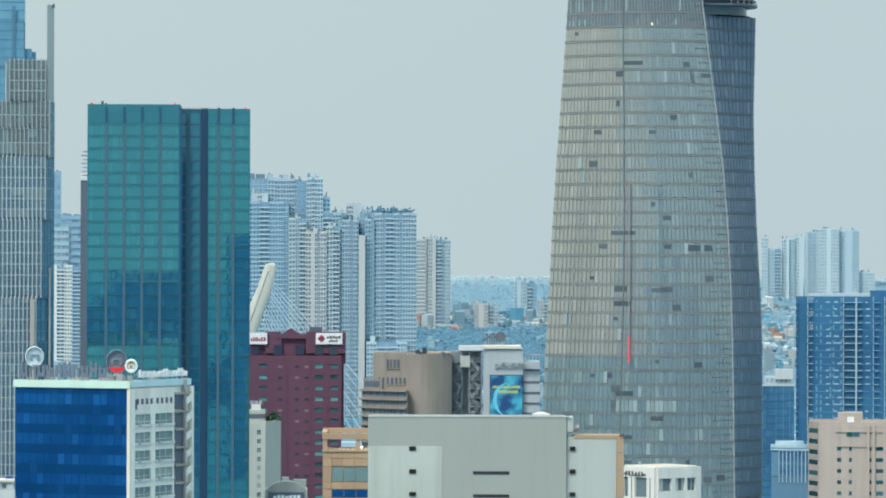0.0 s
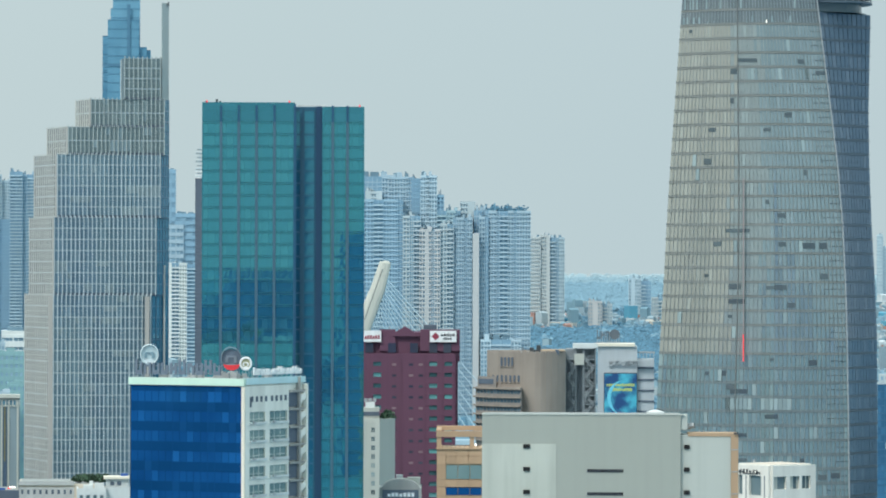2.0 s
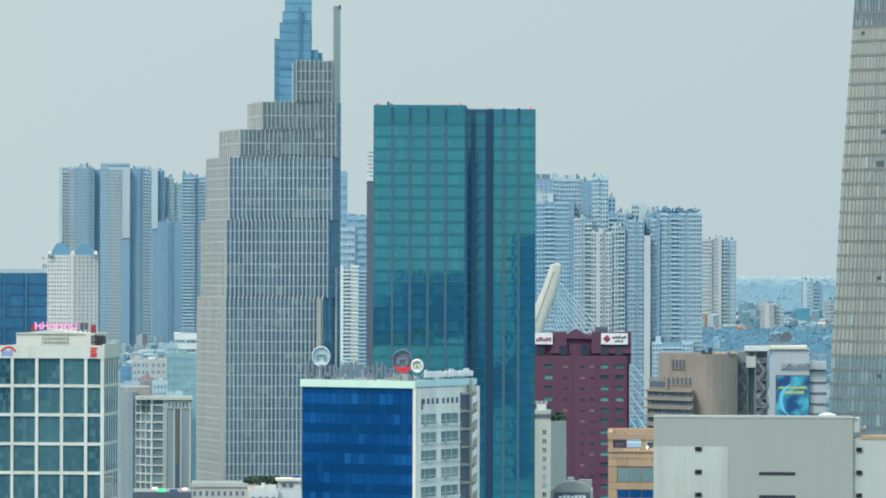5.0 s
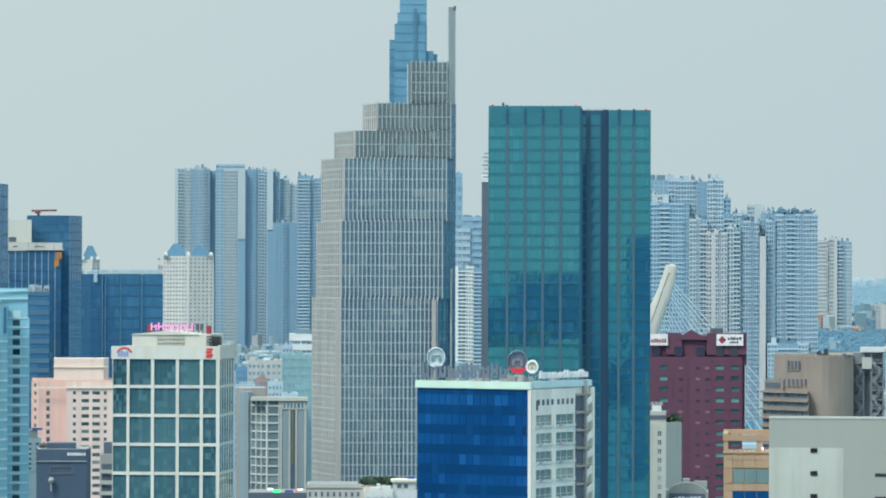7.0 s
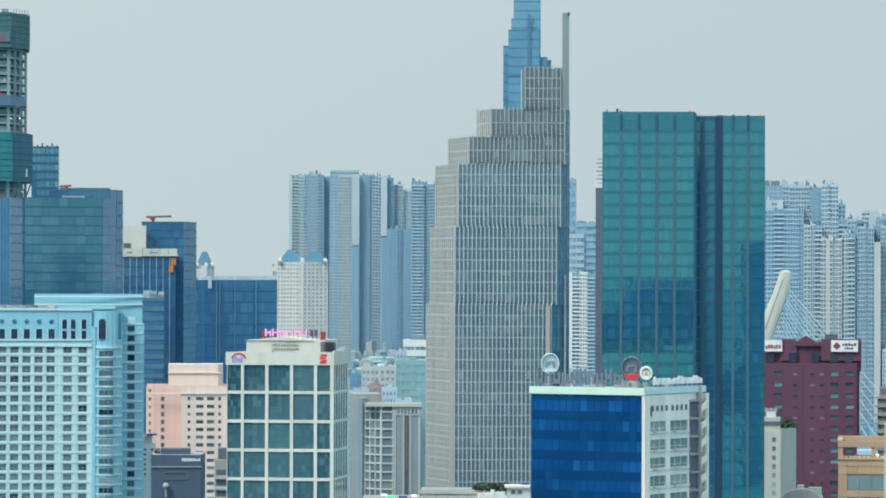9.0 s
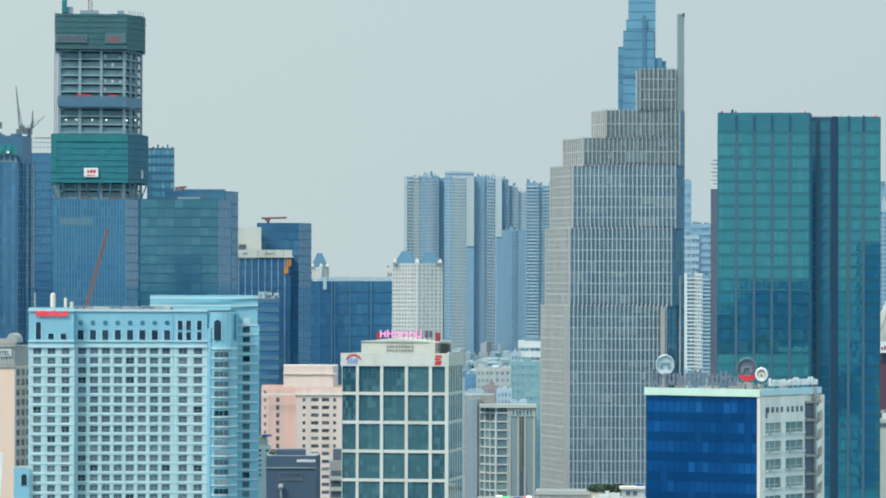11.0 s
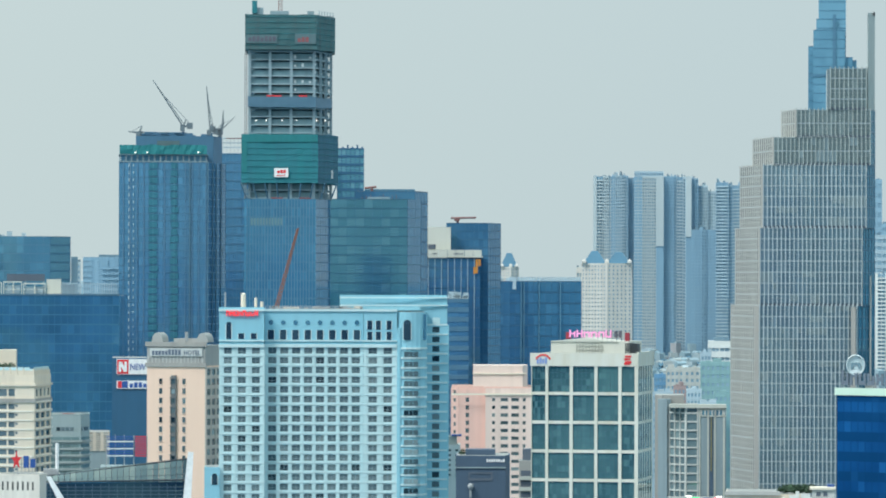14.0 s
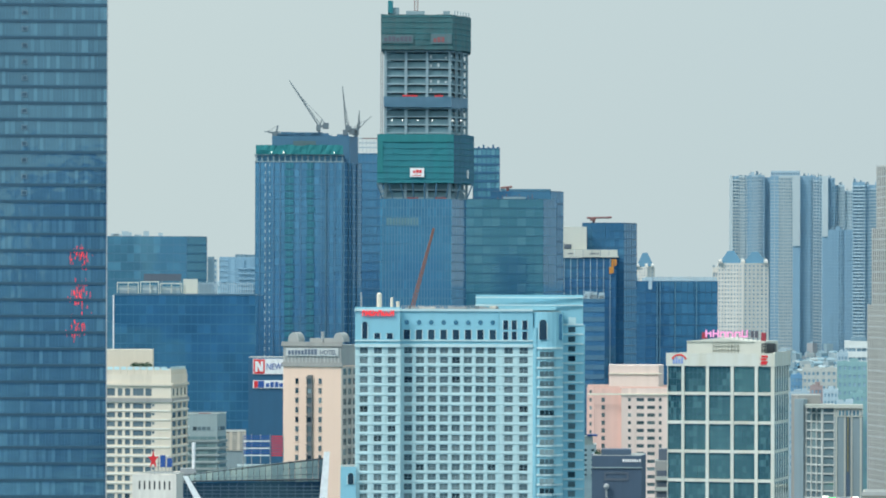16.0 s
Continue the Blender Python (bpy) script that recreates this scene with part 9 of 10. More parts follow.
    for k in range(44):
        z = 100.35 - k * fh
        if z < 6:
            break
        bm = bmesh.new()
        big = [(x + (x - cx) * 0.02, y - 0.35) for x, y in arc]
        prism(bm, big + [(cx + r, 6), (cx - r, 6)], z - 0.1, z + 0.45)
        part("ring_course", bm, SIGN_WHITE2, t)
        bm = bmesh.new()
        box(bm, cx - 2.09, cx + 2.09, 4 - r * 1.1 - 0.25, 4 - r * 1.1 + 1.5, z - 2.35, z - 0.84)
        box(bm, cx - 0.67, cx - 0.57, 4 - r * 1.1 - 0.32, 4 - r * 1.1 - 0.25, z - 2.35, z - 0.84, 1)
        box(bm, cx + 0.57, cx + 0.67, 4 - r * 1.1 - 0.32, 4 - r * 1.1 - 0.25, z - 2.35, z - 0.84, 1)
        part("bay_window", bm, [G_ROOM, CYAN], t)
    dark_window(26.97, 1.09, 103.03, 107.89, 4 - r * 1.1 + 0.4, True)
    solid(t, "dark_slot", G_STEEL, 31.16, 32.67, 0.5, 4, 103.03, 110.57)
    for x in (24.80, 30.49):
        bm = bmesh.new()
        rod(bm, (x, 0.2, 0), (x, 0.2, 106.55), 0.84, sides=14)
        part("round_pier", bm, CYAN, t)
    # taller rear wing
    body(t, [(7.21, 14), (39.20, 12), (39.20, 34), (7.21, 34)], 115.59, CYAN, "rear_wing", roof=ROOFING, parapet=0.6)
    n2 = int((107.38 - 8) / fh)
    wall_face(t, (32.83, 11), (39.20, 11), 107.38 - n2 * fh, 107.38, (1, 0.36, 0, 0.4), (n2, 0.58, 0, 0), CYAN, G_ROOM, 0.5, limit=40, wall_name="wing_wall")
    bm = bmesh.new()
    for k in range(n2):
        z = 107.38 - k * fh
        box(bm, 32.83, 39.30, 10.3, 10.49, z - 0.2, z + 0.3)
    part("wing_course", bm, SIGN_WHITE2, t, kind="stuff")
    solid(t, "wing_panel", PALE_CYAN, 34.84, 37.02, 10.3, 10.5, 107.72, 109.56)
    bm = bmesh.new()
    prism(bm, [(14.08, 8), (30.99, 6), (30.99, 12), (14.08, 12)], 111.74, 112.75)
    part("roof_ledge", bm, CYAN, t)
    for z in (113.0, 115.3):
        solid(t, "wing_ledge", SIGN_WHITE2, 7.0, 39.3, 11.4, 11.95, z, z + 0.35)
    bm = bmesh.new()
    for k in range(15):
        x = -15.0 + k * 2.05
        rod(bm, (x, 2.6, 111.8), (x, 2.6, 112.9), 0.06, sides=4)
    rod(bm, (-15.0, 2.6, 112.9), (13.7, 2.6, 112.9), 0.07, sides=4)
    part("roof_railing", bm, STEEL, t)
    for x, w_, h in ((-13.2, 1.0, 0.9), (-9.6, 4.6, 0.7), (6.8, 1.2, 1.0), (11.2, 1.8, 1.1), (13.0, 0.8, 0.6)):
        solid(t, "roof_unit", CREAM if w_ > 1.5 else DARK_STEEL, x, x + w_, 4, 6, 111.7, 111.9 + h)
    bm = bmesh.new()
    rod(bm, (-27.0, 4, 112.2), (-27.0, 4, 117.0), 0.22, sides=8)
    part("roof_mast", bm, STEEL, t)
    # roof odds and ends
    bm = bmesh.new()
    rod(bm, (-21.62, 2, 112.24), (-21.62, 2, 115.93), 0.75, sides=12)
    bmesh.ops.create_uvsphere(bm, u_segments=12, v_segments=8, radius=0.75, matrix=pose(-21.62, 2, 116.10))
    part("roof_chimney", bm, CREAM, t, "cream domed chimney")
    for x, z, r in ((-17.93, 115.43, 0.42), (-16.09, 114.25, 0.50)):
        bm = bmesh.new()
        rod(bm, (x, 2, 112.24), (x, 2, z), r, sides=10)
        part("roof_chimney", bm, CREAM, t, "cream chimney")
    bm = bmesh.new()
    rnd = random.Random(3)
    for k in range(18):
        x = rnd.uniform(-14.24, 13.40)
        box(bm, x, x + rnd.uniform(0.5, 2.5), 5, 8, 111.74, 112.08 + rnd.uniform(0, 0.8))
    rod(bm, (-14.24, 4, 112.33), (13.40, 4, 112.33), 0.12)
    part("roof_gear", bm, STEEL, t, kind="stuff")
    # small lower annexe
    body(t, [(-32.84, -4), (-28.32, -4), (-28.32, 10), (-32.84, 10)], 65.38, CYAN, "annexe", roof=ROOFING)
    dark_window(-29.82, 0.84, 60.20, 62.70, -3.55, True)


SIGN_WHITE2 = paint("white_ledges", (0.56, 0.73, 0.755), dirt=0.2)
HOTEL_FRAME = paint("pale_window_frames", (0.33, 0.43, 0.45), dirt=0.2)
G_HOTEL = glazing("hotel_windows", (0.078, 0.135, 0.153), (0.195, 0.259, 0.266), bright=0.5, gaps=0.06)
G_DARKWIN = glazing("dark_attic_glass", (0.018, 0.042, 0.07), (0.045, 0.09, 0.12), bright=0.2)
cyan_hotel()


# ---- pink block, slate block ----
def pink_block():
    t = site("pink_apartment_block", -5.026, 1450, "pink rendered apartment block with a stepped white attic", "building")
    p = [(-13.59, 5), (-11.06, 0), (-1.94, 0), (-1.94, -3), (14.54, -3), (14.54, 24), (-13.59, 24)]
    zt = 83.80
    body(t, p, zt, PINK, "wall", roof=ROOFING, parapet=0.6)
    fh = 2.64
    n = int((80.50 - 8) / fh)
    wall_face(t, p[1], p[2], 80.50 - n * fh, zt, [((2.33), (3.50))], [(80.50 - k * fh - 1.46, 80.50 - k * fh) for k in range(-1, n)][::-1][:n], PINK, G_ROOM, 0.35, limit=40, corner=False)
    wall_face(t, p[3], p[4], 80.50 - n * fh, zt, [(2.33, 3.30), (5.25, 7.78), (8.94, 11.47), (12.83, 13.80)], [(80.50 - k * fh - 1.17, 80.50 - k * fh) for k in range(0, n)][::-1], PINK_PALE, G_ROOM, 0.4, limit=80, corner=False)
    wall_face(t, p[0], p[1], 80.50 - n * fh, zt, (1, 0.35, 0, 0), (n, 0.45, 0, 0), PINK, G_ROOM, 0.3, limit=20, corner=True)
    solid(t, "ledge", CREAM, -13.59, 14.74, -3.9, -3.45, 81.47, 82.06)
    body(t, [(-6.21, 4), (10.86, 4), (12.61, 9), (12.61, 20), (-6.21, 20)], 91.57, PINK_PALE, "attic", z0=zt)
    solid(t, "attic_ledge", CREAM, -6.40, 12.02, 3.5, 5, 88.46, 88.85)


PINK_PALE = paint("pale_pink_render", (0.80, 0.645, 0.575), dirt=0.2)
pink_block()

def slate_block():
    t = site("slate_hotel", -5.141, 1200, "dark slate-painted small hotel with a blank recessed panel", "building")
    p = [(-7.55, 0), (6.58, 0), (7.87, 8), (7.87, 20), (-7.55, 20)]
    body(t, p, 70.77, SLATE_WALL, "wall", roof=ROOFING)
    body(t, [(-4.82, 3), (3.69, 3), (3.69, 12), (-4.82, 12)], 72.38, SLATE_WALL, "roof_room", z0=70.77)
    bm = bmesh.new()
    box(bm, -4.02, 2.89, -0.2, 0, 63.71, 64.35)
    box(bm, -4.02, 2.89, -0.2, 0, 65.64, 66.12)
    box(bm, -4.02, -3.53, -0.2, 0, 64.35, 65.64)
    box(bm, 2.41, 2.89, -0.2, 0, 64.35, 65.64)
    part("panel_frame", bm, SLATE, t)
    solid(t, "ledge", GREY_BLUE, -7.71, 6.74, -0.4, 0, 67.24, 67.56)
    bars(t, "sign_bar", SIGN_WHITE, pose(0, -0.0, 0), 1.12, 6.42, 69.01, 69.81, 8, 0.2, 5)
    bush(t, -5.62, 5, 70.77, 1.2, 30, 9)
    bm = bmesh.new()
    rod(bm, (-3.37, -1, 61.79), (-3.37, -1, 58.90), 0.3)
    bmesh.ops.create_uvsphere(bm, u_segments=10, v_segments=6, radius=0.9, matrix=pose(-3.37, -1.2, 62.11))
    part("satellite_dish", bm, STEEL, t)


SLATE_WALL = paint("slate_blue_paint", (0.062, 0.105, 0.162), dirt=0.25)
slate_block()

sw = site("slim_white_house", -5.524, 1300, "slim white rendered house with roof tanks", "building")
body(sw, [(-2.61, 0), (1.91, 0), (1.91, 14), (-2.61, 14)], 69.45, WHITE, "wall", roof=ROOFING, parapet=0.6)
solid(sw, "roof_room", LIGHT_WALL, -1.91, 0.87, 3, 8, 69.45, 72.58)
solid(sw, "blue_sheet", SIGN_BLUE, -0.87, 2.26, 2, 7, 72.58, 73.10)
wall_face(sw, (-2.61, 0), (1.91, 0), 60, 69.10, (2, 0.4, 0, 0), (6, 0.4, 0, 0), WHITE, G_ROOM, 0.25, limit=12, corner=False)
gw = site("narrow_grey_house", -4.550, 1180, "narrow grey house with stacked dark balconies", "building")
body(gw, [(-1.89, 0), (2.21, 0), (2.21, 14), (-1.89, 14)], 70.17, CONCRETE, "wall", roof=ROOFING)
for k in range(6):
    z = 65.91 - k * 3.01
    solid(gw, "balcony", LIGHT_WALL, -1.74, 2.21, -1.2, -0.01, z - 1.0, z)
    solid(gw, "opening", SLATE, -1.42, 2.21, -0.3, -0.01, z + 0.05, z + 1.6)
solid(gw, "roof_room", SLATE, -0.95, 1.89, 3, 9, 70.17, 73.33)


# ---- white-framed corner office ----
def framed_office():
    t = site("white_framed_office", -3.051, 1090, "white-framed corner office with large green glass bays and roof signs", "building")
    p = plan(-27.21, 0.00, 4.07, 10)
    f0, f1 = face(p[0], p[1]), face(p[1], p[2])
    wl, wr = (Vector(p[1]) - Vector(p[0])).length, (Vector(p[2]) - Vector(p[1])).length
    zt = 101.84
    body(t, p, zt - 0.2, G_GREEN, "core", roof=ROOFING)
    bh = 7.48
    zw = 98.48
    n = 13
    for face_m, w, spans_ in ((f0, wl, [(0.006, 0.136), (0.163, 0.367), (0.397, 0.603), (0.633, 0.831), (0.861, 0.985)]), (f1, wr, [(0.05, 0.17), (0.20, 0.32), (0.36, 0.47), (0.51, 0.62), (0.67, 0.78), (0.83, 0.93)])):
        prev = 0.0
        for a, b in spans_ + [(1.0, 1.0)]:
            solid(t, "white_pier", FRAME_WHITE, w * prev, w * a + (0.5 if a == 1.0 and w == wl else 0), -0.6 if w == wl else -0.16, 0.0, 0, zw, m=face_m)
            prev = b
        for k in range(n):
            z = zw - bh * (k + 1)
            if z < 0:
                break
            for a, b in spans_:
                solid(t, "white_band", FRAME_WHITE, w * a, w * b, -0.55 if w == wl else -0.17, 0.0, z, z + 0.79, m=face_m)
        # glazing behind the white grid, four rows of panes to a band
        zs = zw - bh * (n - 1)
        rows = [(zw - bh * k - (bh - 0.79) * (j + 1) / 4 + 0.06, zw - bh * k - (bh - 0.79) * j / 4 - 0.06) for k in range(n - 1) for j in range(4)][::-1]
        for a, b in spans_:
            q0, q1 = face_m @ Vector((w * a, 0, 0)), face_m @ Vector((w * b, 0, 0))
            wall_face(t, q0.xy, q1.xy, zs, zw, (5 if w == wl else 1, 0.9, 0, 0), rows, BAR_GREEN, G_BAY, 0.14, name="pane", limit=60 if w == wl else 15, corner=False, depth=0.1, wall_name="glazing_grid")
    bm = bmesh.new()
    box(bm, -0.3, wl + 0.6, -0.7, -0.0, zw, zt, 0, f0)
    box(bm, 0.0, wr, -0.6, -0.0, zw, zt + 0.3, 0, f1)
    part("fascia", bm, FRAME_WHITE, t)
    # fascia emblems in plain shapes
    bars(t, "emblem_bar", plain("emblem_blue", (0.25, 0.35, 0.65), 0.5), f0 @ pose(0, -0.7, 0), wl * 0.05, wl * 0.155, 99.07, 100.67, 4, 0.1, 3)
    bm = bmesh.new()
    m = 10
    for k in range(m):
        a0, a1 = math.pi * (0.12 + 0.76 * k / m), math.pi * (0.12 + 0.76 * (k + 1) / m)
        cx, cz, r1, r2 = wl * 0.115, 99.51, 2.19, 1.75
        v = [bm.verts.new(f0 @ Vector((cx + r * math.cos(a), -0.85, cz + r * 0.95 * math.sin(a)))) for a, r in ((a0, r1), (a1, r1), (a1, r2), (a0, r2))]
        u = [bm.verts.new(q.co + f0.to_3x3() @ Vector((0, 0.1, 0))) for q in v]
        bm.faces.new(v), bm.faces.new(u[::-1])
        for q in range(4):
            bm.faces.new((v[q], u[q], u[(q + 1) % 4], v[(q + 1) % 4]))
    part("emblem_arc", bm, SIGN_RED, t)
    bm = bmesh.new()
    for z, xa, xb in ((100.82, 0.895, 0.955), (100.09, 0.888, 0.945), (99.36, 0.895, 0.955), (98.92, 0.888, 0.945)):
        box(bm, wl * xa, wl * xb, -0.85, -0.71, z, z + 0.50, 0, f0)
    part("red_emblem", bm, SIGN_RED, t)
    # plant room with shallow gable
    pr = [f0 @ Vector((x, y, 0)) for x, y in ((wl * 0.155, 4), (wl * 0.90, 4), (wl * 0.92, 20), (wl * 0.155, 20))]
    pts = [(q.x, q.y) for q in pr]
    body(t, pts, 104.91, CREAM2, "plant_room", z0=zt - 0.3)
    bm = bmesh.new()
    a = [bm.verts.new(f0 @ Vector(q)) for q in ((wl * 0.145, 3.6, 104.76), (wl * 0.80, 3.6, 104.76), (wl * 0.475, 3.6, 105.79))]
    b = [bm.verts.new(f0 @ Vector(q)) for q in ((wl * 0.145, 20, 104.76), (wl * 0.80, 20, 104.76), (wl * 0.475, 20, 105.79))]
    bm.faces.new(a), bm.faces.new(b[::-1])
    for k in range(3):
        bm.faces.new((a[k], b[k], b[(k + 1) % 3], a[(k + 1) % 3]))
    part("low_gable", bm, CREAM2, t)
    bm = bmesh.new()
    for k in range(9):
        box(bm, wl * (0.40 + 0.03 * k), wl * (0.402 + 0.03 * k), 3.7, 3.95, zt, 104.76, 0, f0)
    for k in range(3):
        box(bm, wl * 0.40, wl * 0.66, 3.7, 3.95, zt + 0.8 + k, zt + 0.88 + k, 0, f0)
    part("louvre_grid", bm, LIGHT_WALL, t)
    bm = bmesh.new()
    for k in range(6):
        for j in range(3):
            rod(bm, f0 @ Vector((wl * (0.88 + 0.02 * k), 2 + j * 1.5, zt)), f0 @ Vector((wl * (0.88 + 0.02 * k), 2 + j * 1.5, 104.47)), 0.09, sides=4)
    for z in (102.72, 103.59, 104.32):
        rod(bm, f0 @ Vector((wl * 0.88, 2, z)), f0 @ Vector((wl * 0.98, 2, z)), 0.1, sides=4)
    box(bm, wl * 0.86, wl * 0.97, 6, 10, zt, 104.18, 0, f0)
    part("roof_pipework", bm, DARK_STEEL, t, kind="stuff")
    s = tagged(new("roof_sign"), "pink lit roof sign as plain bars with a red end plate", "sign")
    s.matrix_basis = t.matrix_basis
    strokes(s, "letter_bar", LED_PINK, f0 @ pose(0, 8, 0), wl * 0.30, wl * 0.715, 105.83, 107.78, 6, 0.4, 11)
    bars(s, "rear_bar", DULL_RED, f0 @ pose(0, 10, 0), wl * 0.72, wl * 0.80, 105.79, 107.54, 2, 0.4, 2)
    solid(s, "end_plate", SIGN_RED2 := plain("dull_red_plate", (0.30, 0.03, 0.05), 0.5), wl * 0.835, wl * 0.88, 8, 9, 104.76, 107.10, m=f0)
    solid(s, "end_plate", SIGN_RED2, wl * 0.25, wl * 0.30, 11, 11.5, 105.35, 107.10, m=f0)
    bm = bmesh.new()
    for k in range(14):
        x = wl * (0.26 + 0.045 * k)
        rod(bm, f0 @ Vector((x, 8.4, 104.76)), f0 @ Vector((x, 8.4, 107.39)), 0.07, sides=4)
    part("frame", bm, DARK_STEEL, s)


BAR_GREEN = paint("dark_green_bars", (0.039, 0.106, 0.138), rough=0.4)
FRAME_WHITE = paint("white_frame_paint", (0.66, 0.675, 0.62), dirt=0.45, grime=(0.48, 0.43, 0.28))
G_BAY = glazing("green_bay_glass", (0.028, 0.100, 0.120), (0.095, 0.205, 0.215), ior=1.9, bright=0.45, tint=(0.45, 0.95, 0.97), blotch=1.8)
framed_office()


# ---- balcony block and roofs between ----
def balcony_block():
    t = site("grey_balcony_block", -2.333, 1285, "grey apartment block with balcony grid and striped wall", "building")
    p = [(-5.85, 6), (-1.03, 0), (2.41, 0), (2.41, 24), (-5.85, 24)]
    body(t, p, 82.81, CONCRETE, "core", roof=ROOFING)
    fh = 2.62
    n = int((83.15 - 6) / fh)
    z0 = 83.15 - n * fh
    wall_face(t, p[0], p[1], z0, 83.15, (3, 0.86, 0, 0), (n, 0.82, 0, 0), GREY_FRAME, G_BALC, 0.45, limit=50, name="balcony_opening", depth=0.1, corner=True)
    wall_face(t, p[1], p[2], z0, 83.15, (1, 0.93, 0, 0), (n, 0.82, 0, 0), GREY_FRAME, G_BALC, 0.45, limit=25, name="balcony_opening", depth=0.1, corner=True)
    solid(t, "roof_slab", LIGHT_WALL, -6.19, 11.18, -1.4, 6, 82.12, 83.15)
    body(t, [(2.58, -0.5), (11.18, -0.5), (11.18, 24), (2.58, 24)], 81.78, GREY_BLUE2, "blank_wall", roof=ROOFING)
    for x in (3.10, 5.68, 7.74, 10.49):
        solid(t, "pier", LIGHT_WALL, x - 0.25, x + 0.25, -0.8, -0.51, 10, 81.26)
    solid(t, "glass_slot", SLATE_WALL, 6.02, 7.22, -0.7, -0.51, 10, 79.37)
    solid(t, "yellow_strip", OCHRE, 6.45, 6.79, -0.9, -0.71, 62.86, 79.37)
    wall_face(t, (2.58, -0.5), (11.18, -0.5), 79.54, 81.78, (8, 0.6, 0, 0), (1, 0.7, 0, 0), LIGHT_WALL, G_STEEL, 0.3, limit=8, corner=False)
    body(t, [(-9.63, 10), (-6.88, 6), (-5.76, 7), (-5.76, 24), (-9.63, 24)], 84.53, GREY_BLUE2, "rear_shaft")
    body(t, [(-10.66, 16), (-8.60, 12), (-1.72, 14), (-1.72, 30), (-10.66, 30)], 85.56, CONCRETE, "rear_block", roof=ROOFING)


GREY_FRAME = paint("grey_balcony_frames", (0.55, 0.575, 0.55), dirt=0.3)
G_BALC = glazing("shaded_balcony_glass", (0.085, 0.135, 0.155), (0.21, 0.30, 0.315), bright=0.4)
GREY_BLUE2 = paint("striped_grey_render", (0.24, 0.32, 0.355), dirt=0.3)
OCHRE = plain("ochre_strip", (0.22, 0.20, 0.08), 0.6)
balcony_block()


# ---- roofs between the towers ----
def small_house(p, xa, xb, z, y, wall, pane, cols, fh, label, roof=None, depth=14, name="town_house"):
    t = tagged(new(name), label, "building")
    t.matrix_basis = p @ pose((xa + xb) / 2, y, 0)
    w = (xb - xa) / 2
    body(t, [(-w, 0), (w, 0), (w, depth), (-w, depth)], z, wall, "wall", roof=roof or ROOFING, parapet=0.6)
    n = max(1, int((z - 30) / fh))
    wall_face(t, (-w, 0), (w, 0), z - n * fh - 0.4, z - 0.4, (cols, 0.5, 0.3, 0.3), (n, 0.45, 0, 0), wall, pane, 0.3, limit=cols * 4, corner=False)
    rnd = random.Random(int(abs(xa) * 10) + int(z))
    for k in range(3):
        x = rnd.uniform(-w * 0.8, w * 0.4)
        solid(t, "roof_box", wall, x, x + rnd.uniform(1, w * 0.5 + 1), 3 + k, 6 + k, z, z + rnd.uniform(0.8, 2.6))
    return t


gap = spot(-2.409, 2050)
PALE_TEAL = paint("pale_teal_netting", (0.24, 0.42, 0.44), dirt=0.3)
SKY_SHEET = paint("sky_blue_sheet", (0.13, 0.30, 0.47), dirt=0.2)
DUSTY_RED = paint("dusty_red_render", (0.36, 0.29, 0.29), dirt=0.3)
# cream dulled by haze put into the colour
HAZY_CREAM = paint("cream_haze_walls", (0.47, 0.50, 0.48), dirt=0.25)
small_house(gap, -8.78, 0.00, 78.24, 0, HAZY_CREAM, FAR_PANE, 4, 3.4, "cream town house with blue windows among low roofs")
small_house(gap, -14.54, -8.50, 74.67, 20, SKY_SHEET, FAR_PANE, 3, 3.4, "sky-blue sheet-clad house among low roofs")
small_house(gap, 0.00, 8.23, 77.69, 30, HAZY_CREAM, FAR_PANE_PALE, 3, 3.4, "beige house with a blank gable among low roofs")
small_house(gap, -4.94, 1.10, 71.10, -60, DUSTY_RED, FAR_PANE, 3, 3.4, "dusty red house among low roofs")
small_house(gap, 1.10, 8.23, 70.00, -80, FAR_WHITE, FAR_PANE, 4, 3.4, "white house with roof boxes among low roofs")
small_house(gap, -14.81, -4.94, 68.90, -90, FAR_GREY, FAR_PANE, 4, 3.4, "grey house with roof boxes among low roofs")
net = small_house(gap, 7.96, 22.50, 81.54, -10, PALE_TEAL, FAR_PANE_PALE, 6, 4.0, "house under pale teal scaffold netting", name="netted_house")
small_house(gap, 13.72, 22.50, 68.90, -100, PALE_TEAL, FAR_PANE_PALE, 4, 3.6, "low house under pale teal netting", name="netted_house")
small_house(gap, 7.41, 14.82, 65.06, -120, FAR_WHITE, FAR_PANE, 3, 3.4, "white flat-roofed house among low roofs")
small_house(gap, 8.23, 13.72, 84.83, 60, FAR_GREY, FAR_PANE, 3, 3.4, "grey slender house behind netting")
led = site("roof_light_signs", -2.179, 1240, "flat dark roof with small coloured light signs", "building")
body(led, [(-9.96, 0), (7.47, 0), (7.47, 20), (-9.96, 20)], 56.41, SLATE, "roof_block", roof=ROOFING)
LED_GREEN = plain("green_led", (0.05, 1.0, 0.25), glow=1.0)
solid(led, "light_bar", LED_WHITE, -4.32, -2.66, 0.5, 0.9, 57.24, 57.66)
solid(led, "light_bar", LED_GREEN, -2.66, -0.50, 0.3, 0.9, 56.41, 57.16)
solid(led, "light_bar", LED_WHITE, 4.48, 6.14, 0.5, 0.9, 57.08, 57.49)
solid(led, "light_bar", LED_RED, 3.98, 4.65, 0.5, 0.9, 56.74, 57.24)
solid(led, "light_bar", SIGN_BLUE, 0.83, 3.32, 0.5, 0.9, 56.41, 57.08)
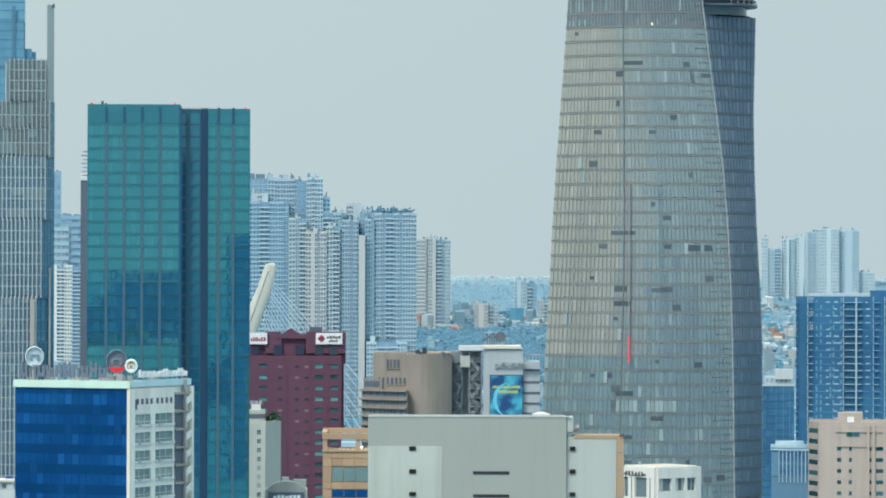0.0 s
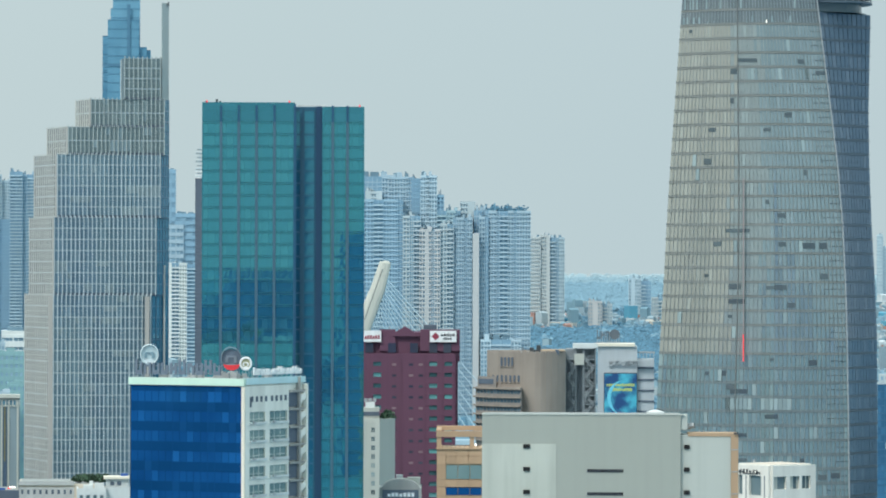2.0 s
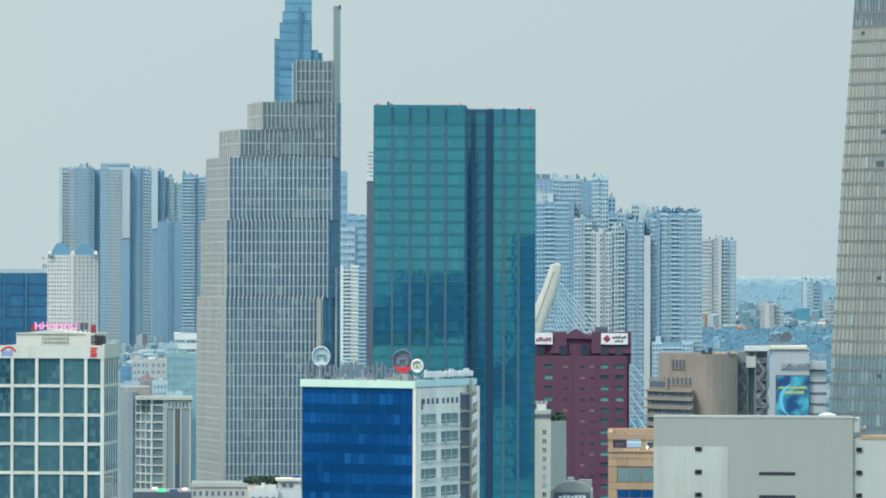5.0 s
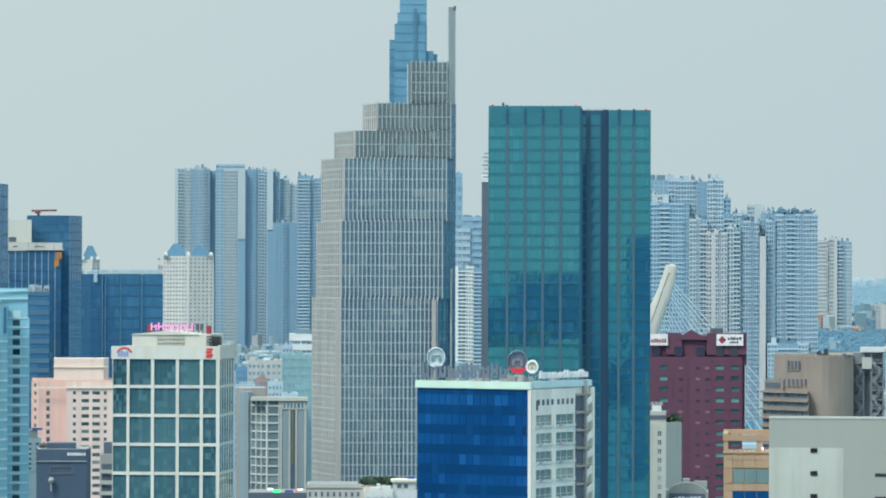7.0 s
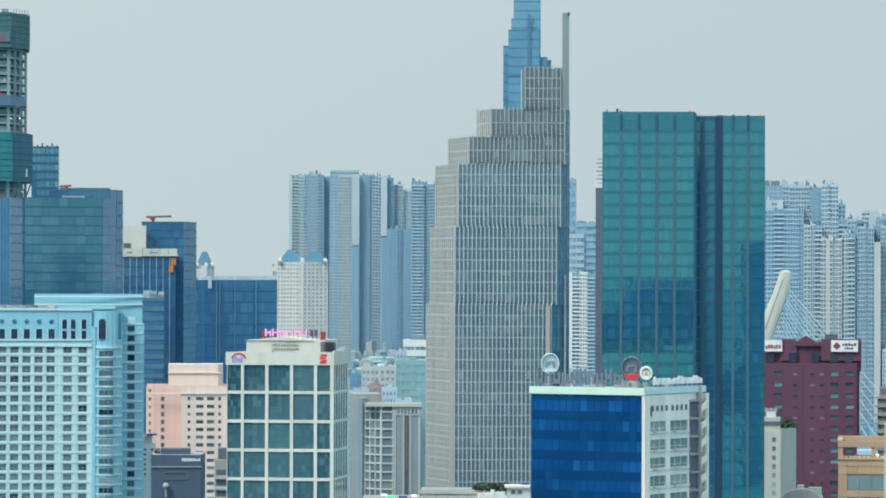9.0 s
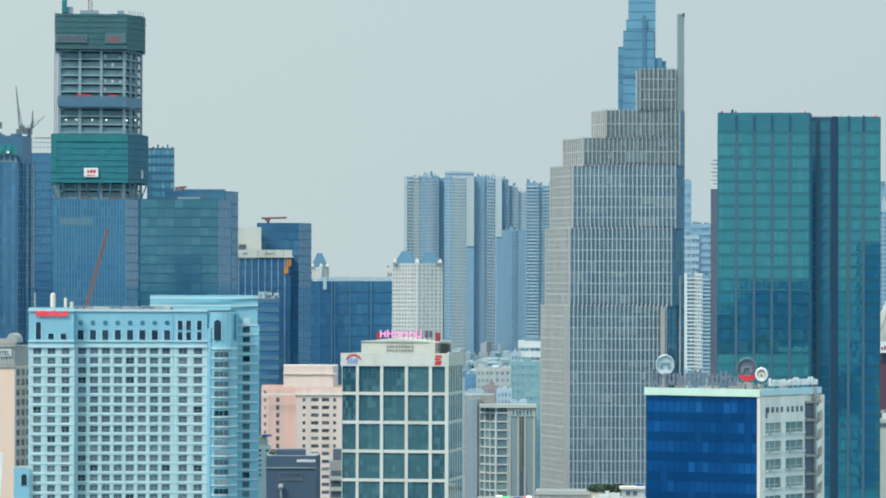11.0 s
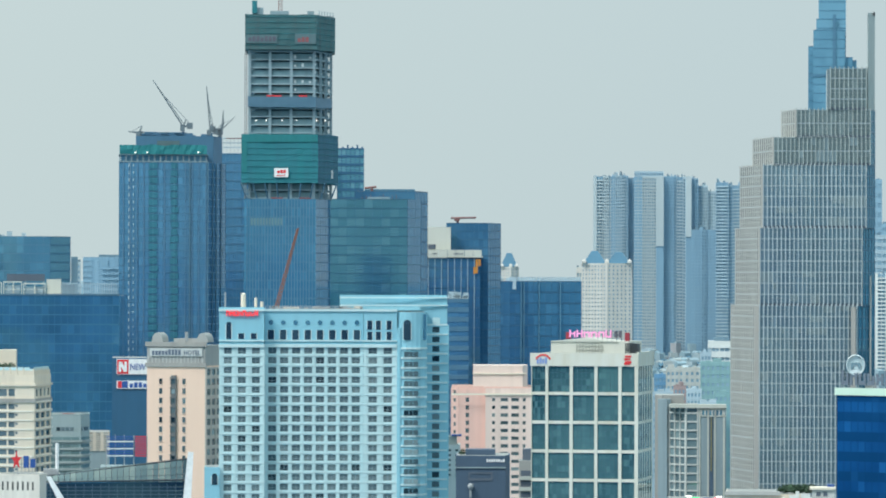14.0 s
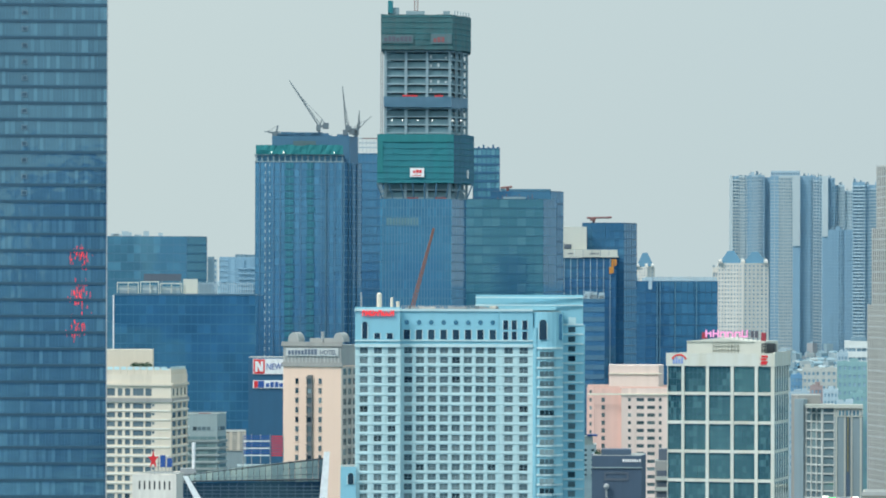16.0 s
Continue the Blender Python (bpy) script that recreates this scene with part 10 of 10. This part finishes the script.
pod = site("stone_podium", -1.258, 1240, "low stone podium with a balustrade and planted roof", "building")
body(pod, [(-12.62, 0), (11.63, 0), (11.63, 30), (-12.62, 30)], 58.24, CREAM3, "wall", roof=ROOFING)
solid(pod, "cornice", STONE_PANEL, -12.79, 3.32, -0.6, -0.01, 57.90, 59.06)
wall_face(pod, (-12.62, 0), (3.32, 0), 51.94, 57.24, (9, 0.4, 0, 0), (2, 0.5, 0, 0), STONE_PANEL, SLATE, 0.3, limit=20, corner=False)
for k in range(5):
    bush(pod, 4.32 + k * 2.0, 3 + (k % 2), 58.24, 2.0, 50, 40 + k, "roof_shrub")
hut = site("white_roof_hut", -1.258, 1240, "small white roof hut with two dark windows", "building")
body(hut, [(12.30, -6), (19.61, -6), (19.61, 2), (12.30, 2)], 57.57, WHITE, "lower_wall", roof=ROOFING)
body(hut, [(12.63, -5), (19.11, -5), (19.11, 2), (12.63, 2)], 59.89, WHITE, "upper_wall", z0=57.57)
solid(hut, "roof_slab", CREAM, 11.97, 19.44, -5.8, 3, 59.89, 60.56)
solid(hut, "blue_tank", SIGN_BLUE, 16.95, 19.11, -1, 1.5, 60.56, 61.22)
for x in (14.46, 16.45):
    solid(hut, "window", SLATE, x - 0.6, x + 0.6, -5.2, -4.99, 58.07, 59.23)
small_house(spot(-1.258, 1240), 4.15, 12.63, 56.91, -12, WHITE, G_ROOM, 4, 3.4, "low white house before the podium")


# ---- low city and trees out to the horizon ----
def mixed_walls(name, pale=0.0):
    m, nt, p = base_mat(name)
    n = nt.nodes.new("ShaderNodeValToRGB")
    cr = n.color_ramp
    cr.interpolation = "CONSTANT"
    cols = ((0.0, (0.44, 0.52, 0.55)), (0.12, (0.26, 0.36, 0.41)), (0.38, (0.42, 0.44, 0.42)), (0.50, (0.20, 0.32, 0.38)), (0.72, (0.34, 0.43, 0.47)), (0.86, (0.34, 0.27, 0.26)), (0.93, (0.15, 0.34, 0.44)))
    # pale shifts each wall colour towards a blue haze tone
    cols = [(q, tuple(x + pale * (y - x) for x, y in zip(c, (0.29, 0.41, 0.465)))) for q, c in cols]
    cr.elements[0].color = (*cols[0][1], 1)
    cr.elements[1].position, cr.elements[1].color = cols[1][0], (*cols[1][1], 1)
    for q, c in cols[2:]:
        cr.elements.new(q).color = (*c, 1)
    nt.links.new(piece_random(nt), n.inputs[0])
    c = mix_node(nt, math_node(nt, "MULTIPLY", ramp(nt, noise_node(nt, 0.4, 4), 0.5, 0.8), 0.4), n.outputs[0], (0.2, 0.28, 0.32))
    nt.links.new(c, p.inputs["Base Color"])
    p.inputs["Roughness"].default_value = 0.8
    return m


def low_city(seed, n, d0, d1, b0, b1, hs, name, label, mat):
    rnd = random.Random(seed)
    verts, faces = [], []
    for i in range(n):
        d = math.sqrt(rnd.uniform(d0 * d0, d1 * d1))
        b = radians(rnd.uniform(b0, b1))
        if noise.noise((d * 0.006, math.degrees(b) * 0.7, 3)) < -0.05:
            continue
        cx, cy = d * math.sin(b), d * math.cos(b)
        g = land(d) - 2
        w, l, h, r = rnd.uniform(1.6, 4), rnd.uniform(2.5, 6), rnd.uniform(*hs), rnd.choice((0.2, 0.2, 0.35, -0.4, 0.9))
        if rnd.random() < 0.04:
            h, w = h * 2.2, w * 1.4
        parts = [(-w, w, -l, l, 0, h, rnd.random() < 0.35)]
        if rnd.random() < 0.6:
            a = rnd.uniform(-w, w * 0.3)
            parts.append((a, a + w * 0.6, -l * 0.3, l * 0.4, h, h + rnd.uniform(0.8, 2.0), False))
        for x0, x1, y0, y1, z0, z1, gable in parts:
            k = len(verts)
            c, s = math.cos(r), math.sin(r)
            pts = [(x, y, z) for z in (z0, z1) for x, y in ((x0, y0), (x1, y0), (x1, y1), (x0, y1))]
            if gable:
                pts += [(x0, (y0 + y1) / 2, z1 + 1.4), (x1, (y0 + y1) / 2, z1 + 1.4)]
            verts += [(cx + x * c - y * s, cy + x * s + y * c, z + g) for x, y, z in pts]
            q = [(0, 1, 5, 4), (1, 2, 6, 5), (2, 3, 7, 6), (3, 0, 4, 7)]
            q += [(4, 5, 9, 8), (6, 7, 8, 9), (5, 6, 9), (7, 4, 8)] if gable else [(4, 5, 6, 7)]
            faces += [tuple(k + e for e in f) for f in q]
    me = bpy.data.meshes.new(name)
    me.from_pydata(verts, [], faces)
    me.materials.append(mat)
    tagged(new(name, me), label, "houses", kind="stuff")


def far_trees(seed, n, d0, d1, b0, b1, size, name, label, mat, dense=False):
    rnd = random.Random(seed)
    verts, faces = [], []
    for i in range(n):
        d = math.sqrt(rnd.uniform(d0 * d0, d1 * d1))
        b = radians(rnd.uniform(b0, b1))
        if not dense and noise.noise((d * 0.004, math.degrees(b) * 0.9, seed)) < -0.05:
            continue
        cx, cy, r = d * math.sin(b), d * math.cos(b), rnd.uniform(*size)
        h = r * rnd.uniform(0.9, 1.4) + land(d)
        for k in range(14 if dense else 26):
            a, e, q = rnd.uniform(0, 6.28), rnd.uniform(-0.5, 1), rnd.random() ** 0.35
            m = math.sqrt(1 - e * e)
            p = Vector((cx + r * q * m * math.cos(a), cy + r * q * m * math.sin(a), h + r * 0.8 * q * e))
            s = r * rnd.uniform(0.22, 0.42)
            u = Vector((1, rnd.uniform(-0.5, 0.5), rnd.uniform(-0.5, 0.5))).normalized() * s * (1.3 if dense else 1)
            v = Vector((rnd.uniform(-0.5, 0.5), 0.8, 0.55 + rnd.uniform(-0.3, 0.3))).normalized() * s
            j = len(verts)
            verts += [tuple(p + u), tuple(p + v), tuple(p - u), tuple(p - v)]
            faces.append((j, j + 1, j + 2, j + 3))
        j = len(verts)
        verts += [(cx - 0.4, cy, land(d)), (cx + 0.4, cy, land(d)), (cx, cy + 0.6, land(d)), (cx, cy, h)]
        faces += [(j, j + 1, j + 3), (j + 1, j + 2, j + 3), (j + 2, j, j + 3)]
    me = bpy.data.meshes.new(name)
    me.from_pydata(verts, [], faces)
    me.materials.append(mat)
    tagged(new(name, me), label, "trees", kind="stuff")


# farther walls and foliage have more haze in their base colours
MIXED, MIXED_FAR = mixed_walls("haze_mixed_walls", 0.45), mixed_walls("haze_pale_walls", 0.88)
FARTHER_LEAF = paint("pale_haze_foliage", (0.178, 0.308, 0.388), rough=0.9, dirt=0.15, spread=0.08)
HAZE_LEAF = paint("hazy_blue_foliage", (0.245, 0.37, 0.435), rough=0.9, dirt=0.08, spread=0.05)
PALEST_LEAF = paint("palest_haze_foliage", (0.32, 0.435, 0.485), rough=0.9, dirt=0.05, spread=0.03)
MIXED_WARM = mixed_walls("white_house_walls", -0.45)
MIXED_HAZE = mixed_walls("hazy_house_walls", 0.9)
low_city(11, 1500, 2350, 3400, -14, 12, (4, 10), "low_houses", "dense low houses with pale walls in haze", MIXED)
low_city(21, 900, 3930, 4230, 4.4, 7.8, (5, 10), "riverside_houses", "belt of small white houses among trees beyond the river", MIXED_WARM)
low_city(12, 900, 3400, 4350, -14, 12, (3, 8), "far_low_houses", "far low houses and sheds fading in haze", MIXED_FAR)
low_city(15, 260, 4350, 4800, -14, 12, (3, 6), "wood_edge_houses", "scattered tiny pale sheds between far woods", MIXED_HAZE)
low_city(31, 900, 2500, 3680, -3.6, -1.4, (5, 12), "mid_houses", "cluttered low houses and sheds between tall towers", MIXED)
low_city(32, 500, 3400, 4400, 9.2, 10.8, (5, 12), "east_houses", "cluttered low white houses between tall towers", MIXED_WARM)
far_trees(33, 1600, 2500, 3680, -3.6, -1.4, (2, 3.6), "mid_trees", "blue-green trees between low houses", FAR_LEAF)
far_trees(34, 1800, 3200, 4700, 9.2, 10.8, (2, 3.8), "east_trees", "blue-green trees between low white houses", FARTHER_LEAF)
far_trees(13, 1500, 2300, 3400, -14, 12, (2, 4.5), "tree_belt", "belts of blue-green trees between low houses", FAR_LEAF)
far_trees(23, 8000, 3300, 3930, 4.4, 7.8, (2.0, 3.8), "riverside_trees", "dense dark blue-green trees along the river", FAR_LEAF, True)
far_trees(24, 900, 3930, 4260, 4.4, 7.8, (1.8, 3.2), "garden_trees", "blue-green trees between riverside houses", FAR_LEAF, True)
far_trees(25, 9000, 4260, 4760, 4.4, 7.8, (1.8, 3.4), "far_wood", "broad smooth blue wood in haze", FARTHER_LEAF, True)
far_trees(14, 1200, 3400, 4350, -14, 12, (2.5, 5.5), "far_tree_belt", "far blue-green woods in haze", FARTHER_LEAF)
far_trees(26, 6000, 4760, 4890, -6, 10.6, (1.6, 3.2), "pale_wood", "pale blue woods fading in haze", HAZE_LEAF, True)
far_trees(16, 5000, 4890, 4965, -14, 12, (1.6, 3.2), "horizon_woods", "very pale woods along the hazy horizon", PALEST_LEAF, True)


# ---- made-up city behind and beside the viewer, added for reflections in the glass ----
def reflector_blocks(seed):
    rnd = random.Random(seed)
    bm = bmesh.new()
    for i in range(420):
        b = radians(rnd.uniform(35, 325))
        d = math.sqrt(rnd.uniform(330.0 ** 2, 1900.0 ** 2))
        h = rnd.choice((25, 35, 45, 60, 80, 105)) * rnd.uniform(0.8, 1.2)
        if rnd.random() < 0.08:
            h = rnd.uniform(112, 150)
        w, l = rnd.uniform(9, 20), rnd.uniform(9, 22)
        m = pose(d * math.sin(b), d * math.cos(b), 0, 0, 0, rnd.uniform(0, 90))
        box(bm, -w, w, -l, l, -1, h, 0, m)
        if rnd.random() < 0.6:
            box(bm, -w * 0.6, w * 0.4, -l * 0.5, l * 0.6, h, h + rnd.uniform(3, 8), 0, m)
    # taller unseen slabs added to reflect in the stepped tower's glass
    m = spot(-1.389, 1340)
    for xa, xb, y, h in ((96, 118, -1840, 186), (120, 150, -1850, 193), (152, 176, -1835, 188), (178, 235, -1845, 195)):
        box(bm, xa, xb, y - 20, y, -1, h, 0, m)
    me = bpy.data.meshes.new("surrounding_city")
    bm.to_mesh(me)
    bm.free()
    # walls made this blue to tint the reflections
    me.materials.append(paint("reflector_city_blue", (0.11, 0.235, 0.47), dirt=0.3, spread=0.35))
    tagged(new("surrounding_city", me), "unseen blue city blocks added around the viewpoint for reflections", "buildings", kind="stuff")


reflector_blocks(77)
